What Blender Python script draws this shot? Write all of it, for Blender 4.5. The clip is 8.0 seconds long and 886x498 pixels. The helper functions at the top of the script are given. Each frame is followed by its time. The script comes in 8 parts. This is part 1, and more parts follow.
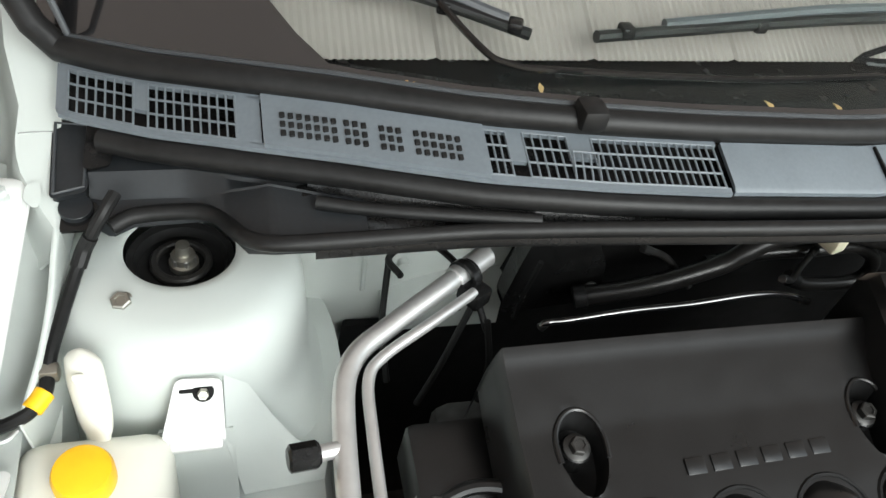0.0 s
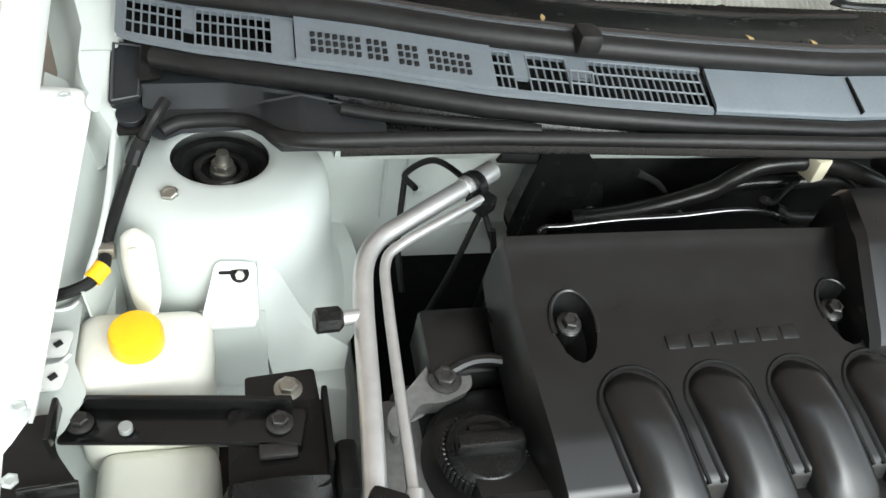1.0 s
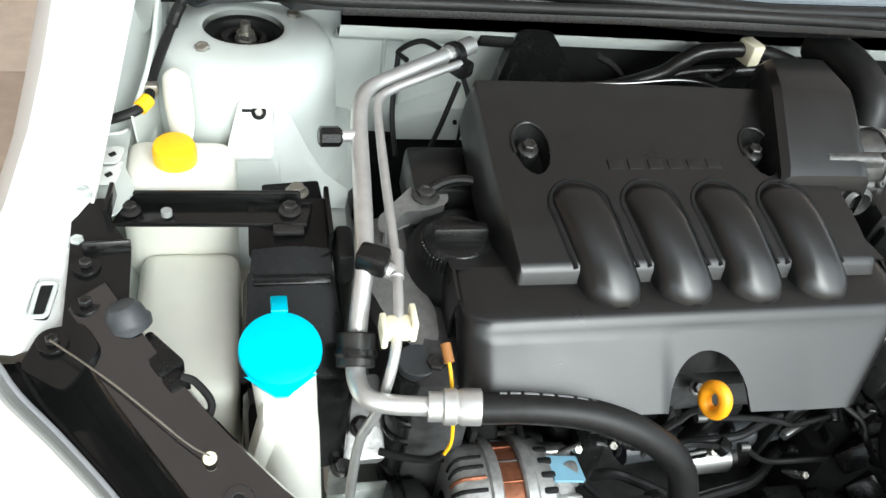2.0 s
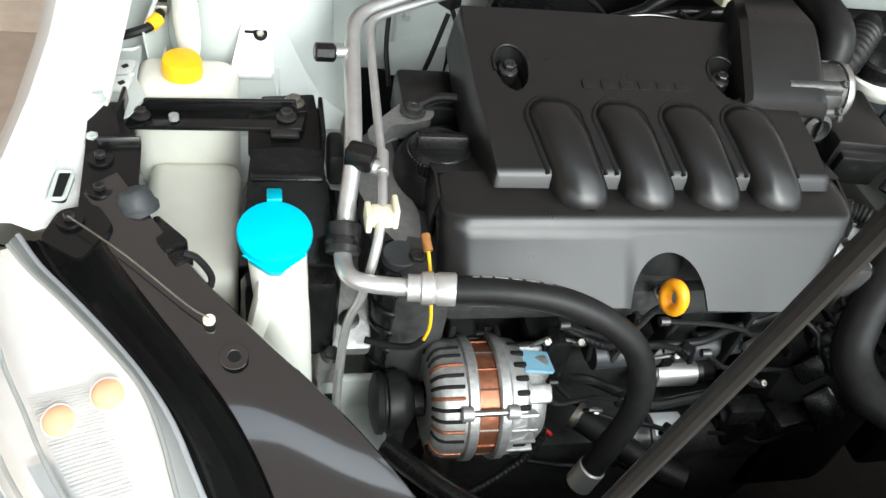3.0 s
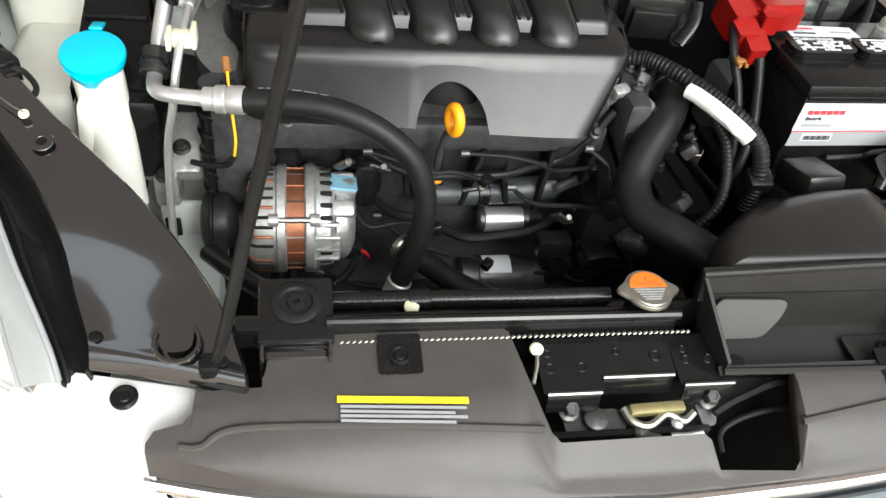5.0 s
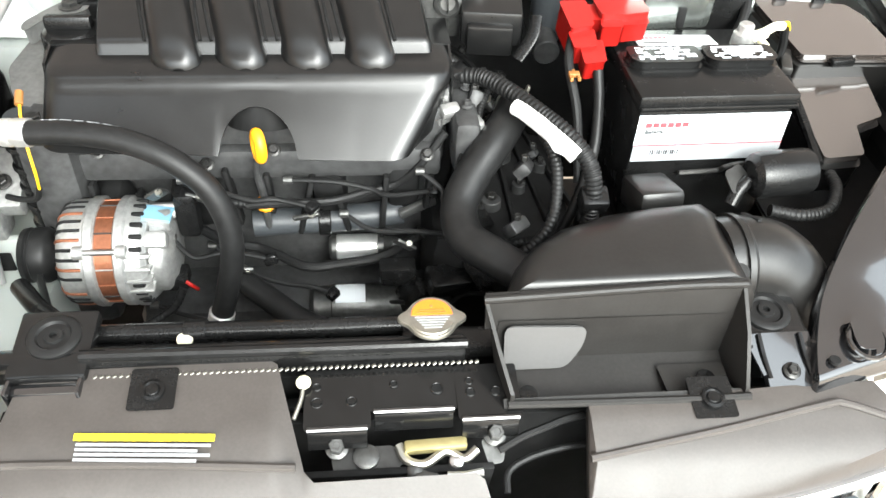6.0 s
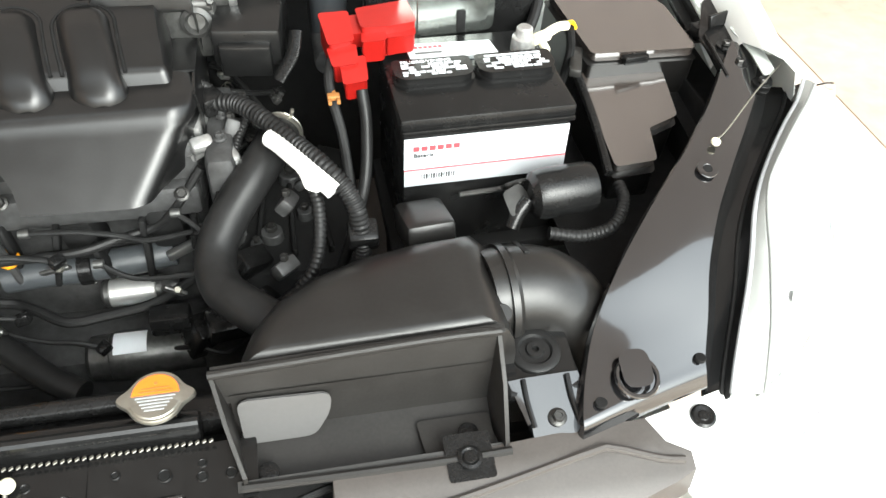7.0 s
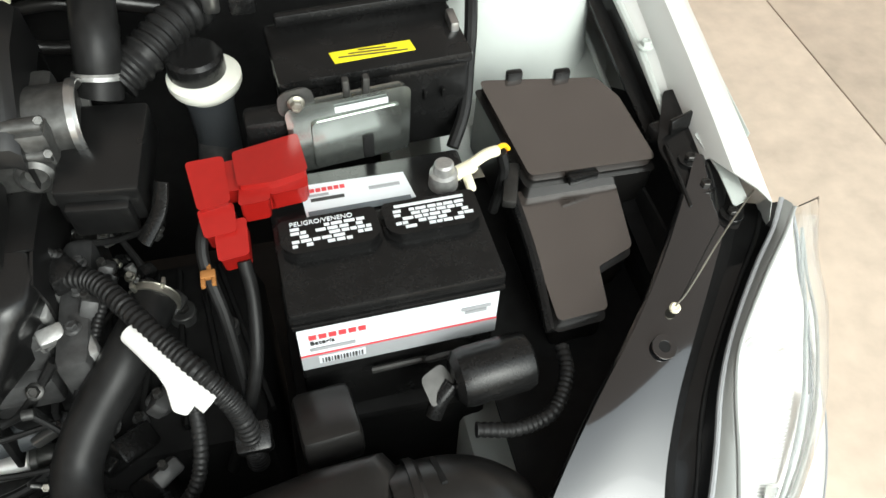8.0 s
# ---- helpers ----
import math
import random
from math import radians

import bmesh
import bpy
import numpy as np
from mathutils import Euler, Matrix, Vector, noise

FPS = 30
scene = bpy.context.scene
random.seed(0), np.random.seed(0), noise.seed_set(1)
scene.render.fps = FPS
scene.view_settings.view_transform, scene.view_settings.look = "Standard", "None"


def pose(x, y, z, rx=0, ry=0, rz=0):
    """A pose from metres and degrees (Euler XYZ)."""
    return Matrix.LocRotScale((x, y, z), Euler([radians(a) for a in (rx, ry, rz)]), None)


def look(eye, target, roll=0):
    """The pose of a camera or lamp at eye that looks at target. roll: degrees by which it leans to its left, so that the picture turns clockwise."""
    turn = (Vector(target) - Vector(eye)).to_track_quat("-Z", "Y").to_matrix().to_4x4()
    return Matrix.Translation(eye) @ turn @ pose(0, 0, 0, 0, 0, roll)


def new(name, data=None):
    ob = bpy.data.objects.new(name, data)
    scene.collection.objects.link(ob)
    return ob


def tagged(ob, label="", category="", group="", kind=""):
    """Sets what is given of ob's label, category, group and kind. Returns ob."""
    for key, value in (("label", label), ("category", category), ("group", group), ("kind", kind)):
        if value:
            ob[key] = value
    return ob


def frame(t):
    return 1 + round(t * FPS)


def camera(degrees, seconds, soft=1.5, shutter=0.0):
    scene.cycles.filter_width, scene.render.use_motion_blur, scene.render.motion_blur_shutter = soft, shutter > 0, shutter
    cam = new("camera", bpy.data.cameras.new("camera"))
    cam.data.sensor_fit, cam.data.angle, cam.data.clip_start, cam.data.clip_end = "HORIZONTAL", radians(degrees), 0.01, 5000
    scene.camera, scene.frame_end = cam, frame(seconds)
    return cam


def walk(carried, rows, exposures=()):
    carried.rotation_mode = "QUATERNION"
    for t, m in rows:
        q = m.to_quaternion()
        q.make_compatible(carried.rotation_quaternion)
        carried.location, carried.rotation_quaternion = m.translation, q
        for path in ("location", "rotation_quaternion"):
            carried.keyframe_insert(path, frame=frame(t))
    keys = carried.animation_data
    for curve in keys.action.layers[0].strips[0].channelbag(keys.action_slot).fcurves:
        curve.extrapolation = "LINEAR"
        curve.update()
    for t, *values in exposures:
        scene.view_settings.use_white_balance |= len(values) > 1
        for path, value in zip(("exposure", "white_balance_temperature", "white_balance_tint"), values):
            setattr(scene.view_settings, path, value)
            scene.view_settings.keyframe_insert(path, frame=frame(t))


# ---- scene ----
cam = camera(58.0, 8.0)
PATH = [
    (0, (-0.612, 0.006, 1.545), (-0.074, 1.35, 0.166), 12.6),
    (0.5, (-0.618, -0.044, 1.537), (-0.116, 1.306, 0.149), 11.8),
    (1, (-0.631, -0.125, 1.529), (-0.134, 1.257, 0.172), 11.9),
    (1.5, (-0.638, -0.233, 1.515), (-0.162, 1.172, 0.174), 11.7),
    (1.7, (-0.64, -0.298, 1.504), (-0.17, 1.116, 0.17), 11.5),
    (2.8, (-0.634, -0.458, 1.494), (-0.183, 0.964, 0.163), 11.4),
    (3, (-0.63, -0.486, 1.485), (-0.186, 0.918, 0.131), 11.9),
    (3.5, (-0.596, -0.58, 1.447), (-0.179, 0.802, 0.063), 12.7),
    (4, (-0.557, -0.68, 1.432), (-0.189, 0.713, 0.046), 11.6),
    (4.5, (-0.484, -0.75, 1.436), (-0.104, 0.631, 0.041), 10.6),
    (4.7, (-0.444, -0.761, 1.452), (-0.079, 0.634, 0.066), 9.8),
    (5.8, (-0.159, -0.757, 1.475), (0.118, 0.668, 0.1), 6.0),
    (6, (-0.073, -0.768, 1.458), (0.12, 0.711, 0.125), 3.4),
    (6.5, (0.056, -0.738, 1.464), (0.275, 0.712, 0.105), 3.4),
    (7, (0.148, -0.672, 1.482), (0.48, 0.715, 0.079), 3.3),
    (7.5, (0.227, -0.515, 1.527), (0.591, 0.772, 0.04), 2.9),
    (8, (0.287, -0.373, 1.562), (0.627, 0.836, 0.006), 2.9),
]
EXPOSURES = [(0.0, -0.43, 6100, 3), (1.5, -0.18, 5950, 2), (3.5, -0.5, 6050, 3), (4.5, -0.75, 6250, 5), (6.0, 0.71, 6150, 3), (6.6, 0.79, 6200, 3), (7.0, 0.37, 6200, 2), (7.5, -0.25, 6200, 1), (8.0, -0.70, 6200, 1)]
walk(cam, [(t, look(eye, target, roll)) for t, eye, target, roll in PATH], EXPOSURES)

# ---- light ----
world = bpy.data.worlds.new("sky")
scene.world = world
world.use_nodes = True
wn = world.node_tree
sky = wn.nodes.new("ShaderNodeTexSky")
sky.sky_type = "NISHITA"
sky.sun_disc = False
sky.sun_elevation, sky.sun_rotation = radians(38), radians(165)
sky.air_density, sky.dust_density = 1.0, 7.0
back = wn.nodes["Background"]
back.inputs["Strength"].default_value = 1.0
haze = wn.nodes.new("ShaderNodeHueSaturation")
haze.inputs["Saturation"].default_value, haze.inputs["Value"].default_value = 0.30, 0.42
wn.links.new(sky.outputs["Color"], haze.inputs["Color"])
# even bright cloud over the whole sky
cloud = wn.nodes.new("ShaderNodeMix")
cloud.data_type, cloud.blend_type = "RGBA", "ADD"
cloud.inputs["Factor"].default_value = 1.0
cloud.inputs["B"].default_value = (1.00, 1.01, 1.03, 1)
wn.links.new(haze.outputs["Color"], cloud.inputs["A"])
wn.links.new(cloud.outputs["Result"], back.inputs["Color"])
sun_data = bpy.data.lights.new("sun", "SUN")
sun_data.energy, sun_data.angle, sun_data.color = 0.55, radians(40), (1.0, 0.97, 0.93)
sun = new("sun", sun_data)
sun.matrix_world = look((1.4, -4.6, 4.6), (0.0, 0.2, 0.9))


# ---- materials ----
def material(name, color, rough=0.5, metal=0.0, vary=0.15, grain=60.0, bump=0.05, spots=0.0, coat=0.0, sheen_rough=0.12, spec=0.5):
    """A surface with grain and wear at two scales."""
    m = bpy.data.materials.new(name)
    m.use_nodes = True
    t = m.node_tree
    b = t.nodes["Principled BSDF"]
    co = t.nodes.new("ShaderNodeTexCoord")
    big, small = t.nodes.new("ShaderNodeTexNoise"), t.nodes.new("ShaderNodeTexNoise")
    big.inputs["Scale"].default_value, small.inputs["Scale"].default_value = grain * 0.12, grain
    big.inputs["Detail"].default_value, small.inputs["Detail"].default_value = 4, 6
    for n in (big, small):
        t.links.new(co.outputs["Object"], n.inputs["Vector"])
    add = t.nodes.new("ShaderNodeMath")
    add.operation = "ADD"
    t.links.new(big.outputs["Fac"], add.inputs[0])
    t.links.new(small.outputs["Fac"], add.inputs[1])
    ramp = t.nodes.new("ShaderNodeMapRange")
    ramp.inputs["From Min"].default_value, ramp.inputs["From Max"].default_value = 0.6, 1.4
    t.links.new(add.outputs[0], ramp.inputs["Value"])
    mix = t.nodes.new("ShaderNodeMix")
    mix.data_type = "RGBA"
    lo = tuple(c * (1 - vary) for c in color)
    hi = tuple(min(1, c * (1 + vary) + 0.01 * vary) for c in color)
    mix.inputs["A"].default_value, mix.inputs["B"].default_value = (*lo, 1), (*hi, 1)
    t.links.new(ramp.outputs["Result"], mix.inputs["Factor"])
    t.links.new(mix.outputs["Result"], b.inputs["Base Color"])
    rr = t.nodes.new("ShaderNodeMapRange")
    rr.inputs["To Min"].default_value, rr.inputs["To Max"].default_value = max(0.02, rough * 0.8), min(1, rough * 1.2)
    t.links.new(big.outputs["Fac"], rr.inputs["Value"])
    t.links.new(rr.outputs["Result"], b.inputs["Roughness"])
    b.inputs["Metallic"].default_value, b.inputs["Specular IOR Level"].default_value = metal, spec
    b.inputs["Coat Weight"].default_value, b.inputs["Coat Roughness"].default_value = coat, sheen_rough
    if bump:
        bp = t.nodes.new("ShaderNodeBump")
        bp.inputs["Strength"].default_value, bp.inputs["Distance"].default_value = bump, 0.002
        t.links.new(small.outputs["Fac"], bp.inputs["Height"])
        t.links.new(bp.outputs["Normal"], b.inputs["Normal"])
    return m


def glass_material(name, tint, rough=0.0):
    m = bpy.data.materials.new(name)
    m.use_nodes = True
    b = m.node_tree.nodes["Principled BSDF"]
    b.inputs["Base Color"].default_value = (*tint, 1)
    b.inputs["Transmission Weight"].default_value = 1.0
    b.inputs["Roughness"].default_value = rough
    b.inputs["IOR"].default_value = 1.2
    return m


M = dict(
    white=material("white_paint", (0.70, 0.71, 0.69), 0.3, vary=0.03, grain=8, bump=0.0, coat=0.6),
    # greyer copy of the body white, dimmed so lit bay panels don't clip
    inner=material("dimmed_underbonnet_white", (0.50, 0.535, 0.51), 0.42, vary=0.07, grain=14, bump=0.03, coat=0.15),
    plastic=material("black_plastic", (0.006, 0.006, 0.006), 0.26, vary=0.3, grain=350, bump=0.06, spec=0.27),
    cover=material("satin_black_plastic", (0.006, 0.006, 0.006), 0.30, vary=0.15, grain=300, bump=0.02, spec=0.42, coat=0.06, sheen_rough=0.25),
    duct=material("moulded_black_plastic", (0.050, 0.044, 0.040), 0.46, vary=0.15, grain=300, bump=0.05, spec=0.45),
    scuttle=material("slate_black_plastic", (0.015, 0.017, 0.019), 0.42, vary=0.15, grain=250, bump=0.06, spec=0.38),
    shell=material("smooth_black_moulding", (0.010, 0.0095, 0.009), 0.32, vary=0.2, grain=200, bump=0.03, spec=0.4),
    tray=material("matt_moulded_plastic", (0.014, 0.013, 0.012), 0.5, vary=0.2, grain=300, bump=0.05, spec=0.3),
    gloss=material("black_gloss_paint", (0.006, 0.006, 0.0065), 0.12, vary=0.2, grain=40, bump=0.008, coat=1.0, sheen_rough=0.05, spec=0.6),
    satin=material("black_chassis_paint", (0.006, 0.006, 0.006), 0.19, vary=0.25, grain=90, bump=0.05, spec=0.36),
    mount=material("black_mount_paint", (0.004, 0.004, 0.004), 0.22, vary=0.25, grain=90, bump=0.04, spec=0.2),
    rubber=material("black_rubber", (0.009, 0.009, 0.009), 0.42, vary=0.3, grain=120, bump=0.05, spec=0.22),
    # grimy deep parts; also the shade in holes, slots and gaps
    matt=material("matt_black_grime_and_gap_shade", (0.008, 0.008, 0.008), 0.7, vary=0.4, grain=60, bump=0.3, spec=0.15),
    # brown in the base colour imitates a reflection on black lids
    lid=material("black_lid_with_brown_reflection", (0.040, 0.033, 0.029), 0.16, vary=0.2, grain=200, bump=0.02, coat=1.0, sheen_rough=0.12, spec=0.9),
    throttle=material("dull_cast_metal", (0.085, 0.085, 0.082), 0.4, metal=0.7, vary=0.4, grain=120, bump=0.25),
    unit=material("plated_housing", (0.44, 0.47, 0.44), 0.2, metal=0.95, vary=0.1, grain=40, bump=0.02),
    palegrey=material("pale_grey_plastic", (0.072, 0.070, 0.069), 0.6, vary=0.06, grain=200, bump=0.03),
    slate=material("slate_grey_plastic", (0.115, 0.133, 0.148), 0.4, vary=0.1, grain=250, bump=0.06),
    darkgrey=material("dark_grey_plastic", (0.04, 0.044, 0.048), 0.45, vary=0.15, grain=250, bump=0.08),
    alu=material("aluminium", (0.60, 0.60, 0.59), 0.38, metal=0.75, vary=0.12, grain=70, bump=0.06),
    cast=material("cast_aluminium", (0.40, 0.40, 0.39), 0.42, metal=0.7, vary=0.3, grain=160, bump=0.35),
    dullcast=material("dull_cast_aluminium", (0.17, 0.17, 0.165), 0.5, metal=0.4, vary=0.3, grain=140, bump=0.3),
    iron=material("dark_cast_metal", (0.045, 0.045, 0.045), 0.45, metal=0.2, vary=0.5, grain=90, bump=0.3, spec=0.35),
    zinc=material("zinc_plated_steel", (0.34, 0.33, 0.29), 0.36, metal=0.9, vary=0.2, grain=90, bump=0.05),
    passivated=material("yellow_passivated_steel", (0.30, 0.26, 0.12), 0.4, metal=0.6, vary=0.2, grain=90, bump=0.05),
    bolt=material("blackened_steel", (0.045, 0.044, 0.042), 0.40, metal=0.7, vary=0.3, grain=120, bump=0.1),
    chrome=material("chrome", (0.82, 0.82, 0.82), 0.07, metal=1.0, vary=0.03, grain=20, bump=0.0),
    steel=material("bright_steel", (0.48, 0.48, 0.47), 0.30, metal=0.95, vary=0.1, grain=60, bump=0.03),
    copper=material("copper_windings", (0.27, 0.105, 0.055), 0.4, metal=0.7, vary=0.3, grain=200, bump=0.2),
    tank=material("milky_plastic", (0.76, 0.76, 0.68), 0.42, vary=0.05, grain=30, bump=0.03),
    ivory=material("ivory_plastic", (0.78, 0.74, 0.55), 0.45, vary=0.06, grain=60, bump=0.03),
    yellow=material("yellow_plastic", (0.90, 0.50, 0.005), 0.45, vary=0.06, grain=80, bump=0.03),
    cyan=material("cyan_plastic", (0.01, 0.50, 0.68), 0.45, vary=0.05, grain=80, bump=0.03),
    red=material("red_plastic", (0.27, 0.008, 0.006), 0.32, vary=0.1, grain=80, bump=0.03),
    warm_yellow=material("orange_yellow_plastic", (0.90, 0.36, 0.006), 0.45, vary=0.06, grain=80, bump=0.03),
    orange=material("orange_label", (0.80, 0.17, 0.012), 0.5, vary=0.06, grain=60, bump=0.0),
    paper=material("white_label", (0.66, 0.69, 0.72), 0.45, vary=0.04, grain=50, bump=0.0),
    greylabel=material("grey_print", (0.30, 0.31, 0.32), 0.5, vary=0.05, grain=50, bump=0.0),
    redprint=material("red_print", (0.55, 0.05, 0.06), 0.5, vary=0.05, grain=50, bump=0.0),
    ink=material("black_print", (0.03, 0.03, 0.03), 0.5, vary=0.05, grain=50, bump=0.0),
    yellowlabel=material("yellow_label", (0.85, 0.72, 0.02), 0.5, vary=0.05, grain=50, bump=0.0),
    blue=material("pale_blue_label", (0.22, 0.42, 0.55), 0.5, vary=0.1, grain=50, bump=0.0),
    tape=material("white_cloth_tape", (0.72, 0.72, 0.70), 0.7, vary=0.06, grain=120, bump=0.2),
    brown=material("brown_plastic", (0.28, 0.12, 0.03), 0.5, vary=0.2, grain=80, bump=0.05),
    amber=material("amber_bulb_reflection", (0.72, 0.40, 0.23), 0.4, vary=0.1, grain=60, bump=0.0),
    reflector=material("headlamp_reflector", (0.84, 0.84, 0.83), 0.24, metal=0.48, vary=0.06, grain=40, bump=0.05),
    rim=material("pale_grey_lens_rim", (0.27, 0.28, 0.27), 0.22, vary=0.05, grain=30, bump=0.0, coat=0.4),
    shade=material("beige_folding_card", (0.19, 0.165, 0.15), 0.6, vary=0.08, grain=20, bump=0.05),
    concrete=material("tan_concrete", (0.50, 0.415, 0.335), 0.85, vary=0.2, grain=14, bump=0.3),
    roof=material("brown_added_canopy_sheet", (0.16, 0.14, 0.128), 0.7, vary=0.1, grain=4, bump=0.1),
    wall=material("beige_render", (0.50, 0.41, 0.35), 0.9, vary=0.08, grain=6, bump=0.2),
    leaf=material("dry_leaf", (0.45, 0.30, 0.13), 0.7, vary=0.3, grain=80, bump=0.1),
    lens=glass_material("clear_lens", (0.97, 0.98, 0.98), 0.02),
    glass=glass_material("windscreen_glass", (0.86, 0.92, 0.90), 0.0),
    fin=material("radiator_fins", (0.30, 0.30, 0.30), 0.5, metal=0.7, vary=0.2, grain=200, bump=0.1),
)

# thick lacquer
M["lid"].node_tree.nodes["Principled BSDF"].inputs["Coat IOR"].default_value = 1.9
M["gloss"].node_tree.nodes["Principled BSDF"].inputs["Coat IOR"].default_value = 1.75
M["cover"].node_tree.nodes["Principled BSDF"].inputs["Coat IOR"].default_value = 1.5

# sheeting of the added canopy lets warm light through
rt_ = M["roof"].node_tree
thin_ = rt_.nodes.new("ShaderNodeBsdfTranslucent")
thin_.inputs["Color"].default_value = (0.23, 0.195, 0.175, 1)
both_ = rt_.nodes.new("ShaderNodeMixShader")
both_.inputs["Fac"].default_value = 0.75
rt_.links.new(rt_.nodes["Principled BSDF"].outputs[0], both_.inputs[1])
rt_.links.new(thin_.outputs[0], both_.inputs[2])
rt_.links.new(both_.outputs[0], rt_.nodes["Material Output"].inputs["Surface"])


# ---- building helpers ----
def thing(name, at, label, category, group="", kind=""):
    ob = new(name)
    ob.location = at
    ob.empty_display_size = 0.02
    return tagged(ob, label, category, group, kind)


def part(name, bm, mat, parent=None, label="", sharp=35):
    """Links bm as one mesh object under a thing or a part; bm is in world metres."""
    bmesh.ops.remove_doubles(bm, verts=bm.verts[:], dist=1e-6)
    bmesh.ops.recalc_face_normals(bm, faces=bm.faces[:])
    for f in bm.faces:
        f.smooth = True
    for e in bm.edges:
        if len(e.link_faces) == 2 and e.calc_face_angle(0) > radians(sharp):
            e.smooth = False
    me = bpy.data.meshes.new(name)
    bm.to_mesh(me)
    bm.free()
    me.materials.append(M[mat])
    ob = new(name, me)
    if parent is not None:
        origin = Vector(parent.location)
        up = parent.parent
        while up is not None:
            origin += up.location
            up = up.parent
        ob.parent = parent
        me.transform(Matrix.Translation(-origin))
    if label:
        ob["label"] = label
    return ob


def solid(name, bm, mat, label, category, group="", kind=""):
    """A thing that is one mesh."""
    return tagged(part(name, bm, mat), label, category, group, kind)


def turn(rx=0, ry=0, rz=0):
    return Euler([radians(a) for a in (rx, ry, rz)]).to_matrix().to_4x4()


def box(c, s, bev=0.0, rot=None, bm=None, seg=2):
    out = bm or bmesh.new()
    t = bmesh.new()
    bmesh.ops.create_cube(t, size=1.0)
    bmesh.ops.scale(t, vec=s, verts=t.verts)
    if bev:
        bmesh.ops.bevel(t, geom=t.edges[:], offset=min(bev, min(s) * 0.45), segments=seg, affect="EDGES", profile=0.5)
    m = Matrix.Translation(c) @ (rot or Matrix())
    bmesh.ops.transform(t, matrix=m, verts=t.verts)
    return merge(out, t)


def merge(out, t):
    me = bpy.data.meshes.new("tmp")
    t.to_mesh(me)
    t.free()
    out.from_mesh(me)
    bpy.data.meshes.remove(me)
    return out


def lathe(c, axis, profile, seg=28, bm=None):
    """profile: (distance along axis, radius) from one end to the other; closed at zero radius."""
    out = bm or bmesh.new()
    a = Vector(axis).normalized()
    u = a.orthogonal().normalized()
    v = a.cross(u)
    rings = []
    for h, r in profile:
        if r < 1e-6:
            rings.append([out.verts.new(Vector(c) + a * h)])
        else:
            rings.append([out.verts.new(Vector(c) + a * h + (u * math.cos(k) + v * math.sin(k)) * r) for k in (2 * math.pi * i / seg for i in range(seg))])
    for p, q in zip(rings, rings[1:]):
        for i in range(seg):
            j = (i + 1) % seg
            f = [p[i % len(p)], p[j % len(p)], q[j % len(q)], q[i % len(q)]]
            f = list(dict.fromkeys(f))
            if len(f) > 2:
                out.faces.new(f)
    return out


def cyl(p, q, r, r2=None, seg=24, bev=0.0, bm=None):
    p, q = Vector(p), Vector(q)
    h = (q - p).length
    r2 = r if r2 is None else r2
    b = bev or min(r, h) * 0.08
    return lathe(p, q - p, [(0, 0), (0, r - b), (b, r), (h - b, r2), (h, r2 - b), (h, 0)], seg, bm)


def spline(pts, n=8):
    """A smooth line through the points."""
    P = [Vector(p) for p in pts]
    P = [P[0] * 2 - P[1]] + P + [P[-1] * 2 - P[-2]]
    out = []
    for a, b, c, d in zip(P, P[1:], P[2:], P[3:]):
        for i in range(n):
            t = i / n
            out.append(0.5 * (2 * b + (c - a) * t + (2 * a - 5 * b + 4 * c - d) * t * t + (3 * b - a - 3 * c + d) * t ** 3))
    return out + [P[-2]]


def tube(pts, r, seg=14, n=8, smooth=True, ribs=0.0, bm=None, flat=1.0):
    """A pipe along the points; ribs: spacing of corrugations."""
    out = bm or bmesh.new()
    line = spline(pts, n) if smooth else [Vector(p) for p in pts]
    if ribs:
        dense = [line[0]]
        for a, b in zip(line, line[1:]):
            k = max(1, round((b - a).length / (ribs / 4)))
            dense += [a.lerp(b, (i + 1) / k) for i in range(k)]
        line = dense
    up, rings = None, []
    for i, p in enumerate(line):
        d = (line[min(i + 1, len(line) - 1)] - line[max(i - 1, 0)]).normalized()
        up = d.orthogonal().normalized() if up is None else (up - d * up.dot(d)).normalized()
        side = d.cross(up)
        rr = r(i / (len(line) - 1)) if callable(r) else r
        if ribs:
            rr *= 1.0 if (i % 4) in (0, 1) else 0.89
        rings.append([out.verts.new(p + (up * math.cos(a) * flat + side * math.sin(a)) * rr) for a in (2 * math.pi * k / seg for k in range(seg))])
    for p, q in zip(rings, rings[1:]):
        for i in range(seg):
            j = (i + 1) % seg
            out.faces.new((p[i], p[j], q[j], q[i]))
    out.faces.new(rings[0][::-1])
    out.faces.new(rings[-1])
    return out


def slab(outline, thick, bev=0.0, bm=None, normal=None):
    """A plate: outline of 3D points, pushed down by thick along its normal."""
    out = bm or bmesh.new()
    t = bmesh.new()
    top = [t.verts.new(p) for p in outline]
    f = t.faces.new(top)
    f.normal_update()
    nrm = Vector(normal) if normal else f.normal.copy()
    if not normal and nrm.z < 0:
        nrm = -nrm
    low = [t.verts.new(Vector(p) - nrm * thick) for p in outline]
    t.faces.new(low[::-1])
    k = len(top)
    side = [t.faces.new((top[i], top[(i + 1) % k], low[(i + 1) % k], low[i])) for i in range(k)]
    if bev:
        bmesh.ops.bevel(t, geom=[e for e in t.edges], offset=bev, segments=2, affect="EDGES", profile=0.5)
    return merge(out, t)


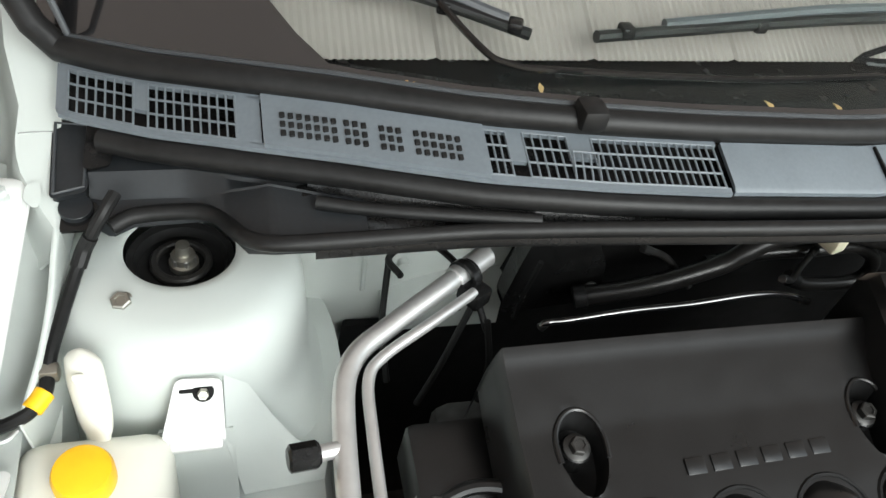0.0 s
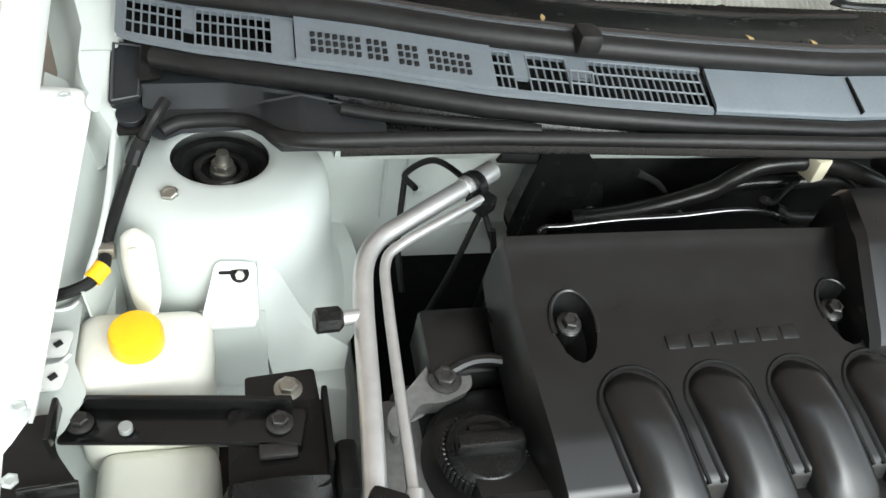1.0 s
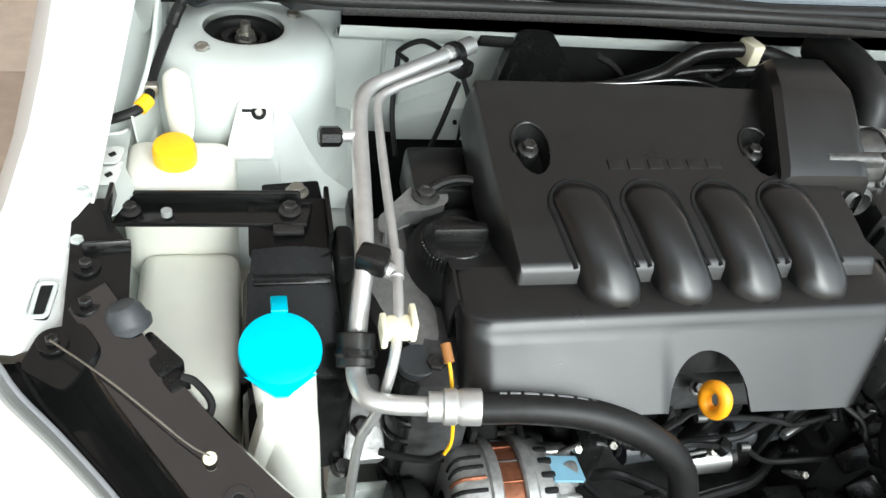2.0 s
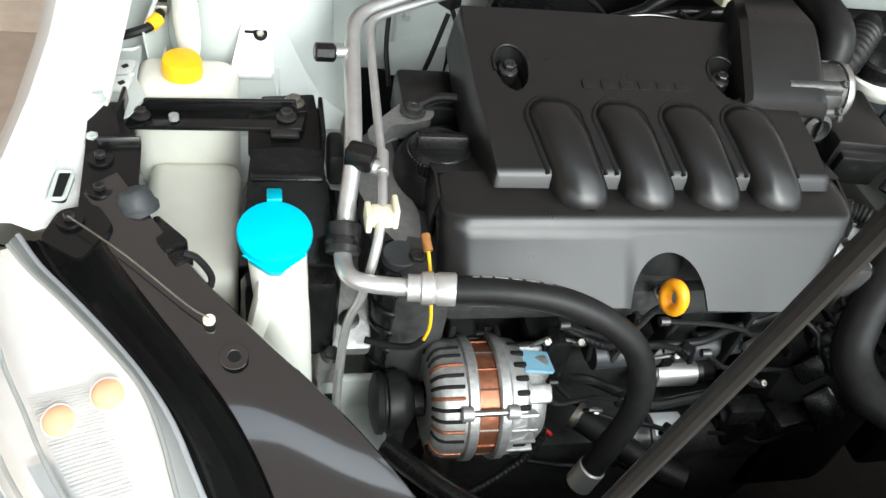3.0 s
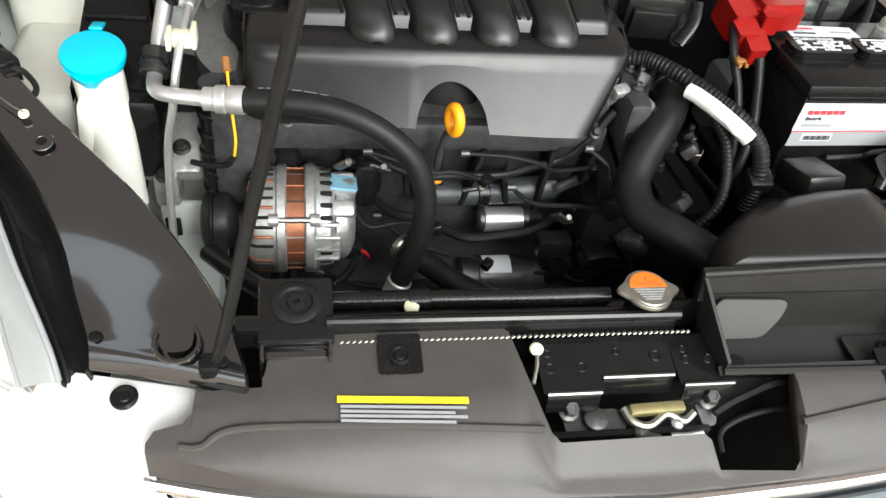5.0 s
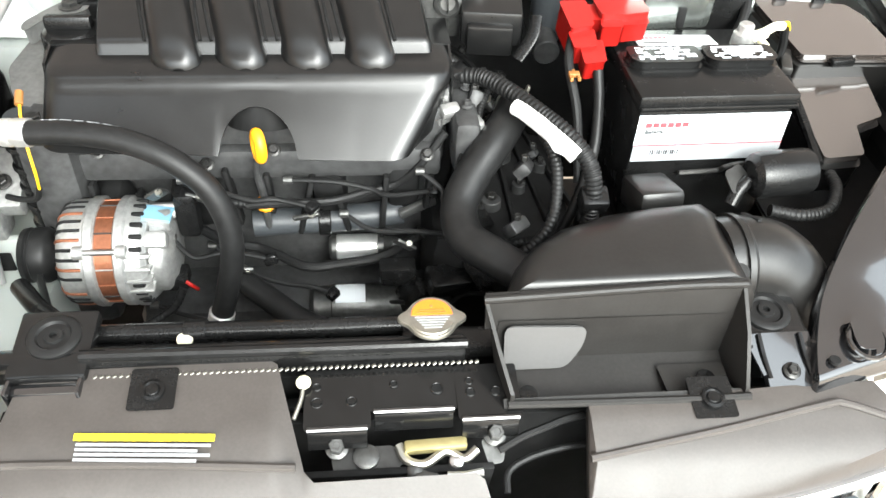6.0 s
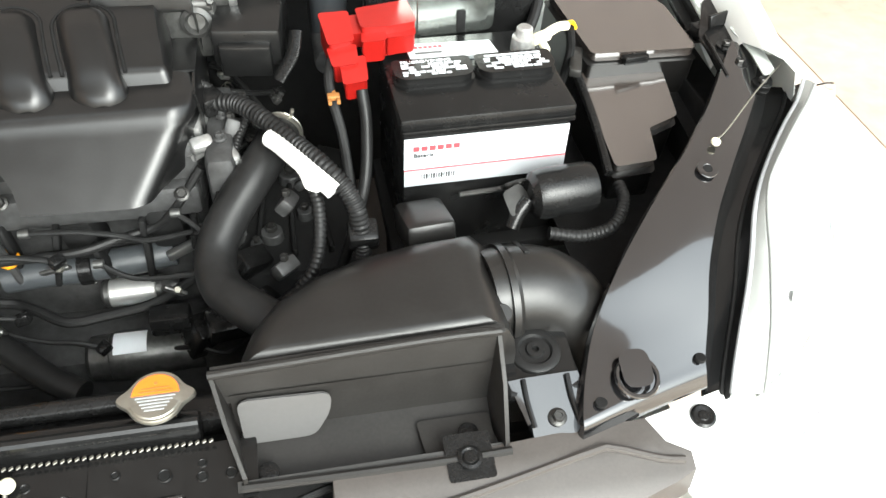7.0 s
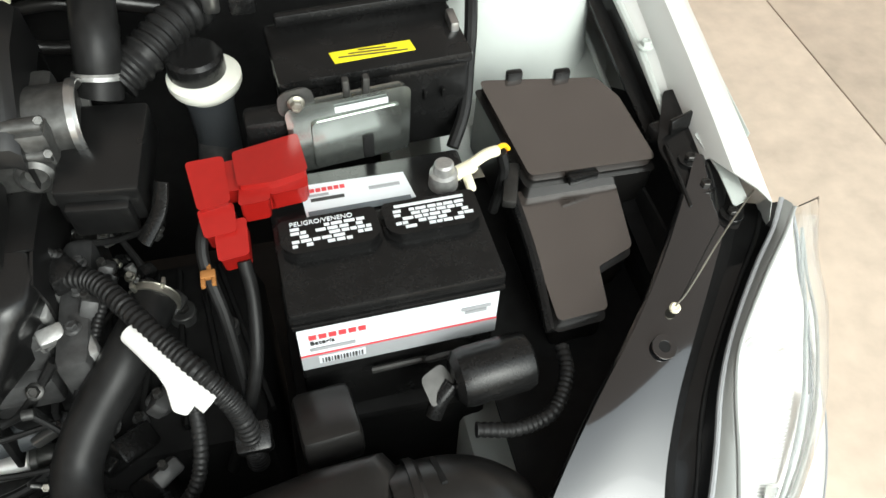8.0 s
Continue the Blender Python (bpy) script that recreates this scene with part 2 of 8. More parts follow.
def rounded(outline, r, n=4):
    """The flat outline with its corners rounded."""
    out = []
    k = len(outline)
    for i in range(k):
        a, b, c = (Vector(outline[j % k]) for j in (i - 1, i, i + 1))
        u, v = (a - b), (c - b)
        d = min(r, u.length * 0.45, v.length * 0.45)
        p, q = b + u.normalized() * d, b + v.normalized() * d
        for s in range(n + 1):
            t = s / n
            out.append(p * (1 - t) ** 2 + b * 2 * t * (1 - t) + q * t * t)
    return out


def sheet(rows, thick=0.0, bm=None, down=(0, 0, -1)):
    """A skin through rows of equally many points, with thickness."""
    out = bm or bmesh.new()
    d = Vector(down) * thick
    top = [[out.verts.new(p) for p in row] for row in rows]
    for a, b in zip(top, top[1:]):
        for i in range(len(a) - 1):
            out.faces.new((a[i], a[i + 1], b[i + 1], b[i]))
    if thick:
        low = [[out.verts.new(Vector(p) + d) for p in row] for row in rows]
        for a, b in zip(low, low[1:]):
            for i in range(len(a) - 1):
                out.faces.new((a[i], b[i], b[i + 1], a[i + 1]))
        ring = lambda g: g[0][:-1] + [r[-1] for r in g[:-1]] + g[-1][:0:-1] + [r[0] for r in g[:0:-1]]
        p, q = ring(top), ring(low)
        for i in range(len(p)):
            j = (i + 1) % len(p)
            out.faces.new((p[i], q[i], q[j], p[j]))
    return out


def interp(table, x):
    """Piecewise-linear lookup."""
    if x <= table[0][0]:
        return table[0][1]
    for (a, u), (b, v) in zip(table, table[1:]):
        if x <= b:
            return u + (v - u) * (x - a) / (b - a)
    return table[-1][1]


MIRROR = -0.047


def mx(p):
    """The same place on the other flank of the car."""
    return (MIRROR - p[0], *p[1:])


def both(pts, side):
    return [p if side < 0 else mx(p) for p in pts]


def bolt(parent, at, r=0.009, axis=(0, 0, 1), mat="zinc", flange=True, name="bolt", h=0.007):
    bm = bmesh.new()
    if flange:
        lathe(at, axis, [(0, 0), (0, r * 1.45), (0.0015, r * 1.45), (0.003, r * 1.1), (0.003, 0)], 24, bm)
    lathe(Vector(at) + Vector(axis).normalized() * 0.002, axis, [(0, r), (h - 0.001, r), (h, r * 0.85), (h, r * 0.55), (h - 0.0012, r * 0.5), (h - 0.0012, 0)], 6, bm)
    return part(name, bm, mat, parent)


def ring(at, r_in, r_out, h, axis=(0, 0, 1), seg=32, bm=None):
    return lathe(at, axis, [(0, r_in), (h * 0.8, r_in), (h, r_in + h * 0.2), (h, r_out - h * 0.3), (h * 0.6, r_out), (0, r_out), (0, r_in)], seg, bm)


def lettering(text, size, at, rot, mat, parent, name="lettering", thick=0.0004):
    cu = bpy.data.curves.new("tmp", "FONT")
    cu.body, cu.size, cu.extrude = text, size, thick
    tmp = new("tmp", cu)
    me = bpy.data.meshes.new_from_object(tmp.evaluated_get(bpy.context.evaluated_depsgraph_get()))
    bpy.data.objects.remove(tmp)
    bm = bmesh.new()
    bm.from_mesh(me)
    bpy.data.meshes.remove(me)
    bmesh.ops.transform(bm, matrix=Matrix.Translation(at) @ rot, verts=bm.verts)
    return part(name, bm, mat, parent)


# ---- the place: floor and wall ----
solid("ground", box((0, 0, -0.06), (400, 400, 0.02)), "concrete", "tan concrete yard reaching into the distance", "ground", kind="structure")
floor = thing("floor", (0, 0, 0), "tan concrete floor slabs with dark joints", "floor", kind="structure")
slab_mesh = None
for ix in range(-2, 3):
    for iy in range(-2, 3):
        if slab_mesh is None:
            first = part("slab", box((0, 0, -0.025), (2.996, 2.996, 0.05), 0.004), "concrete", floor)
            slab_mesh = first.data
            piece = first
        else:
            piece = new("slab", slab_mesh)
            piece.parent = floor
        piece.location = (0.47 + 3.0 * ix, 0.6 + 3.0 * iy, 0)
# unseen canopy added to shape reflections: two runs of corrugated sheeting with an open light strip between them
for y0, y1, cols_ in ((-0.48, 8.0, 300), (-3.3, -0.92, 158)):
    roof = bmesh.new()
    prev_a = None
    for i in range(cols_):
        x = -6.0 + i * 0.04
        z = 3.3 + (0.010 if i % 2 else -0.010)
        a = [roof.verts.new((x, y, z)) for y in (y0, y1)]
        if prev_a:
            roof.faces.new((prev_a[0], a[0], a[1], prev_a[1]))
        prev_a = a
    tagged(part("added_ceiling", roof, "roof", sharp=80), "added translucent brown corrugated canopy, unseen, to shade the car", "roof", kind="structure")
# two walls out of view, added for bounce and reflections
solid("added_wall_west", box((-5.0, 1.0, 2.6), (0.25, 10, 5.2)), "wall", "unseen beige rendered wall added beside the yard for reflected light", "wall", kind="structure")
solid("added_wall_north", box((0, 6.0, 3.0), (30, 0.25, 6.0)), "wall", "unseen beige rendered wall added behind the car for reflected light", "wall", kind="structure")


# ---- car body round the engine bay ----
def fender_z(y):
    return 0.925 + 0.2 * max(0.0, y) - 0.03 * max(0.0, y) ** 2


def wing_z(y, side):
    """The flange of the near wing climbs more steeply towards the scuttle."""
    return fender_z(y) + (0.165 * max(0.0, min(y, 0.75) - 0.25) if side < 0 else 0.0)


def left_flange(y):
    """Inner edge of the flange; it ends in a rounded corner before the hinge recess."""
    if y > 0.56:
        return interp([(0.56, -0.760), (0.5656, -0.763), (0.5712, -0.767), (0.574, -0.774), (0.5768, -0.806), (0.70, -0.812), (2.0, -0.82)], y)
    return -0.7885 + 0.095 * max(-0.04, y - 0.268)


def front_fender(side):
    """The wing: a bolted inner flange, a crest and the outer flank."""
    name = "front_fender"
    rows = []
    start = [0.14, 0.14, 0.13, 0.11, 0.09, 0.08, 0.08, 0.09, 0.115, 0.16, 0.24, 0.26]
    if side > 0:
        start = [0.18, 0.18, 0.18, 0.175, 0.155, 0.12, 0.095, 0.085, 0.09, 0.11, 0.16, 0.20]

    def tuck(yy):
        return 0.055 * math.exp(-yy / 0.4) if side > 0 else 0.0
    for i in [j for j in range(16)] if side > 0 else (0, 1, 2, 3, 4, 5, 5.9, 6.08, 6.16, 6.2, 6.24, 7, 8, 9, 10, 11, 12, 13, 14, 15):
        y = 0.14 + i * 0.07
        z = wing_z(y, side)
        k = -0.776 + 0.012 * (y - 0.3)
        f_ = -0.792 + 0.034 * (y - 0.28) if side > 0 else left_flange(y)
        sec = [(f_ + 0.004, z - 0.03), (f_, z - 0.012), (f_ - 0.004, z - 0.008), (k - 0.030, z - 0.004), (k - 0.035, z + 0.012), (k - 0.045, z + 0.022), (k - 0.062, z + 0.022),
               (k - 0.080, z + 0.008), (k - 0.094, z - 0.03), (k - 0.104, z - 0.1), (k - 0.112, z - 0.25), (k - 0.11, z - 0.42)]
        if side < 0:
            sec[0] = (f_ - 0.006, z - 0.018)
        row = []
        for n, ((x, zz), y0) in enumerate(zip(sec, start)):
            yy = y + (y0 - 0.14) * (1 - i / 15)
            near = max(0.0, (0.34 - yy) / 0.22)
            row.append((x + tuck(yy) - (0.028 * near ** 1.3 if n > 2 and side < 0 else 0.0), yy, zz - (0.012 * min(1.0, near * 2) if n < 4 else 0.0)))
        rows.append(both(row, side))
    fender = thing(name, (rows[0][0][0], 0.3, 0.5), "white painted steel front wing with bolted inner flange", "car fender", "front wings")
    part("panel", sheet(rows, 0.0015), "white", fender)
    for y in ((0.33, 0.45, 0.62) if side > 0 else (0.225, 0.28, 0.553)):
        k = -0.776 + 0.012 * (y - 0.3) - 0.017 + tuck(y)
        if side < 0:
            k = -0.798 if y < 0.4 else -0.782
        bolt(fender, both([(k, y, wing_z(y, side) - (0.007 if y > 0.3 else 0.014))], side)[0], 0.0065, mat="inner", name="bolt")
    for cx, cy, w, l in (((-0.818, 0.160, 0.018, 0.034),) if side < 0 else ()):
        o = []
        for dx, dy in ((-w / 2, -l / 2), (w / 2 - 0.005, -l / 2), (w / 2, l / 2), (-w / 2 + 0.003, l / 2)):
            yy = cy + dy
            o.append((cx + dx, yy, fender_z(yy) - 0.006 - 0.012 * min(1.0, 2 * max(0.0, (0.34 - yy) / 0.22)) + 0.0115))
        o = both(o, side)
        hole_ = part("opening", slab(rounded(o, 0.004), 0.012), "matt", fender)
        part("opening_rim", tube(rounded(o, 0.004) + rounded(o, 0.004)[:1], 0.0022, 8, 1, False), "inner", hole_)
    # folded edge strip along the bonnet gap
    if side > 0:
        pts = both([(x + tuck(y), y, fender_z(y) - 0.018) for x, y in ((-0.794, 0.19), (-0.791, 0.28), (-0.787, 0.4), (-0.770, 0.9))], side)
    else:
        pts = [(left_flange(y) - 0.001, y, wing_z(y, side) - 0.0135) for y in (0.27, 0.33, 0.40, 0.47, 0.53, 0.553)]
    part("edge_strip", tube(pts, 0.0022 if side < 0 else 0.005, 8), "white" if side < 0 else "inner", fender)
    return fender


front_fender(-1)
front_fender(1)


def apron(side):
    """Inner wing: side wall, ledge round the strut tower and the chassis leg."""
    a = thing("inner_wing", both([(-0.66, 0.35, 0.5)], side)[0], "white painted inner wing pressing with ledges and holes", "inner wing", "inner wings")
    wall_rows = [both([(-0.852, y, fender_z(y) - 0.020), (-0.846, y, fender_z(y) - 0.07), (-0.826, y, fender_z(y) - 0.12), (-0.785, y, 0.85), (-0.752, y, 0.83), (-0.745, y, 0.78), (-0.735, y, 0.50)], side) for y in (0.20, 0.27, 0.34, 0.4, 0.55, 0.8, 1.0)]
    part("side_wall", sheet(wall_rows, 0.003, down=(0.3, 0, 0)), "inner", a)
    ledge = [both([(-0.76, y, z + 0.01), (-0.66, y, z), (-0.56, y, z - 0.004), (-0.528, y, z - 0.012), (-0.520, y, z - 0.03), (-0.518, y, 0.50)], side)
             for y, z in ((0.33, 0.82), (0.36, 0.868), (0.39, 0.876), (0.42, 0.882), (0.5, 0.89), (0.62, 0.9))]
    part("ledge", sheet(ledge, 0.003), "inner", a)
    # dark plugs as the shade in drain holes, and a folded edge along the cavity
    for hy, hz, hw in ((0.46, 0.858, 0.016), (0.56, 0.860, 0.010), (0.68, 0.862, 0.020)):
        hp = Vector(both([(-0.776, hy, hz)], side)[0])
        part("hole", tube([hp + Vector((0, -hw, 0)), hp + Vector((0, hw, 0))], 0.008, 12, 1, False), "matt", a)
    if side > 0:
        part("folded_edge", tube(both([(-0.756, 0.36, 0.884), (-0.753, 0.44, 0.905), (-0.752, 0.52, 0.925), (-0.757, 0.62, 0.950), (-0.770, 0.75, 0.985)], side), 0.0040, 8, 4), "inner", a)
        part("hinge_panel", sheet([both([(-0.865, y, z + 0.03), (-0.825, y, z + 0.004), (-0.800, y, z - 0.020), (-0.775, y, z - 0.026), (-0.756, y, z - 0.006), (-0.744, y, z + 0.012), (-0.730, y, z + 0.016), (-0.722, y, z - 0.05)], side) for y, z in ((0.60, 0.985), (0.64, 1.020), (0.70, 1.045), (0.80, 1.080), (1.0, 1.15))], 0.003), "inner", a)
        # dark slab in place of the shadowed opening
        part("hinge_slot", slab(rounded(both([(-0.818, 0.70, 1.046), (-0.792, 0.70, 1.032), (-0.786, 0.80, 1.066), (-0.806, 0.86, 1.098), (-0.818, 0.84, 1.096)], side), 0.008), 0.010), "matt", a)
    else:
        FOLD = [(-0.762, 0.384, 0.990), (-0.756, 0.402, 1.000), (-0.748, 0.432, 1.015), (-0.742, 0.470, 1.034), (-0.740, 0.505, 1.050), (-0.739, 0.524, 1.058)]
        part("folded_edge", tube(FOLD, 0.0028, 8, 4), "inner", a)
        part("cavity_wall", sheet([[(x, y, z), (x + 0.003, y + 0.002, z - 0.04), (x + 0.010, y + 0.004, z - 0.09), (x + 0.016, y + 0.006, 0.86)] for x, y, z in FOLD], 0.002, down=(1, 0, 0)), "inner", a)
        part("cavity_swell", sheet([[(-0.81, y, z - 0.020), (-0.790, y, z - 0.026 - b * 0.5), (-0.772, y, z - 0.034 - b), (-0.758, y, z - 0.046 - b), (-0.742, y, z - 0.060)] for y, z, b in ((0.33, 0.972, 0.01), (0.36, 0.985, 0.012), (0.43, 1.012, 0.012), (0.49, 1.035, 0.004), (0.53, 1.055, -0.008), (0.56, 1.066, 0.0), (0.62, 1.08, 0.01))], 0.002), "inner", a)
        part("hinge_panel", sheet([[(xl - 0.030, y, z - 0.05), (xl - 0.020, y, z - 0.046), (xl - 0.010, y, z - 0.036), (xl - 0.002, y, z - 0.004), (xl, y, z + 0.001), (xl * 0.4 - 0.739 * 0.6, y, z + 0.001), (-0.739, y, z), (-0.736, y, z - 0.004), (-0.734, y, z - 0.06)] for y, z, xl in ((0.524, 1.0585, -0.7405), (0.540, 1.064, -0.750), (0.556, 1.069, -0.758), (0.575, 1.076, -0.768), (0.590, 1.081, -0.772), (0.605, 1.086, -0.774), (0.64, 1.097, -0.773), (0.70, 1.118, -0.788), (0.80, 1.15, -0.802), (1.0, 1.22, -0.81))], 0.003), "inner", a)
        part("hinge_seam", tube([(-0.772, 0.612, 1.0890), (-0.760, 0.613, 1.0895), (-0.743, 0.614, 1.0890)], 0.0009, 6), "rim", a)
        part("edge_tab", slab(rounded([(-0.762, 0.562, 1.075), (-0.753, 0.564, 1.0755), (-0.751, 0.548, 1.070), (-0.755, 0.541, 1.067), (-0.764, 0.549, 1.070)], 0.004), 0.003, 0.0008), "inner", a)
    leg = both([(-0.545, 0.30, 0.70)], side)[0]
    part("chassis_leg", box((leg[0], 0.2, 0.62), (0.12, 0.85, 0.14), 0.015), "inner", a)
    return a


apron(-1)
apron(1)


def strut_tower(side, detail):
    c = both([(-0.645, 0.53, 0)], side)[0]
    t = thing("strut_tower", (c[0], c[1], 0.85), "white painted strut tower with round black top mount" if detail else "white painted strut tower", "strut tower", "strut towers")
    bm = bmesh.new()
    rings, seg = [], 56
    for z, r, e in ((1.024, 0.0475, 0), (1.026, 0.051, 0), (1.026, 0.057, 0), (1.024, 0.085, 0.004), (1.018, 0.098, 0.008), (1.006, 0.106, 0.010), (0.97, 0.110, 0.012), (0.92, 0.113, 0.013), (0.885, 0.118, 0.014), (0.872, 0.13, 0.012), (0.868, 0.15, 0.01)):
        row = []
        for i in range(seg):
            a = 2 * math.pi * i / seg
            ca, sa = math.cos(a), math.sin(a)
            sq = (abs(ca) ** 3.2 + abs(sa) ** 3.2) ** (-1 / 3.2)
            k = min(1.0, max(0.0, (1.024 - z) / 0.05))
            rr = r * (1 + (sq - 1) * 0.75 * k)
            tilt = -0.05 * sa * r * (1 - k)
            row.append(bm.verts.new((c[0] + ca * rr * 1.0, c[1] + sa * rr - e, z + tilt)))
        rings.append(row)
    for p, q in zip(rings, rings[1:]):
        for i in range(seg):
            j = (i + 1) % seg
            bm.faces.new((p[i], p[j], q[j], q[i]))
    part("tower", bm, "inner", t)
    part("top_mount", lathe((c[0], c[1] - 0.003, 1.0), (0, 0, 1), [(-0.02, 0), (-0.02, 0.046), (0.008, 0.049), (0.017, 0.046), (0.015, 0.040), (0.006, 0.037), (0.004, 0.024), (0.004, 0)], 40), "rubber", t)
    part("mount_cup", ring((c[0], c[1] - 0.003, 1.008), 0.020, 0.027, 0.006), "bolt", t)
    part("strut_rod", lathe((c[0] + 0.002, c[1] - 0.001, 1.000), (0, 0, 1), [(0, 0.013), (0.010, 0.013), (0.011, 0.0105), (0.018, 0.0105), (0.019, 0.0065), (0.030, 0.006), (0.031, 0)], 20), "zinc", t)
    part("rod_nut", cyl((c[0] + 0.002, c[1] - 0.001, 1.010), (c[0] + 0.002, c[1] - 0.001, 1.0175), 0.0115, seg=6), "steel", t)
    bolt(t, both([(-0.690, 0.469, 1.0235)], side)[0], 0.0085, axis=(-0.1, -0.2, 1), mat="zinc")
    bolt(t, both([(-0.585, 0.565, 1.02)], side)[0], 0.0085, mat="zinc")
    if detail:
        plate = slab(rounded([(-0.650, 0.406, 1.000), (-0.616, 0.405, 0.998), (-0.615, 0.379, 0.946), (-0.664, 0.381, 0.952)], 0.006), 0.012, 0.001, normal=(0, -0.8, 0.6))
        pl = part("bracket_plate", plate, "white", t)
        part("slot", box((-0.639, 0.4025, 0.9900), (0.020, 0.004, 0.0055), 0.002, turn(53)), "matt", pl)
        part("eye", cyl((-0.630, 0.4025, 0.988), (-0.630, 0.4000, 0.990), 0.0085), "matt", pl)
        bolt(pl, (-0.630, 0.4000, 0.9895), 0.0045, axis=(0, -0.8, 0.6), mat="zinc", flange=False)
        part("lip", box((-0.639, 0.379, 0.946), (0.046, 0.010, 0.008), 0.003, turn(20)), "white", pl)
        gus = [(-0.613, 0.412, 0.992), (-0.595, 0.414, 0.975), (-0.575, 0.408, 0.935), (-0.555, 0.400, 0.905), (-0.525, 0.392, 0.885), (-0.530, 0.376, 0.872), (-0.600, 0.366, 0.880), (-0.613, 0.385, 0.935)]
        part("gusset_base", slab([(-0.668, 0.392, 0.948), (-0.608, 0.390, 0.948), (-0.606, 0.362, 0.872), (-0.668, 0.366, 0.872)], 0.006, 0.001), "inner", t)
        part("gusset", slab(gus, 0.006, 0.001), "inner", t)
    return t


strut_tower(-1, True)
strut_tower(1, False)

# bulkhead
bulk = thing("bulkhead", (0, 0.6, 0.45), "white painted bulkhead with black sound deadening pad, widened over shade", "bulkhead", kind="structure")
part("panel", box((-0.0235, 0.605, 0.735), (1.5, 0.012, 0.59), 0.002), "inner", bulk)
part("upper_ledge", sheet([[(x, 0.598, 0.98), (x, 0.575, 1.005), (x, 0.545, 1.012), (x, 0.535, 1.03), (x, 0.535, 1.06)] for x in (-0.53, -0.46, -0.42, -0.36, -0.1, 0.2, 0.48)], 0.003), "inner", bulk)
# lower left reach of the pad stands for shadow behind the engine
pad = [(-0.285, 0.585, 1.02), (-0.26, 0.575, 1.04), (0.50, 0.575, 1.04), (0.50, 0.575, 0.45), (-0.49, 0.575, 0.45), (-0.48, 0.58, 0.835), (-0.335, 0.58, 0.828), (-0.305, 0.58, 0.875), (-0.292, 0.58, 0.95)]
part("sound_pad_and_shade", slab(pad, 0.015, 0.004, normal=(0, -1, 0)), "matt", bulk)
part("slot", tube([(-0.350, 0.542, 1.016), (-0.306, 0.542, 1.014)], 0.011, 12, 1, False, flat=0.8), "matt", bulk)
part("wall_step", sheet([[(x, 0.600, 0.905 + b), (x, 0.584, 0.900 + b), (x, 0.574, 0.888 + b), (x, 0.570, 0.84)] for x, b in ((-0.44, -0.03), (-0.40, -0.012), (-0.36, 0.0), (-0.30, 0.0))], 0.003), "inner", bulk)
part("drain_hole", cyl((-0.352, 0.575, 0.868), (-0.352, 0.569, 0.866), 0.0032, seg=12), "matt", bulk)
for x in (-0.462, -0.435):
    part("crease", tube([(x, 0.596, 0.985), (x + 0.001, 0.597, 0.93), (x + 0.002, 0.597, 0.88)], 0.0028, 8), "inner", bulk)
part("wall_bolt", cyl((-0.418, 0.600, 0.922), (-0.418, 0.592, 0.920), 0.006, seg=12), "inner", bulk)
part("undertray", box((-0.0235, 0.15, 0.30), (1.45, 1.2, 0.02), 0.004), "matt", bulk)

# ---- scuttle, windscreen, wipers ----
SCUTTLE = [(-0.765, 0.640), (-0.728, 0.608), (-0.66, 0.572), (-0.591, 0.544), (-0.49, 0.510), (-0.396, 0.486), (-0.29, 0.470), (-0.182, 0.459), (-0.0235, 0.450)]


def scuttle_y(x):
    return interp(SCUTTLE, x if x < -0.0235 else MIRROR - x)


def drop(x):
    """The scuttle falls away towards its ends."""
    return interp([(-0.77, -0.030), (-0.72, -0.024), (-0.60, -0.008), (-0.50, 0.0)], x if x < -0.0235 else MIRROR - x)


def along(x0, x1, dy, z, n=40):
    xs = [x0 + (x1 - x0) * i / n for i in range(n + 1)]
    return [(x, scuttle_y(x) + dy, z + drop(x)) for x in xs]


def scuttle_row(x, offs):
    return [(x, scuttle_y(x) + dy, z + drop(x)) for dy, z in offs]


XS = [-0.76 + 1.473 * i / 60 for i in range(61)]
scuttle = thing("scuttle", (-0.0235, 0.5, 1.05), "black plastic scuttle panel with slate grey vent grilles", "scuttle")
part("tray", sheet([scuttle_row(x, [(0.12, 1.150), (0.10, 1.135), (0.06, 1.125), (0.0, 1.105), (-0.004, 1.098), (-0.006, 1.062 if abs(x + 0.0235) > 0.5 else 1.094)]) for x in XS if x > -0.742], 0.003), "plastic", scuttle)
BEAD = [(-0.56, 0.452, 1.101), (-0.50, 0.453, 1.102), (-0.40, 0.455, 1.103), (-0.30, 0.444, 1.110), (-0.20, 0.428, 1.120), (-0.10, 0.416, 1.127), (-0.0235, 0.412, 1.129)]


def bead_at(x):
    """Front edge bead, which climbs towards the middle of the car."""
    u = x if x < -0.0235 else MIRROR - x
    return interp([(b[0], b[1]) for b in BEAD], u), interp([(b[0], b[2]) for b in BEAD], u)


skirt = []
for x in XS:
    if -0.56 < x < 0.56:
        yb, zb = bead_at(x)
        ys = scuttle_y(x)
        skirt.append([(x, ys + 0.004, 1.128), (x, ys - 0.006, 1.116), (x, ys - 0.014, 1.098), (x, ys * 0.4 + yb * 0.6, min(zb - 0.016, 1.100)), (x, yb + 0.010, zb - 0.012), (x, yb, zb - 0.002), (x, yb - 0.004, zb - 0.012)])
part("front_skirt", sheet(skirt, 0.003), "plastic", scuttle)
# solid facing strip of the grille
plain = [x for x in XS if x > -0.175]
part("blank_strip", sheet([scuttle_row(x, [(0.047, 1.153), (0.042, 1.151), (0.004, 1.138), (0.0, 1.134)]) for x in plain], 0.004), "slate", scuttle)




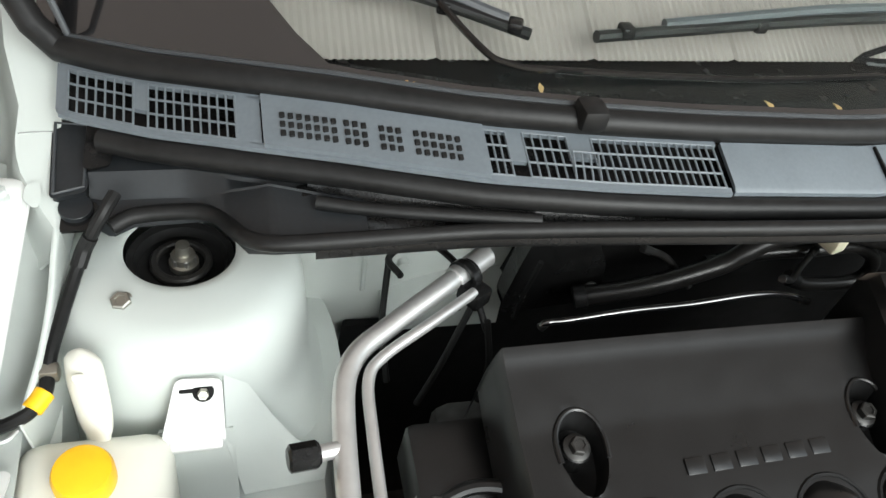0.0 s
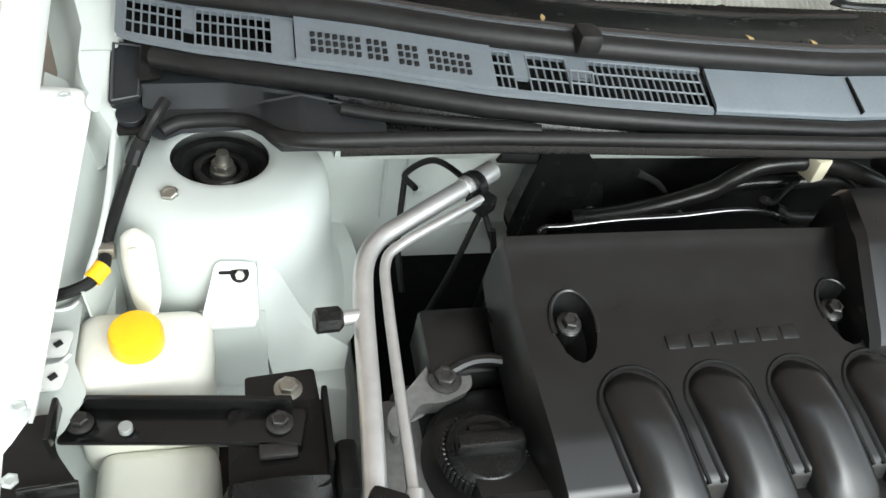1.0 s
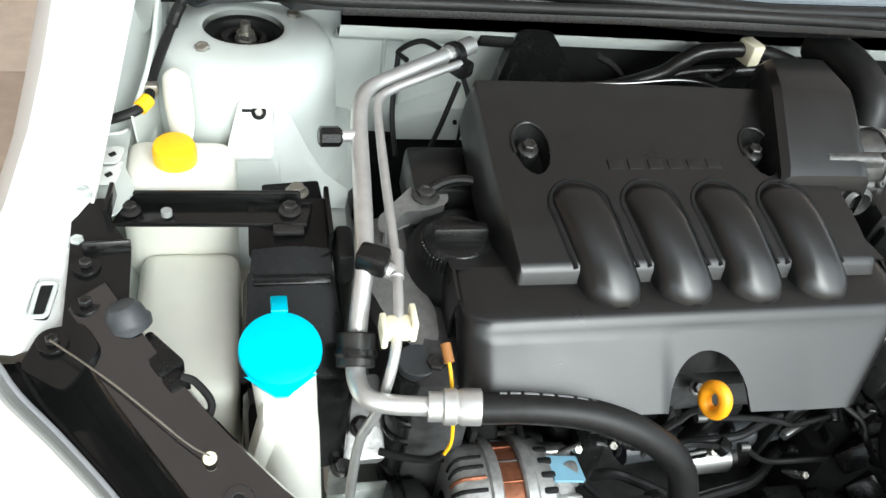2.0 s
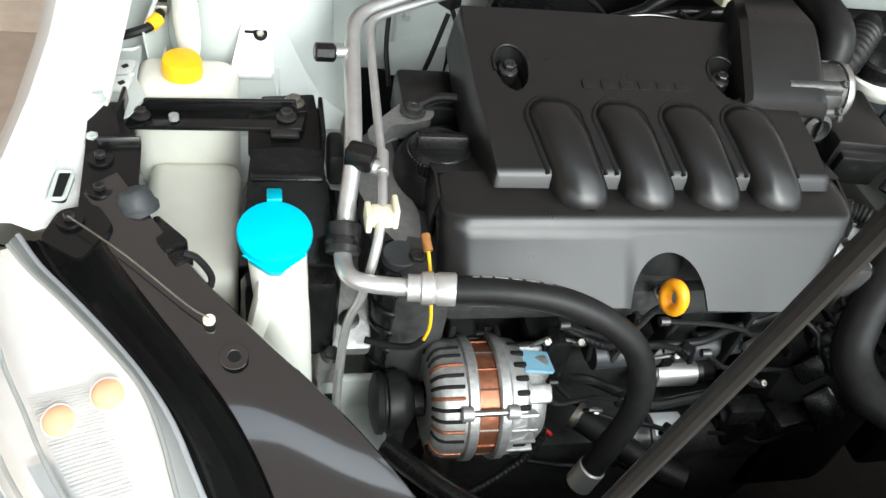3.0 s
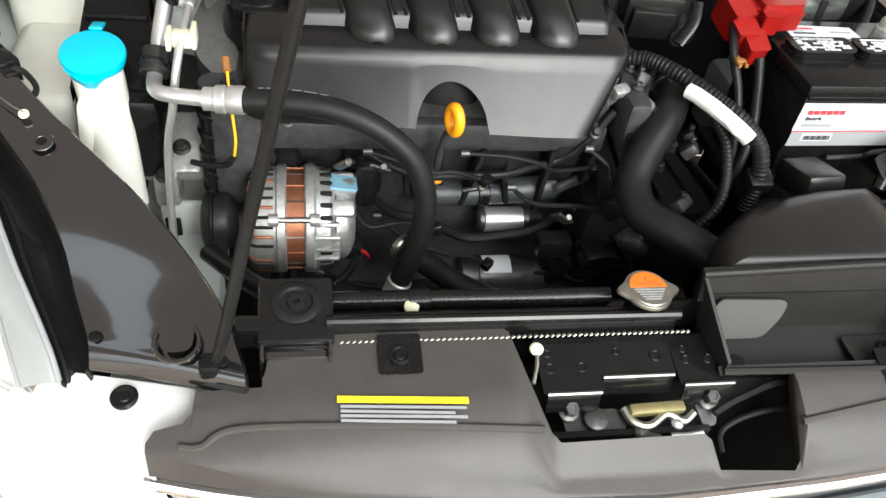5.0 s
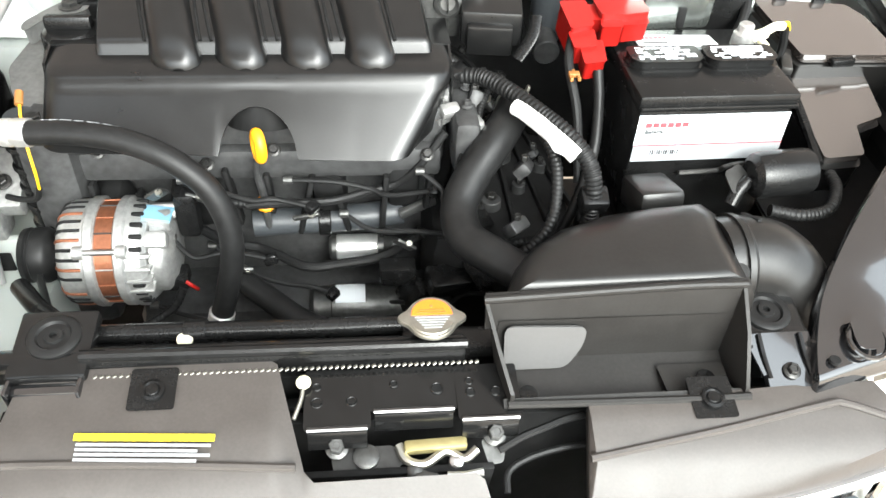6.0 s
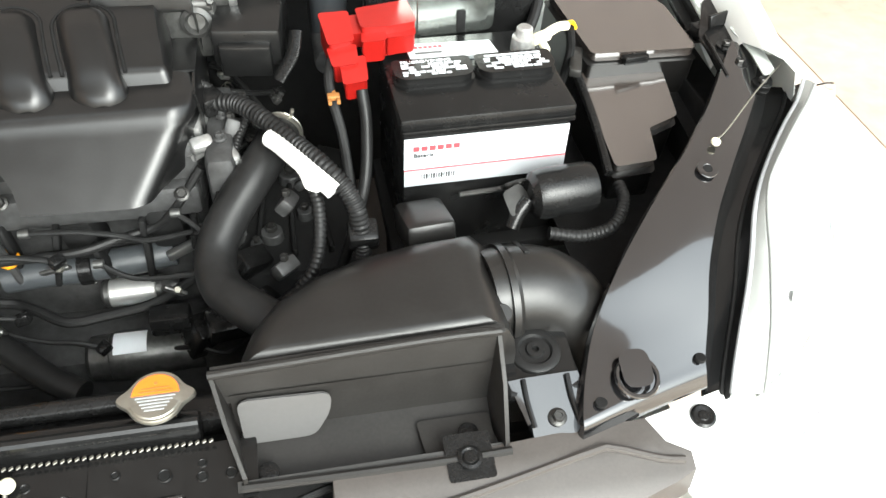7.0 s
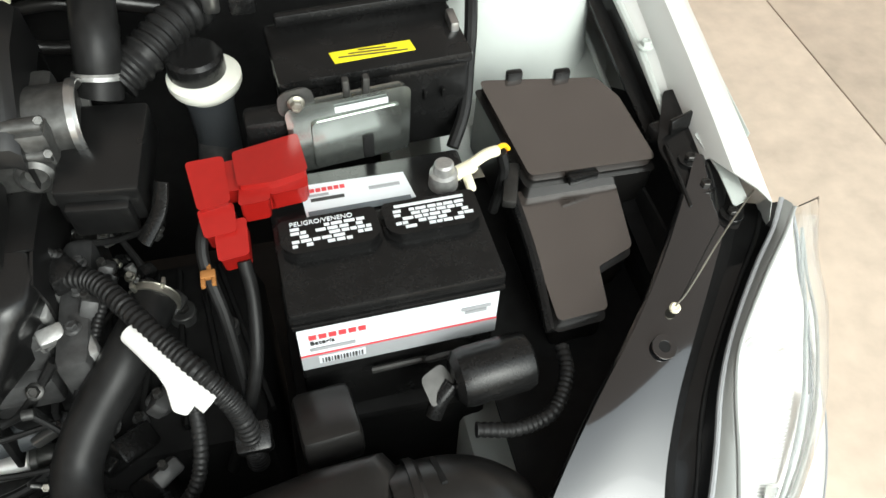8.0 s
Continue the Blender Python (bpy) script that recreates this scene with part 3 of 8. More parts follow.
def slats(x0, x1, cols, d0=0.002, d1=0.044, rows=3):
    g = bmesh.new()
    z0, z1 = 1.1375, 1.1515
    for k in range(cols + 1):
        x = x0 + (x1 - x0) * k / cols
        y = scuttle_y(x)
        tube([(x, y + d0, z0 + drop(x)), (x, y + d1, z1 + drop(x))], 0.0010, 6, 1, False, bm=g)
    for r in range(rows + 1):
        f = r / rows
        pts = [(x0 + (x1 - x0) * i / 10, scuttle_y(x0 + (x1 - x0) * i / 10) + d0 + (d1 - d0) * f, z0 + (z1 - z0) * f + drop(x0 + (x1 - x0) * i / 10)) for i in range(11)]
        tube(pts, 0.0011, 6, 1, False, bm=g)
    return part("vent_grille", g, "slate", scuttle)


def facing(x0, x1, d0=0.0, d1=0.046, name="facing", mat="slate", lift=0.0):
    n = max(2, int((x1 - x0) / 0.015))
    rows = [scuttle_row(x0 + (x1 - x0) * i / n, [(d1, 1.137 + 0.326 * d1 + lift), (d0, 1.137 + 0.326 * d0 + lift)]) for i in range(n + 1)]
    return part(name, sheet(rows, 0.004), mat, scuttle)


for d0, d1 in ((0.044, 0.051), (-0.004, 0.002)):
    facing(-0.738, -0.176, d0, d1, "frame_strip")
facing(-0.740, -0.730)
slats(-0.730, -0.676, 7)
facing(-0.676, -0.664, 0.018)
slats(-0.664, -0.594, 10)
facing(-0.594, -0.574)
# closed vent with small square holes
raised = facing(-0.573, -0.392, -0.002, 0.046, "vent_cover", "slate", 0.004)
for x0, n in ((-0.557, 7), (-0.506, 3), (-0.478, 3), (-0.450, 6)):
    for i in range(n):
        for r in range(3):
            x = x0 + i * 0.0068
            d = 0.010 + r * 0.0085
            part("hole", box((x, scuttle_y(x) + d, 1.1455 + 0.33 * (d - 0.018) + 0.0012 + drop(x)), (0.0044, 0.0055, 0.004), 0.0006, turn(18), seg=1), "matt", raised)
slats(-0.391, -0.372, 3)
facing(-0.372, -0.358, 0.016)
slats(-0.357, -0.318, 5)
facing(-0.318, -0.296, 0.024)
slats(-0.318, -0.296, 3, 0.002, 0.024, 2)
slats(-0.296, -0.180, 16)
part("joint", box((-0.007, scuttle_y(0) + 0.022, 1.1455), (0.0022, 0.046, 0.005), 0.0004, turn(17)), "matt", scuttle)
# rubber seals
seal = solid("bonnet_seal", tube(along(-0.703, 0.66, -0.004, 1.119), 0.0125, 14, 1, False, flat=0.85), "rubber", "black rubber bonnet seal along the scuttle edge", "rubber seal")
low_seal = tube([(-0.535, 0.492, 1.108), (-0.50, 0.484, 1.107), (-0.45, 0.474, 1.108), (-0.40, 0.466, 1.109), (-0.35, 0.458, 1.110)], 0.0058, 12, 4)
part("lower_bead", low_seal, "rubber", seal)
edge = [(-0.697, 0.522, 1.060), (-0.680, 0.531, 1.064), (-0.650, 0.531, 1.067), (-0.626, 0.527, 1.070), (-0.611, 0.515, 1.074), (-0.601, 0.488, 1.086), (-0.590, 0.465, 1.096), (-0.57, 0.453, 1.101)] + [(x, *bead_at(x)) for x in (-0.53 + 1.03 * i / 30 for i in range(31))]
part("front_bead", tube(edge, 0.0070, 12, 2), "rubber", seal)
glass_seal = tube([(-0.800, 0.80, 1.26), (-0.790, 0.74, 1.215), (-0.776, 0.703, 1.180), (-0.758, 0.684, 1.152)] + along(-0.738, 0.72, 0.058, 1.160), 0.0125, 12, 1, False)
wseal = tagged(part("windscreen_seal", glass_seal, "rubber"), "black rubber windscreen edge seal", "rubber seal")
trim_edge = [(-0.775, 0.80, 1.29), (-0.752, 0.72, 1.222), (-0.744, 0.69, 1.185)] + along(-0.730, 0.72, 0.069, 1.169)
part("edge_trim", tube(trim_edge, 0.0034, 8, 1, False), "darkgrey", wseal, "thin grey trim line")
bump_bm = box((-0.297, scuttle_y(-0.297) + 0.054, 1.170), (0.026, 0.030, 0.024), 0.007)
solid("rubber_stop", bump_bm, "rubber", "small black rubber bonnet stop on the seal", "rubber stop")
# corner block over the strut tower
corner = thing("scuttle_corner", (-0.70, 0.56, 1.04), "black plastic corner block at the end of the scuttle", "trim block")
part("block", slab(rounded([(-0.742, 0.546, 1.074), (-0.717, 0.552, 1.076), (-0.716, 0.622, 1.090), (-0.744, 0.626, 1.092)], 0.004), 0.035, 0.002), "scuttle", corner)
part("block_lip", tube([(-0.741, 0.548, 1.076), (-0.743, 0.622, 1.093), (-0.717, 0.619, 1.092), (-0.718, 0.555, 1.077), (-0.741, 0.548, 1.076)], 0.0014, 8, 1, False), "darkgrey", corner)
part("socket", slab(rounded([(-0.716, 0.566, 1.088), (-0.698, 0.570, 1.089), (-0.694, 0.606, 1.098), (-0.714, 0.614, 1.100)], 0.004), 0.03, 0.002), "plastic", corner)
FRONT_BEAD = [(-0.715, 0.540), (-0.697, 0.524), (-0.680, 0.533), (-0.626, 0.529), (-0.611, 0.517), (-0.601, 0.490), (-0.590, 0.467), (-0.57, 0.455), (-0.5, 0.455)]
DECK_EDGE = [(-0.716, 0.566), (-0.632, 0.554), (-0.548, 0.526), (-0.50, 0.505)]
deck_rows = []
for i in range(45):
    x = -0.715 + 0.005 * i
    ya, zb = min(interp(DECK_EDGE, x), scuttle_y(x) - 0.008), 1.106 + drop(x)
    yb, yf = ya - 0.012, interp(FRONT_BEAD, x)
    yb = max(yb, yf + 0.002)
    zf = interp([(-0.70, 1.058), (-0.626, 1.068), (-0.601, 1.084), (-0.57, 1.099)], x)
    deck_rows.append([(x, scuttle_y(x) - 0.002, zb), (x, ya + 0.002, zb - 0.001), (x, ya, zb - 0.004), (x, yb + 0.001, zf + 0.008), (x, yb, zf + 0.006), (x, yf, zf), (x, yf - 0.002, zf - 0.006)])
part("deck", sheet(deck_rows, 0.004), "scuttle", corner)
part("clip", box((-0.540, 0.510, 1.096), (0.020, 0.022, 0.018), 0.006), "plastic", corner)
part("tab", slab(rounded([(-0.742, 0.524, 1.056), (-0.706, 0.524, 1.058), (-0.706, 0.556, 1.064), (-0.742, 0.556, 1.064)], 0.005), 0.004, 0.001), "satin", corner)
part("tab_disc", cyl((-0.725, 0.544, 1.060), (-0.725, 0.543, 1.066), 0.0135), "scuttle", corner)


def glass_point(x, k):
    """Windscreen surface: k runs up the glass."""
    u = (x + 0.0235) / 0.74
    base_y = scuttle_y(max(-0.765, min(0.718, x))) + 0.062
    k2 = drop(x)
    return (x, base_y + k * 0.86, 1.158 + k2 * (1 - k) + k * 0.47 - 0.03 * u * u * k)


pane = sheet([[glass_point(x, k / 8) for k in range(9)] for x in XS], 0.005)
screen = solid("windscreen", pane, "glass", "laminated windscreen with black border", "windscreen")
screen.visible_shadow = False
band = [[(p[0], p[1] - 0.002, p[2] + 0.0015) for p in (glass_point(x, k * (0.024 + 0.5 * max(0.0, (abs(x + 0.0235) / 0.74 - 0.66) / 0.34) ** 1.3)) for k in (0.0, 0.5, 1.0))] for x in XS]
part("black_border", sheet(band, 0.0008), "gloss", screen, "glossy black printed border")
# folding shade behind the glass
sh = bmesh.new()
prev = None
n = 300
for i in range(n + 1):
    x = -0.575 + 1.10 * i / n
    w = (0.0011 if i % 2 else -0.0011) + (0.003 if (i % 44) in (0, 1) else 0.0)
    low = glass_point(x, 0.06)
    y0 = 0.655 + 0.02 * x
    b = sh.verts.new((x, y0 - 0.02 + w, 1.158))
    t = sh.verts.new((x, y0 + 0.52 + w, 1.168 + 0.25))
    if prev:
        sh.faces.new((prev[0], b, t, prev[1]))
    prev = (b, t)
tagged(part("sun_shade", sh, "shade", sharp=10), "beige ribbed folding sun shade behind the windscreen", "sun shade")
dash = sheet([[(x, scuttle_y(x) + 0.09, 1.120 + drop(x)), (x, scuttle_y(x) + 0.13, 1.135 + drop(x)), (x, max(0.70, scuttle_y(x) + 0.15), 1.145), (x, 1.25, 1.16)] for x in XS[3:-3]], 0.02)
solid("dashboard", dash, "plastic", "black plastic dashboard top under the windscreen", "dashboard")


def wiper(pts_arm, blade0, blade1):
    w = thing("wiper", pts_arm[-1], "black windscreen wiper resting on the glass", "wiper", "windscreen wipers")
    part("arm", tube(pts_arm, 0.0062, 8, 6, flat=0.55), "satin", w)
    a, b = Vector(blade0), Vector(blade1)
    d = b - a
    bl = tube([a, a + d * 0.5 + Vector((0, 0, 0.008)), b], 0.0075, 8, 6, flat=0.8)
    blade = part("blade", bl, "rubber", w)
    part("frame_bar", tube([a + d * 0.12 + Vector((0, 0.004, 0.008)), a + d * 0.5 + Vector((0, 0.004, 0.018)), a + d * 0.9 + Vector((0, 0.004, 0.008))], 0.0055, 8, 6), "darkgrey", blade)
    for k in (0.05, 0.3, 0.62, 0.93):
        part("claw", box(a + d * k + Vector((0, 0, 0.005)), (0.014, 0.016, 0.012), 0.003, turn(0, 0, math.degrees(math.atan2(d.y, d.x)))), "plastic", blade)
    return w


wiper([(-0.50, 0.76, 1.25), (-0.445, 0.70, 1.225), (-0.385, 0.60, 1.192), (-0.36, 0.578, 1.186), (-0.315, 0.568, 1.186), (-0.12, 0.560, 1.184), (0.03, 0.566, 1.186)], (-0.53, 0.692, 1.205), (-0.330, 0.617, 1.192))
wiper([(0.20, 0.70, 1.215), (0.10, 0.62, 1.2), (0.02, 0.585, 1.19), (0.25, 0.59, 1.19)], (-0.262, 0.620, 1.190), (0.34, 0.66, 1.207))
for x, dy, a in ((-0.105, 0.085, 100), (-0.03, 0.085, 95), (-0.45, 0.075, 10), (-0.33, 0.09, 80)):
    leafm = slab([(x - 0.010, scuttle_y(x) + dy, 1.168), (x, scuttle_y(x) + dy - 0.0025, 1.170), (x + 0.010, scuttle_y(x) + dy, 1.168), (x, scuttle_y(x) + dy + 0.0025, 1.169)], 0.001)
    c = Vector((x, scuttle_y(x) + dy, 1.168))
    bmesh.ops.rotate(leafm, cent=c, matrix=turn(0, 0, a).to_3x3(), verts=leafm.verts)
    solid("dry_leaf", leafm, "leaf", "small dry brown leaf fragment on the scuttle", "leaf", "dry leaves")


# ---- front end ----
HEAD_TOP = [(-0.852, 0.112, 0.927), (-0.830, 0.082, 0.917), (-0.799, 0.050, 0.908), (-0.762, 0.008, 0.899), (-0.729, -0.034, 0.890), (-0.704, -0.074, 0.880), (-0.685, -0.116, 0.865), (-0.668, -0.152, 0.849), (-0.651, -0.184, 0.833), (-0.630, -0.225, 0.810), (-0.620, -0.250, 0.790)]
SHOULDER = [(-0.856, 0.094, 0.932), (-0.834, 0.068, 0.924), (-0.800, 0.034, 0.915), (-0.757, -0.013, 0.904), (-0.731, -0.046, 0.896), (-0.713, -0.085, 0.886), (-0.699, -0.130, 0.870), (-0.686, -0.170, 0.852), (-0.676, -0.202, 0.833), (-0.663, -0.236, 0.808), (-0.655, -0.256, 0.790)]
HEAD_OUT = [(-0.935, 0.150, 0.868), (-0.925, 0.118, 0.860), (-0.908, 0.074, 0.853), (-0.892, 0.020, 0.848), (-0.868, -0.028, 0.842), (-0.842, -0.076, 0.834), (-0.805, -0.126, 0.818), (-0.765, -0.170, 0.806), (-0.725, -0.205, 0.795), (-0.688, -0.232, 0.787), (-0.662, -0.250, 0.780)]
HEAD_LOW = [(-0.955, 0.180, 0.800), (-0.945, 0.140, 0.788), (-0.928, 0.090, 0.776), (-0.907, 0.030, 0.766), (-0.880, -0.030, 0.760), (-0.850, -0.080, 0.754), (-0.818, -0.120, 0.750), (-0.780, -0.157, 0.750), (-0.739, -0.193, 0.754), (-0.699, -0.222, 0.762), (-0.668, -0.242, 0.770)]


def headlight(side):
    """A lens with a shoulder, over a bright bowl with two lamp pockets and a fluted floor."""
    h = thing("headlight", both([(-0.78, -0.05, 0.72)], side)[0], "clear headlight with bright reflector and amber bulbs" if side < 0 else "clear headlight with bright reflector", "headlight", "headlights")
    top, sho, out_, low = (spline(c, 3) for c in (HEAD_TOP, SHOULDER, HEAD_OUT, HEAD_LOW))
    lens, bowl, edge_ = [], [], []
    mid_dir = Vector((-0.45, -0.35, 0.82)).normalized()

    def skin(a, b, c, k):
        """A point over the lens; k from the shoulder past the widest line to the lower seam."""
        if k < 0.7:
            f = k / 0.7
            return a.lerp(b, f) + mid_dir * (0.020 * math.sin(math.pi * f) ** 0.9)
        f = (k - 0.7) / 0.3
        return b.lerp(c, f) + Vector((-0.6, -0.6, 0.1)) * (0.006 * math.sin(math.pi * f))

    for a, m_, b, c in zip(top, sho, out_, low):
        lens.append(both([tuple(skin(m_, b, c, i / 12)) for i in range(13)], side))
        bowl.append(both([tuple(skin(m_, b, c, i / 12) - mid_dir * (0.004 + 0.030 * math.sin(math.pi * i / 12) ** 0.7)) for i in range(13)], side))
        edge_.append(both([tuple(a + Vector((0, 0, -0.010))), tuple(a), tuple(a.lerp(m_, 0.3) + Vector((0, 0, 0.003))), tuple(a.lerp(m_, 0.75) + Vector((0, 0, 0.003))), tuple(m_)], side))
    shell = part("lens", sheet(lens, 0.003, down=(0, 0, -1)), "lens", h, "clear plastic lens")
    shell.visible_shadow = False
    part("reflector", sheet(bowl, 0.002), "reflector", h, "bright faceted reflector")
    part("lens_edge", sheet(edge_, 0.002), "rim", h, "pale grey moulded lens edge")
    part("edge_bead", tube(both([tuple(p + Vector((0, 0, 0.001))) for p in top], side), 0.0030, 8, 1, False), "greylabel", h)
    part("shoulder_bead", tube(both([tuple(p + Vector((0, 0, 0.001))) for p in sho], side), 0.0022, 8, 1, False), "rim", h)
    part("lower_bead", tube(both([tuple(p + Vector((-0.001, -0.001, 0.001))) for p in low], side), 0.0024, 8, 1, False), "greylabel", h)

    def inside(i, k, lift=0.0):
        p = skin(sho[i], out_[i], low[i], k) - mid_dir * (0.004 + 0.030 * math.sin(math.pi * k) ** 0.7 - lift)
        return both([tuple(p)], side)[0]
    # flutes across the floor of the bowl
    for i in range(11, 23):
        for q in range(5):
            w = q / 5
            rows_ = [tuple(Vector(inside(i, k, 0.001)).lerp(Vector(inside(i + 1, k, 0.001)), w)) for k in (0.22, 0.3, 0.38, 0.46, 0.54)]
            part("flute", tube(rows_, 0.0009, 5, 1, False), "reflector", h)
    # amber bulbs in domed pockets; their colour also carries blurred amber reflections
    for i, k in ((12, 0.15), (13, 0.42)):
        q = Vector(inside(i, k, 0.006))
        ax = both([(-0.05, -0.45, 0.9)], side)[0] if side < 0 else (0.05, -0.45, 0.9)
        pocket = part("lamp_pocket", ring(q, 0.0140, 0.0152, 0.001, ax, 28), "reflector", h)
        part("bulb", lathe(q, ax, [(-0.003, 0), (-0.003, 0.012), (0.001, 0.0138), (0.005, 0.0105), (0.0075, 0.005), (0.008, 0)], 24), "amber" if side < 0 else "reflector", pocket, "amber bulb with its blurred reflection" if side < 0 else "clear bulb")
    # grey inserts by the outer trim
    n_ = len(top)
    part("insert", sheet([[inside(i, k, 0.010) for k in (0.575, 0.61, 0.645, 0.675)] for i in range(n_ // 2, n_ // 2 + 6)], 0.002), "greylabel", h, "dull grey insert")
    part("insert", sheet([[inside(i, k, 0.008) for k in (0.30, 0.42, 0.54)] for i in (n_ // 2 + 5, n_ // 2 + 6)], 0.002), "rim", h)
    # dividing trim lines
    for k0, k1 in ((0.52, 0.60), (0.80, 0.80)):
        trim = [inside(i, k0 + (k1 - k0) * i / (len(top) - 1), 0.012) for i in range(3, len(top) - 4)]
        part("trim_line", tube(trim, 0.0022, 8, 1, False), "rim", h)
    return h


headlight(-1)
headlight(1)

PANEL_IN = [(-0.768, 0.172, 0.957), (-0.735, 0.122, 0.947), (-0.690, 0.060, 0.932), (-0.638, -0.002, 0.919), (-0.576, -0.066, 0.901), (-0.520, -0.128, 0.876), (-0.478, -0.184, 0.850), (-0.455, -0.232, 0.834), (-0.443, -0.266, 0.825), (-0.440, -0.280, 0.820), (-0.440, -0.286, 0.802)]
PANEL_OUT = [(-0.800, 0.145, 0.948), (-0.768, 0.085, 0.938), (-0.730, 0.030, 0.926), (-0.690, -0.025, 0.914), (-0.652, -0.080, 0.897), (-0.623, -0.135, 0.872), (-0.608, -0.180, 0.847), (-0.599, -0.205, 0.832), (-0.593, -0.222, 0.822), (-0.591, -0.234, 0.815), (-0.592, -0.243, 0.800)]


def head_panel(side):
    p = thing("headlight_surround", both([(-0.62, -0.06, 0.88)], side)[0], "glossy black painted upper headlight panel with holes", "body panel", "headlight panels")
    a, b = spline(PANEL_OUT, 4), spline(PANEL_IN, 4)
    rows = []
    for u, v in zip(a, b):
        row = [tuple(u + Vector((0, 0, -0.022))), tuple(u + Vector((0, 0, -0.004)))]
        row += [tuple(u.lerp(v, k) + Vector((0, 0, 0.003 * math.sin(math.pi * k)))) for k in (0, 0.03, 0.12, 0.25, 0.375, 0.5, 0.625, 0.75, 0.88, 0.97, 1)]
        row += [tuple(v + Vector((0.003, 0.002, -0.005))), tuple(v + Vector((0.004, 0.003, -0.022)))]
        rows.append(both(row, side))
    part("panel", sheet(rows, 0.002), "gloss", p)
    hole = both([(-0.653, -0.033, 0.9185)], side)[0]
    nrm = Vector((0.0, -0.28, 0.96))
    part("hole_ring", ring(hole, 0.0055, 0.0125, 0.0018, nrm), "gloss", p)
    part("hole", cyl(Vector(hole) - nrm * 0.002, Vector(hole) + nrm * 0.0012, 0.0055), "matt", p)
    sc = Vector(both([(-0.675, 0.0, 0.929)], side)[0])
    part("pin", lathe(sc, (0, -0.2, 0.98), [(0, 0), (0, 0.0055), (0.003, 0.0055), (0.0045, 0.004), (0.0036, 0.0022), (0.0036, 0)], 20), "ivory", p, "pale plastic pin")
    s2 = -1 if side < 0 else 1
    part("lanyard", tube([sc + Vector((0, 0, 0.004)), sc + Vector((s2 * 0.02, 0.014, 0.007)), sc + Vector((s2 * 0.075, 0.062, 0.022)), sc + Vector((s2 * 0.128, 0.105, 0.030))], 0.0009, 8), "zinc", p)
    # stamped boss near the radiator beam
    boss = Vector(both([(-0.505, -0.243, 0.836)], side)[0])
    part("stamped_boss", ring(boss, 0.0185, 0.0235, 0.004, (0, -0.3, 0.95), 28), "gloss", p)
    part("boss_pad", slab(rounded([boss + Vector((-0.015, 0.024, 0.014)), boss + Vector((0.015, 0.024, 0.014)), boss + Vector((0.015, -0.012, 0.002)), boss + Vector((-0.015, -0.012, 0.002))], 0.012), 0.004, 0.001), "gloss", p)
    for q in ((-0.585, -0.224, 0.824), (-0.462, -0.262, 0.827)):
        q = Vector(both([q], side)[0])
        part("hole", cyl(q, q + Vector((0, 0, 0.004)), 0.006), "matt", p)
    # gap strip towards the headlight
    gap = []
    ht = spline(HEAD_TOP, 4)
    for i, u in enumerate(a):
        w = ht[min(len(ht) - 1, round(i * (len(ht) - 1) / (len(a) - 1)))]
        lowp = Vector((0, 0, -0.016))
        gap.append(both([tuple(u + lowp), tuple(u.lerp(w, 0.35) + Vector((0, 0, -0.034))), tuple(u.lerp(w, 0.75) + Vector((0, 0, -0.02))), tuple(w + Vector((0.001, 0, -0.004)))], side))
    strip = sheet(gap, 0.003)
    gs = solid("headlight_gap_seal", strip, "satin", "black rubber gap seal beside the headlight", "rubber seal", "headlight seals")
    part("seal_lip", tube([r[2] for r in gap], 0.0028, 8, 1, False), "rubber", gs)
    return p


head_panel(-1)
head_panel(1)


def tab_side(pts, side):
    return [p if side < 0 else (-0.023 - p[0], *p[1:]) for p in pts]


def fascia_tab(side):
    t = thing("bumper_tab", tab_side([(-0.57, -0.28, 0.74)], side)[0], "white painted bumper mounting tab with black clip", "bumper tab", "bumper tabs")
    o = [(-0.640, -0.226, 0.781), (-0.488, -0.260, 0.782), (-0.487, -0.295, 0.774), (-0.500, -0.310, 0.768), (-0.524, -0.332, 0.755), (-0.530, -0.40, 0.700), (-0.625, -0.375, 0.690), (-0.640, -0.33, 0.715), (-0.652, -0.262, 0.770)]
    o = rounded(tab_side(o, side), 0.008)
    mesh = bmesh.new()
    vs = [mesh.verts.new(p) for p in o]
    mid = mesh.verts.new(tab_side([(-0.565, -0.285, 0.776)], side)[0])
    for i in range(len(vs)):
        mesh.faces.new((vs[i], vs[(i + 1) % len(vs)], mid))
    ext = bmesh.ops.extrude_face_region(mesh, geom=mesh.faces[:])
    bmesh.ops.translate(mesh, vec=(0, 0, -0.004), verts=[g for g in ext["geom"] if isinstance(g, bmesh.types.BMVert)])
    part("tab", mesh, "white", t)
    c = Vector(tab_side([(-0.559, -0.265, 0.779)], side)[0])
    part("clip", lathe(c, (0, -0.15, 1), [(0, 0), (0, 0.0135), (0.003, 0.0135), (0.0045, 0.011), (0.0035, 0.006), (0.0045, 0.005), (0.0045, 0)], 24), "plastic", t)
    return t


fascia_tab(-1)
fascia_tab(1)


def bumper_y(x):
    u = abs(x + 0.0235)
    return -0.425 + 0.10 * (u / 0.55) ** 2 + (0.9 * (u - 0.55) ** 1.3 if u > 0.55 else 0)


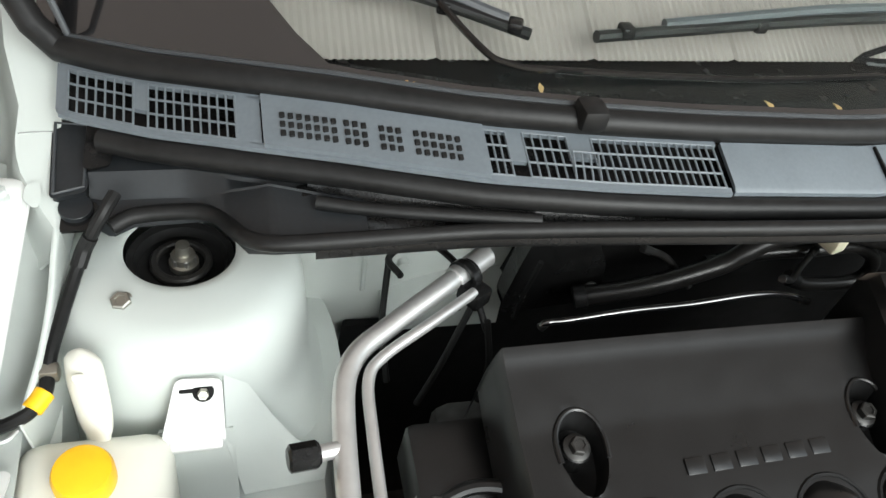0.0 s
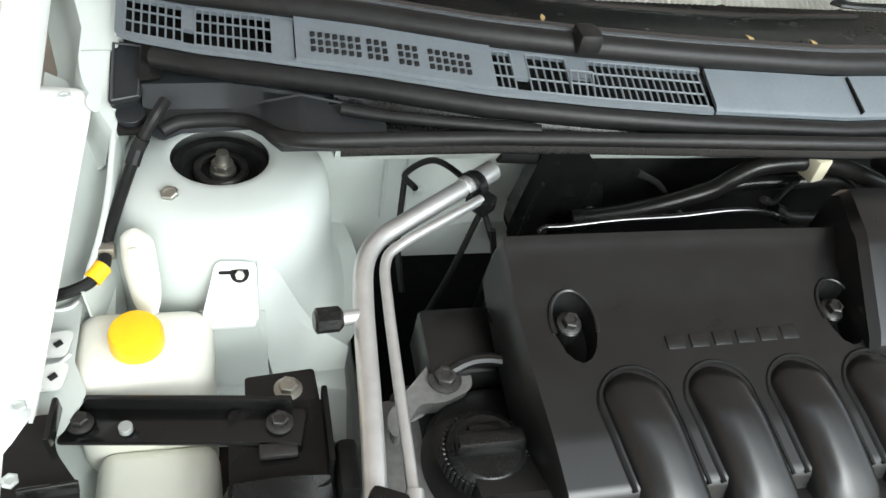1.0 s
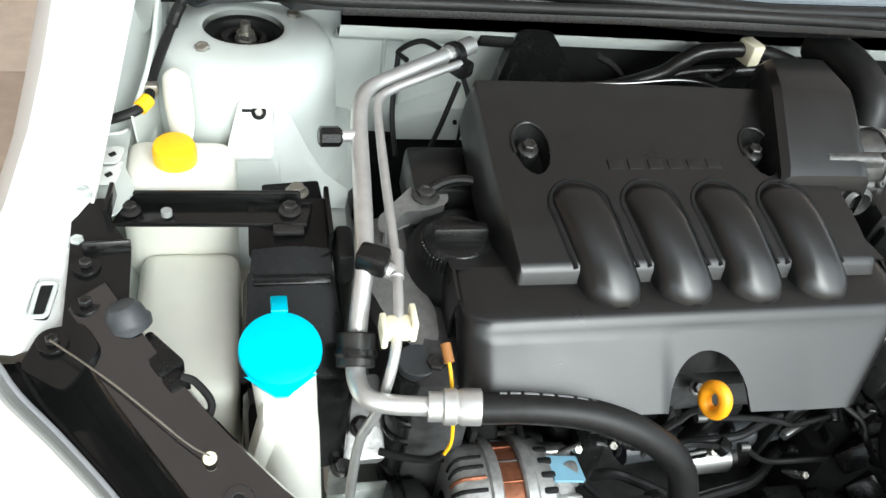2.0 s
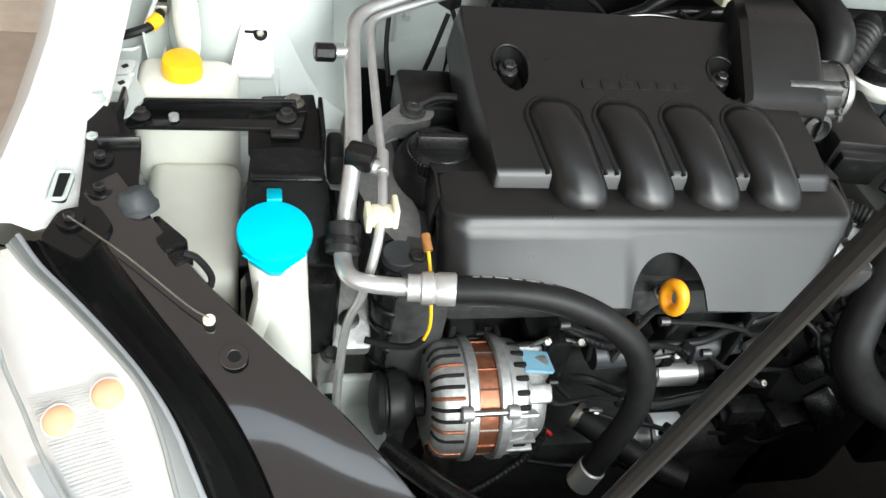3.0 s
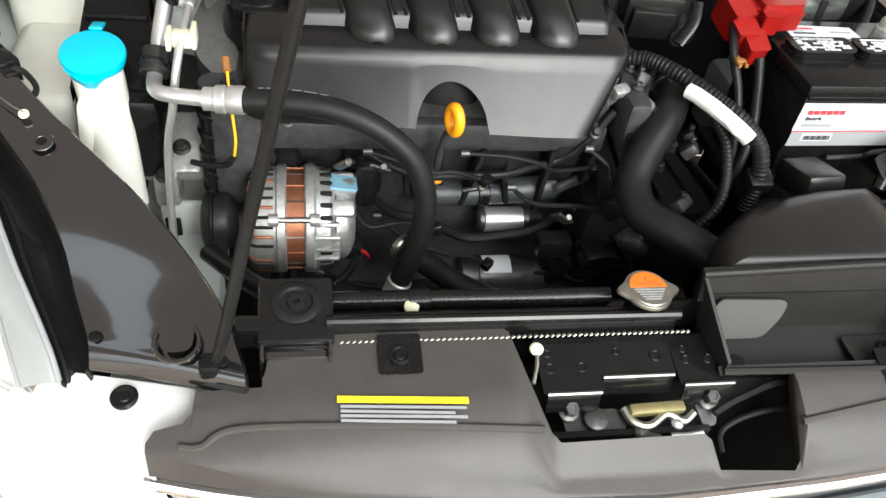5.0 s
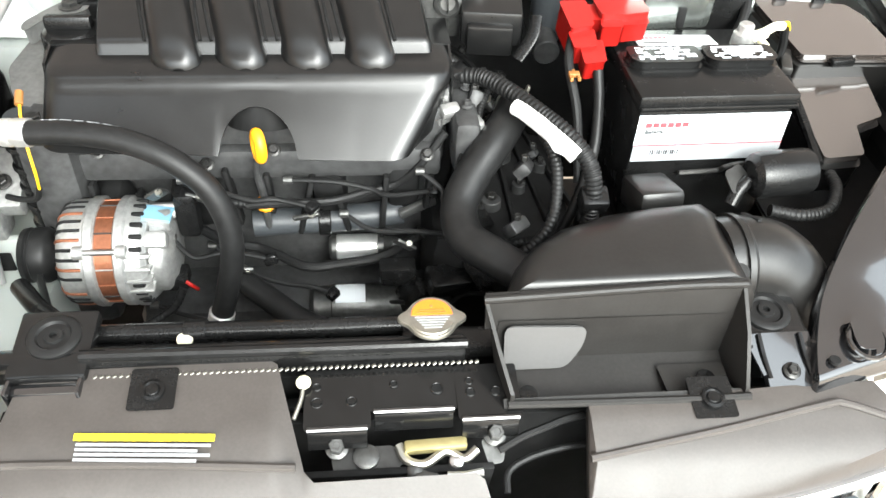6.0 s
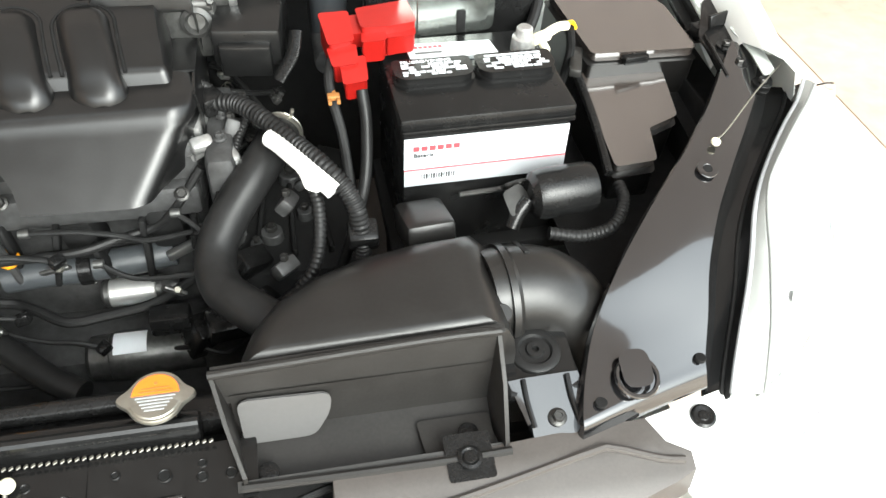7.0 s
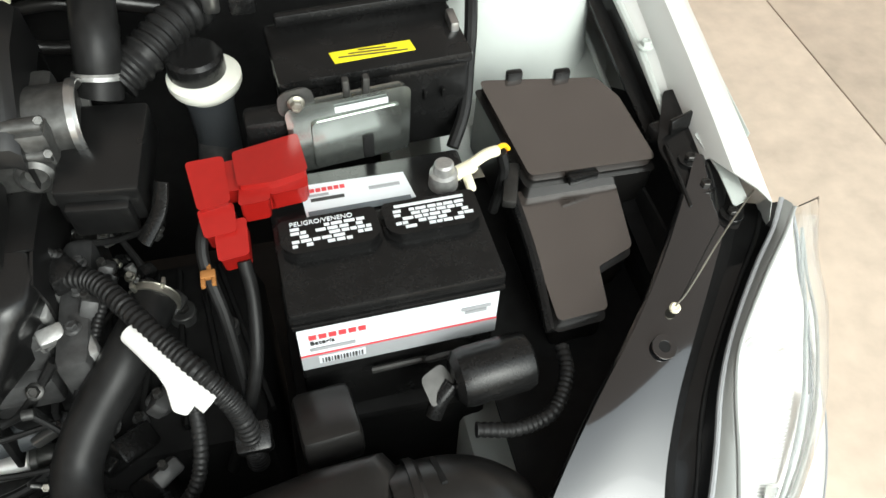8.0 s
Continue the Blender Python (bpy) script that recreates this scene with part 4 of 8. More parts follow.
bumper = thing("bumper", (-0.0235, -0.35, 0.25), "white painted front bumper", "bumper")
for s in (-1, 1):
    rows = []
    for i in range(9):
        x = -0.50 - i * 0.0235
        rows.append(both([(x, bumper_y(x) + 0.025, 0.700), (x, bumper_y(x) - 0.010, 0.672), (x, bumper_y(x) - 0.03, 0.58), (x, bumper_y(x) - 0.035, 0.42), (x, bumper_y(x), 0.25)], s))
    part("corner_skin", sheet(rows, 0.003), "white", bumper)
    wrap, crease = [], []
    hl = spline(HEAD_LOW + [(-0.650, -0.268, 0.757), (-0.628, -0.305, 0.728), (-0.606, -0.345, 0.690)], 3)
    for k, p in enumerate(hl):
        d_ = hl[min(k + 1, len(hl) - 1)] - hl[max(k - 1, 0)]
        out_ = Vector((d_.y, -d_.x, 0)).normalized()
        w_ = 0.6 + 0.9 * min(1.0, k / 20)
        row_ = [p - out_ * 0.012 + Vector((0, 0, 0.002)), p + out_ * 0.004 + Vector((0, 0, -0.004)), p + out_ * 0.016 * w_ + Vector((0, 0, -0.020)), p + out_ * 0.034 * w_ + Vector((0, 0, -0.060)), p + out_ * 0.042 * w_ + Vector((0, 0, -0.13)), p + out_ * 0.038 * w_ + Vector((0, 0, -0.26)), p + Vector((0, 0, -0.50))]
        wrap.append(both([tuple(q) for q in row_], s))
        crease.append(both([tuple(row_[3] + out_ * 0.001)], s)[0])
    part("wrap_skin", sheet(wrap, 0.003), "white", bumper)
    part("crease", tube(crease, 0.0014, 6, 1, False), "greylabel", bumper)
rows = [[(x, bumper_y(x) - 0.02, 0.56), (x, bumper_y(x) - 0.045, 0.52), (x, bumper_y(x) - 0.045, 0.40), (x, bumper_y(x), 0.25)] for x in (-0.5 + 0.953 * i / 20 for i in range(21))]
part("lower_skin", sheet(rows, 0.003), "white", bumper)

FRONT = [(-0.560, -0.318), (-0.531, -0.330), (-0.458, -0.349), (-0.383, -0.364), (-0.215, -0.380), (-0.0235, -0.390)]


def front_y(x):
    return interp(FRONT, x if x < -0.0235 else MIRROR - x)


gr = thing("grille", (-0.0235, -0.38, 0.6), "chrome edged front grille with dark bars", "grille")
part("chrome_strip", tube([(x, front_y(x) - 0.006, 0.742 - 0.006 * abs(x)) for x in (-0.535 + 1.023 * i / 30 for i in range(31))], 0.011, 10, 1, False, flat=0.8), "chrome", gr)
part("mesh_back", sheet([[(x, front_y(x) + 0.002, 0.73), (x, front_y(x) - 0.012, 0.60), (x, front_y(x) - 0.02, 0.55)] for x in (-0.5 + 0.953 * i / 20 for i in range(21))], 0.004), "gloss", gr)
for z in (0.705, 0.672, 0.638, 0.604):
    part("bar", tube([(x, front_y(x) - 0.012 - (0.73 - z) * 0.1, z) for x in (-0.49 + 0.933 * i / 20 for i in range(21))], 0.007, 8, 1, False), "slate", gr)
for s in (-1, 1):
    part("side_chrome", tube(both([(-0.530, -0.336, 0.735), (-0.515, -0.352, 0.70), (-0.49, -0.37, 0.62), (-0.46, -0.385, 0.56)], s), 0.010, 10, 6), "chrome", gr)

# upper radiator cover
BACK = [(-0.531, -0.324), (-0.524, -0.314), (-0.498, -0.309), (-0.490, -0.301), (-0.488, -0.279), (-0.425, -0.279), (-0.416, -0.232), (-0.400, -0.224), (-0.174, -0.221), (-0.166, -0.226), (-0.137, -0.336), (-0.128, -0.345), (0.028, -0.344), (0.036, -0.349), (0.045, -0.372), (0.130, -0.377), (0.138, -0.368), (0.148, -0.285), (0.30, -0.279), (0.463, -0.271), (0.476, -0.297), (0.500, -0.309), (0.511, -0.319)]


def cover_z(x, y):
    z = interp([(-0.40, 0.744), (-0.37, 0.758), (-0.345, 0.783), (-0.33, 0.792), (-0.30, 0.8045), (-0.22, 0.818)], y)
    return z - 0.05 * max(0.0, abs(x + 0.0235) - 0.38)


top_cover = thing("radiator_cover", (-0.0235, -0.32, 0.76), "matt black plastic radiator cover with caution label", "plastic cover")
rows = []
for xa, xb in zip(BACK, BACK[1:]):
    k = max(1, int((xb[0] - xa[0]) / 0.02))
    for i in range(k):
        f = i / k
        x, yb = xa[0] + (xb[0] - xa[0]) * f, xa[1] + (xb[1] - xa[1]) * f
        yf = front_y(x) - 0.002
        ys = [yb + (yf - yb) * j / 12 for j in range(13)]
        rows.append([(x, yb, cover_z(x, yb) - 0.012)] + [(x, y, cover_z(x, y)) for y in ys] + [(x, yf - 0.004, min(cover_z(x, yf) - 0.006, 0.752))])
part("cover", sheet(rows, 0.003), "duct", top_cover)
for line in ([(-0.500, -0.330), (-0.480, -0.331), (-0.443, -0.318), (-0.30, -0.323), (-0.145, -0.333)], [(0.142, -0.338), (0.28, -0.319), (0.395, -0.299), (0.42, -0.298), (0.465, -0.312), (0.49, -0.316)]):
    part("raised_rib", tube([(x, y, cover_z(x, y) + 0.001) for x, y in line], 0.0042, 8, 8), "duct", top_cover)


def cover_clip(x, y):
    z = cover_z(x, y)
    pd = part("clip_recess", slab(rounded([(x - 0.022, y + 0.024, cover_z(x, y + 0.024) + 0.003), (x + 0.022, y + 0.024, cover_z(x, y + 0.024) + 0.003), (x + 0.022, y - 0.020, cover_z(x, y - 0.02) + 0.003), (x - 0.022, y - 0.020, cover_z(x, y - 0.02) + 0.003)], 0.003), 0.006, 0.0008), "plastic", top_cover)
    part("clip", lathe((x, y, z + 0.002), (0, -0.1, 1), [(0, 0), (0, 0.012), (0.003, 0.012), (0.004, 0.009), (0.003, 0.007), (0.0045, 0.006), (0.0045, 0)], 24), "plastic", pd)
    return pd


cover_clip(-0.286, -0.252)
cover_clip(0.278, -0.288)
lab = part("caution_label", slab([(-0.352, -0.2935, 0.8080), (-0.221, -0.3015, 0.8075), (-0.221, -0.3085, 0.8068), (-0.352, -0.3005, 0.8073)], 0.0012), "yellowlabel", top_cover, "yellow and white caution label")
for i in range(4):
    y = -0.303 - i * 0.0048
    part("text_bar", slab([(-0.349, y, 0.8062 - i * 0.001), (-0.224 - 0.012 * (i % 2), y - 0.008, 0.8057 - i * 0.001), (-0.224 - 0.012 * (i % 2), y - 0.0108, 0.8052 - i * 0.001), (-0.349, y - 0.0028, 0.8057 - i * 0.001)], 0.0010), "greylabel", lab)

# radiator beam, radiator and latch
beam = thing("radiator_beam", (-0.0235, -0.22, 0.72), "black painted steel radiator support beam", "support beam")
part("beam", box((-0.212, -0.2115, 0.811), (0.484, 0.022, 0.034), 0.005), "satin", beam)
part("beam_end", box((0.367, -0.2115, 0.811), (0.080, 0.022, 0.034), 0.005), "satin", beam)
part("beam_lip", tube([(-0.36, -0.2165, 0.830), (-0.18, -0.218, 0.830), (0.03, -0.219, 0.830)], 0.0062, 10, 2), "satin", beam)
part("lower_face", box((-0.0235, -0.231, 0.733), (0.86, 0.014, 0.05), 0.002), "matt", beam)
for s in (-1, 1):
    x = -0.391 if s < 0 else 0.367
    br = part("mount_bracket", box((x, -0.196, 0.822), (0.078, 0.082, 0.016), 0.004, turn(8)), "satin", beam)
    part("bush", lathe((x, -0.190, 0.829), (0, -0.1, 1), [(0, 0), (0, 0.027), (0.004, 0.027), (0.006, 0.024), (0.006, 0.018), (0.003, 0.016), (0.003, 0.010), (0.006, 0.009), (0.006, 0.004), (0.002, 0.0035), (0.002, 0)], 32), "rubber", br)
    if s < 0:
        part("leg", box((x, -0.243, 0.795), (0.066, 0.016, 0.042), 0.005), "gloss", br)
        for q in (-0.034, 0.034):
            part("edge", box((x + q, -0.24, 0.80), (0.004, 0.03, 0.044), 0.0015), "gloss", br)
    else:
        slope = sheet([[(x - 0.037 + 0.004 * k, -0.222 - 0.014 * k, 0.829 - 0.006 * k), (x - 0.022, -0.222 - 0.014 * k, 0.831 - 0.006 * k), (x + 0.022, -0.221 - 0.014 * k, 0.831 - 0.006 * k), (x + 0.037 + 0.002 * k, -0.220 - 0.0135 * k, 0.829 - 0.006 * k)] for k in range(5)], 0.003)
        part("leg", slope, "gloss", br)
        for q in (-0.022, 0.024):
            part("ridge", tube([(x + q, -0.224, 0.832), (x + q, -0.245, 0.823), (x + q + 0.003, -0.268, 0.811)], 0.0028, 8, 3), "satin", br)
bolt(beam, (0.372, -0.262, 0.815), 0.0065, axis=(0, -0.35, 1), mat="bolt")
radiator = thing("radiator", (-0.0235, -0.19, 0.35), "black radiator with bright fins and top tube", "radiator")
part("core", box((-0.0235, -0.190, 0.57), (0.72, 0.030, 0.40), 0.004), "matt", radiator)
part("top_tank", box((-0.0235, -0.182, 0.785), (0.70, 0.036, 0.032), 0.009), "plastic", radiator)
part("top_tube", tube([(-0.36, -0.166, 0.806), (-0.258, -0.168, 0.808), (-0.14, -0.170, 0.809), (-0.035, -0.172, 0.812)], 0.0105, 12, 4), "plastic", radiator)
condenser = thing("condenser", (-0.0235, -0.25, 0.4), "condenser with zigzag metal fins in front of the radiator", "condenser")
part("core", box((-0.0235, -0.252, 0.56), (0.66, 0.016, 0.40), 0.003), "matt", condenser)
fin_data = None
for i in range(62):
    x = -0.345 + i * 0.0063
    if fin_data is None:
        fin_ob = part("fin", box((0, 0, 0), (0.0046, 0.0034, 0.0017), 0.0005, seg=1), "zinc", None)
        fin_data = fin_ob.data
    else:
        fin_ob = new("fin", fin_data)
    fin_ob.parent = condenser
    fin_ob.location = (x + 0.0235, -0.2325 + 0.25, 0.416)
    fin_ob.rotation_euler = (0, radians(-25), radians(18))
drain = thing("tube_clip", (-0.266, -0.179, 0.80), "pale plastic clip on the radiator tube", "pipe clip")
part("collar", cyl((-0.268, -0.168, 0.806), (-0.244, -0.168, 0.807), 0.014), "plastic", drain)
part("screw", lathe((-0.266, -0.180, 0.806), (0, -0.3, 1), [(-0.012, 0), (-0.012, 0.006), (0, 0.006), (0.003, 0.0085), (0.006, 0.0085), (0.008, 0.005), (0.008, 0)], 18), "ivory", drain)
CAP_X, CAP_Y = -0.006, -0.198
capm = bmesh.new()
seg, prof = 72, ((0.8435, 0.95), (0.8450, 1.0), (0.8485, 1.0), (0.8500, 0.97), (0.8500, 0.90), (0.8515, 0.865), (0.8515, 0.0))
rings = []
for z, k in prof:
    row = []
    for i in range(seg):
        a = 2 * math.pi * i / seg
        ear = math.exp(-(math.asin(max(-1.0, min(1.0, math.sin(a)))) / 0.25) ** 2)
        r = 0.0268 + 0.0095 * ear * (1.0 if k > 0.88 else 0.0)
        row.append(capm.verts.new((CAP_X + math.cos(a) * r * max(k, 0.001), CAP_Y + math.sin(a) * r * 1.08 * max(k, 0.001), z)))
    rings.append(row)
for p, q in zip(rings, rings[1:]):
    for i in range(seg):
        capm.faces.new((p[i], p[(i + 1) % seg], q[(i + 1) % seg], q[i]))
cap = part("cap", capm, "zinc", radiator, "round steel cap with orange label")
half = [(CAP_X + 0.0215 * math.cos(a), CAP_Y + 0.001 + 0.0225 * math.sin(a), 0.8521) for a in (math.pi * i / 18 for i in range(19))]
lb = part("warning_label", slab(half, 0.0008), "orange", cap, "orange half-round warning label")
part("symbol", cyl((CAP_X, CAP_Y + 0.013, 0.852), (CAP_X, CAP_Y + 0.013, 0.8528), 0.0018, seg=6), "brown", lb)
for i in range(2):
    part("print_line", box((CAP_X, CAP_Y + 0.0075 - 0.0038 * i, 0.8524), (0.026 + 0.005 * i, 0.0009, 0.0006)), "brown", lb)
for i in range(5):
    part("text_bar", box((CAP_X, CAP_Y - 0.0022 - i * 0.0036, 0.8518), (0.036 - i * 0.0045, 0.0013, 0.0008)), "greylabel", lb)
part("neck", cyl((CAP_X, CAP_Y, 0.79), (CAP_X, CAP_Y, 0.844), 0.019), "plastic", radiator)

latch = thing("bonnet_latch", (-0.03, -0.28, 0.73), "black steel bonnet latch with pale zinc mechanism", "latch")
for x0, x1, y0, y1 in ((-0.138, -0.073, -0.230, -0.298), (-0.072, 0.015, -0.230, -0.279), (0.016, 0.080, -0.230, -0.293)):
    z0, z1 = 0.808, 0.800
    pl = part("plate", slab(rounded([(x0, y0, z0), (x1, y0, z0), (x1, y1, z1), (x0, y1, z1)], 0.004), 0.003, 0.0006), "satin", latch)
    part("plate_edge", tube([(x0 + 0.003, y1 + 0.001, z1 - 0.001), (x1 - 0.003, y1 + 0.001, z1 - 0.001)], 0.0035, 10, 1, False), "gloss", pl)
    part("plate_drop", box(((x0 + x1) / 2, y1 - 0.002, z1 - 0.014), (x1 - x0 - 0.006, 0.004, 0.022), 0.0012, turn(-12)), "satin", pl)
for x, y, r in ((-0.126, -0.267, 0.0048), (-0.126, -0.249, 0.0034), (-0.091, -0.267, 0.0044), (-0.048, -0.249, 0.0030), (-0.004, -0.256, 0.0052), (0.030, -0.249, 0.0032), (0.030, -0.262, 0.0040), (0.056, -0.262, 0.0044)):
    zh = 0.808 - 0.008 * (-0.230 - y) / 0.062
    part("hole_rim", ring((x, y, zh - 0.001), r, r + 0.0016, 0.0022, (0, -0.12, 1), 20), "satin", latch)
    part("hole", cyl((x, y, zh - 0.004), (x, y, zh + 0.0004), r), "matt", latch)
part("back_plate", box((-0.045, -0.318, 0.735), (0.19, 0.008, 0.06), 0.002, turn(12)), "matt", latch)
part("spring_housing", box((-0.008, -0.303, 0.772), (0.064, 0.013, 0.012), 0.003, turn(10, 0, 2)), "passivated", latch, "yellow passivated spring housing")
part("body", slab(rounded([(-0.112, -0.300, 0.766), (-0.050, -0.298, 0.766), (-0.040, -0.312, 0.762), (-0.055, -0.322, 0.758), (-0.108, -0.322, 0.758)], 0.006), 0.014, 0.002), "bolt", latch)
part("cam", lathe((-0.078, -0.309, 0.766), (0, -0.25, 1), [(0, 0), (0, 0.013), (0.004, 0.013), (0.006, 0.010), (0.006, 0)], 22), "throttle", latch)
part("hook", tube([(-0.045, -0.300, 0.772), (-0.038, -0.315, 0.768), (-0.020, -0.320, 0.766), (0.002, -0.309, 0.770), (0.020, -0.316, 0.766), (0.034, -0.308, 0.770)], 0.0048, 8), "zinc", latch)
part("lever", box((-0.020, -0.328, 0.756), (0.026, 0.012, 0.016), 0.004, turn(0, 12, 8)), "throttle", latch)
part("link", tube([(0.002, -0.332, 0.762), (0.020, -0.333, 0.763), (0.038, -0.331, 0.764)], 0.0042, 8), "steel", latch)
part("rivet", lathe((0.012, -0.318, 0.764), (0, -0.4, 1), [(0, 0), (0, 0.008), (0.004, 0.007), (0.006, 0.004), (0.006, 0)], 18), "steel", latch)
part("rivet", lathe((-0.030, -0.324, 0.760), (0, -0.4, 1), [(0, 0), (0, 0.009), (0.005, 0.008), (0.007, 0.005), (0.007, 0)], 18), "throttle", latch)
bolt(latch, (-0.107, -0.300, 0.772), 0.008, axis=(0, -0.4, 0.9), mat="throttle", h=0.014)
bolt(latch, (0.053, -0.296, 0.776), 0.008, axis=(0, -0.4, 0.9), mat="throttle", h=0.014)
part("arm", slab(rounded([(0.040, -0.298, 0.770), (0.064, -0.296, 0.770), (0.060, -0.318, 0.760), (0.046, -0.320, 0.760)], 0.004), 0.004, 0.001), "throttle", latch)
part("cable", tube([(0.056, -0.312, 0.772), (0.080, -0.302, 0.778), (0.103, -0.294, 0.780), (0.130, -0.284, 0.780), (0.17, -0.272, 0.775)], 0.0042, 8), "rubber", latch)
part("lower_cable", tube([(0.062, -0.345, 0.745), (0.066, -0.325, 0.752), (0.090, -0.312, 0.756), (0.13, -0.302, 0.756), (0.17, -0.295, 0.75)], 0.0035, 8), "rubber", latch)
cpin = thing("cover_pin", (-0.139, -0.248, 0.81), "pale push pin with cord beside the radiator cover", "push pin")
part("head", lathe((-0.139, -0.248, 0.812), (0, -0.15, 1), [(0, 0), (0, 0.0075), (0.003, 0.0075), (0.005, 0.005), (0.005, 0)], 18), "ivory", cpin)
part("cord", tube([(-0.139, -0.250, 0.813), (-0.141, -0.265, 0.808), (-0.148, -0.285, 0.802)], 0.0022, 6), "zinc", cpin)


# ---- engine ----
engine = thing("engine", (-0.2, 0.2, 0.35), "dark cast metal engine block with hoses and brackets", "engine")
part("block", box((-0.20, 0.29, 0.64), (0.44, 0.30, 0.50), 0.02), "iron", engine)
part("head", box((-0.20, 0.24, 0.865), (0.47, 0.27, 0.10), 0.015), "iron", engine)
part("intake_flange", box((-0.20, 0.105, 0.84), (0.46, 0.035, 0.045), 0.008), "iron", engine)
for x in (-0.40, -0.30, -0.12, -0.02):
    part("port", box((x, 0.115, 0.80 + 0.1 * x), (0.045, 0.05, 0.08), 0.012, turn(12, 40 * x, 0)), "matt", engine)
part("timing_case", box((-0.462, 0.20, 0.74), (0.07, 0.26, 0.34), 0.02), "iron", engine)
part("sump_side", box((-0.15, 0.10, 0.52), (0.50, 0.12, 0.20), 0.03), "iron", engine)
for x, y, z in ((-0.40, 0.083, 0.868), (-0.185, 0.082, 0.868), (-0.05, 0.080, 0.868), (-0.27, 0.078, 0.85), (0.01, 0.085, 0.855)):
    bolt(engine, (x, y, z), 0.0062, axis=(0, -0.6, 0.8), mat="bolt")
part("gearbox", box((0.12, 0.18, 0.60), (0.22, 0.28, 0.30), 0.04), "matt", engine)
for x, y, z, r in ((0.105, 0.105, 0.752, 0.014), (0.085, 0.088, 0.750, 0.008), (0.150, 0.14, 0.752, 0.010), (0.135, 0.22, 0.753, 0.016), (0.19, 0.19, 0.752, 0.009)):
    bs = part("boss", cyl((x, y, z - 0.02), (x, y, z + 0.012), r * 1.1, r, 20), "iron", engine)
    bolt(bs, (x, y, z + 0.012), r * 0.55, mat="bolt", flange=False)
for i in range(5):
    part("gearbox_rib", box((0.06 + 0.036 * i, 0.18, 0.752), (0.007, 0.22, 0.014), 0.003, turn(0, 0, 6 * i - 12)), "matt", engine)
for i in range(9):
    x = -0.42 + i * 0.055 + 0.012 * math.sin(7 * i)
    part("casting_rib", box((x, 0.088, 0.78 + 0.02 * math.sin(5 * i)), (0.008, 0.02, 0.08 + 0.03 * math.sin(3 * i)), 0.003, turn(0, 14 * math.sin(4 * i), 0)), "matt", engine)
part("side_casting", box((0.060, 0.15, 0.87), (0.035, 0.16, 0.08), 0.012), "iron", engine)
part("side_lug", box((0.070, 0.10, 0.885), (0.02, 0.04, 0.04), 0.008, turn(0, 0, 20)), "cast", engine)
for p in ((0.062, 0.11, 0.912), (0.065, 0.155, 0.912), (0.065, 0.19, 0.912)):
    bolt(engine, p, 0.0055, mat="iron")
# mount bracket beside the filler
mb = part("mount_arm", slab(rounded([(-0.511, 0.255, 0.956), (-0.486, 0.280, 0.962), (-0.464, 0.302, 0.966), (-0.450, 0.302, 0.966), (-0.435, 0.290, 0.966), (-0.436, 0.274, 0.965), (-0.463, 0.264, 0.963), (-0.484, 0.268, 0.960), (-0.507, 0.236, 0.954)], 0.010), 0.024, 0.003), "dullcast", engine, "bare cast aluminium mount arm")
part("mount_casting", slab(rounded([(-0.508, 0.293, 0.925), (-0.482, 0.280, 0.925), (-0.481, 0.208, 0.920), (-0.464, 0.165, 0.915), (-0.466, 0.128, 0.910), (-0.482, 0.118, 0.908), (-0.504, 0.150, 0.912), (-0.523, 0.205, 0.918)], 0.010), 0.05, 0.004), "dullcast", engine, "bare cast aluminium mount casting")
bolt(mb, (-0.457, 0.284, 0.965), 0.0105, mat="throttle")
part("lower_bolt", cyl((-0.470, 0.100, 0.89), (-0.470, 0.098, 0.905), 0.02), "cast", engine)
bolt(engine, (-0.470, 0.099, 0.905), 0.010, mat="bolt")
# camshaft cover lobe and filler
part("filler_housing", lathe((-0.418, 0.225, 0.90), (0, 0, 1), [(0, 0), (0, 0.066), (0.035, 0.064), (0.048, 0.058), (0.052, 0.05), (0.052, 0)], 40), "cover", engine)
part("coil_box", box((-0.428, 0.325, 0.945), (0.086, 0.075, 0.06), 0.008, turn(6)), "cover", engine)
part("coil_edge", tube([(-0.475, 0.283, 0.955), (-0.43, 0.293, 0.978), (-0.39, 0.28, 0.982), (-0.368, 0.25, 0.975)], 0.006, 10), "cover", engine)

filler = thing("oil_filler_cap", (-0.437, 0.214, 0.945), "black ribbed plastic oil filler cap", "oil cap")
part("cap", lathe((-0.437, 0.212, 0.947), (0, -0.12, 1), [(0, 0), (0, 0.034), (0.008, 0.036), (0.022, 0.034), (0.027, 0.028), (0.027, 0)], 36), "plastic", filler)
part("grip", box((-0.437, 0.208, 0.980), (0.058, 0.016, 0.018), 0.004, turn(-7)), "plastic", filler)
part("grip_end", box((-0.437, 0.222, 0.976), (0.030, 0.012, 0.010), 0.003, turn(-7)), "plastic", filler)
for i in range(48):
    a = 2 * math.pi * i / 48
    part("grip_rib", box((-0.437 + 0.0355 * math.cos(a), 0.211 + 0.0355 * math.sin(a), 0.958), (0.004, 0.004, 0.016), 0.001, turn(0, 0, math.degrees(a)), seg=1), "plastic", filler)

# ---- engine cover ----
ec = thing("engine_cover", (-0.2, 0.2, 0.90), "satin black plastic engine cover with four raised runners", "engine cover")


def deck_z(y):
    """Upper deck, rising towards the bulkhead."""
    return interp([(0.05, 0.955), (0.105, 0.965), (0.15, 0.986), (0.19, 1.003), (0.24, 1.018), (0.30, 1.033), (0.35, 1.052), (0.365, 1.060)], y)


LX = [(0.145, -0.388, 0.012), (0.25, -0.398, 0.000), (0.36, -0.400, -0.052)]


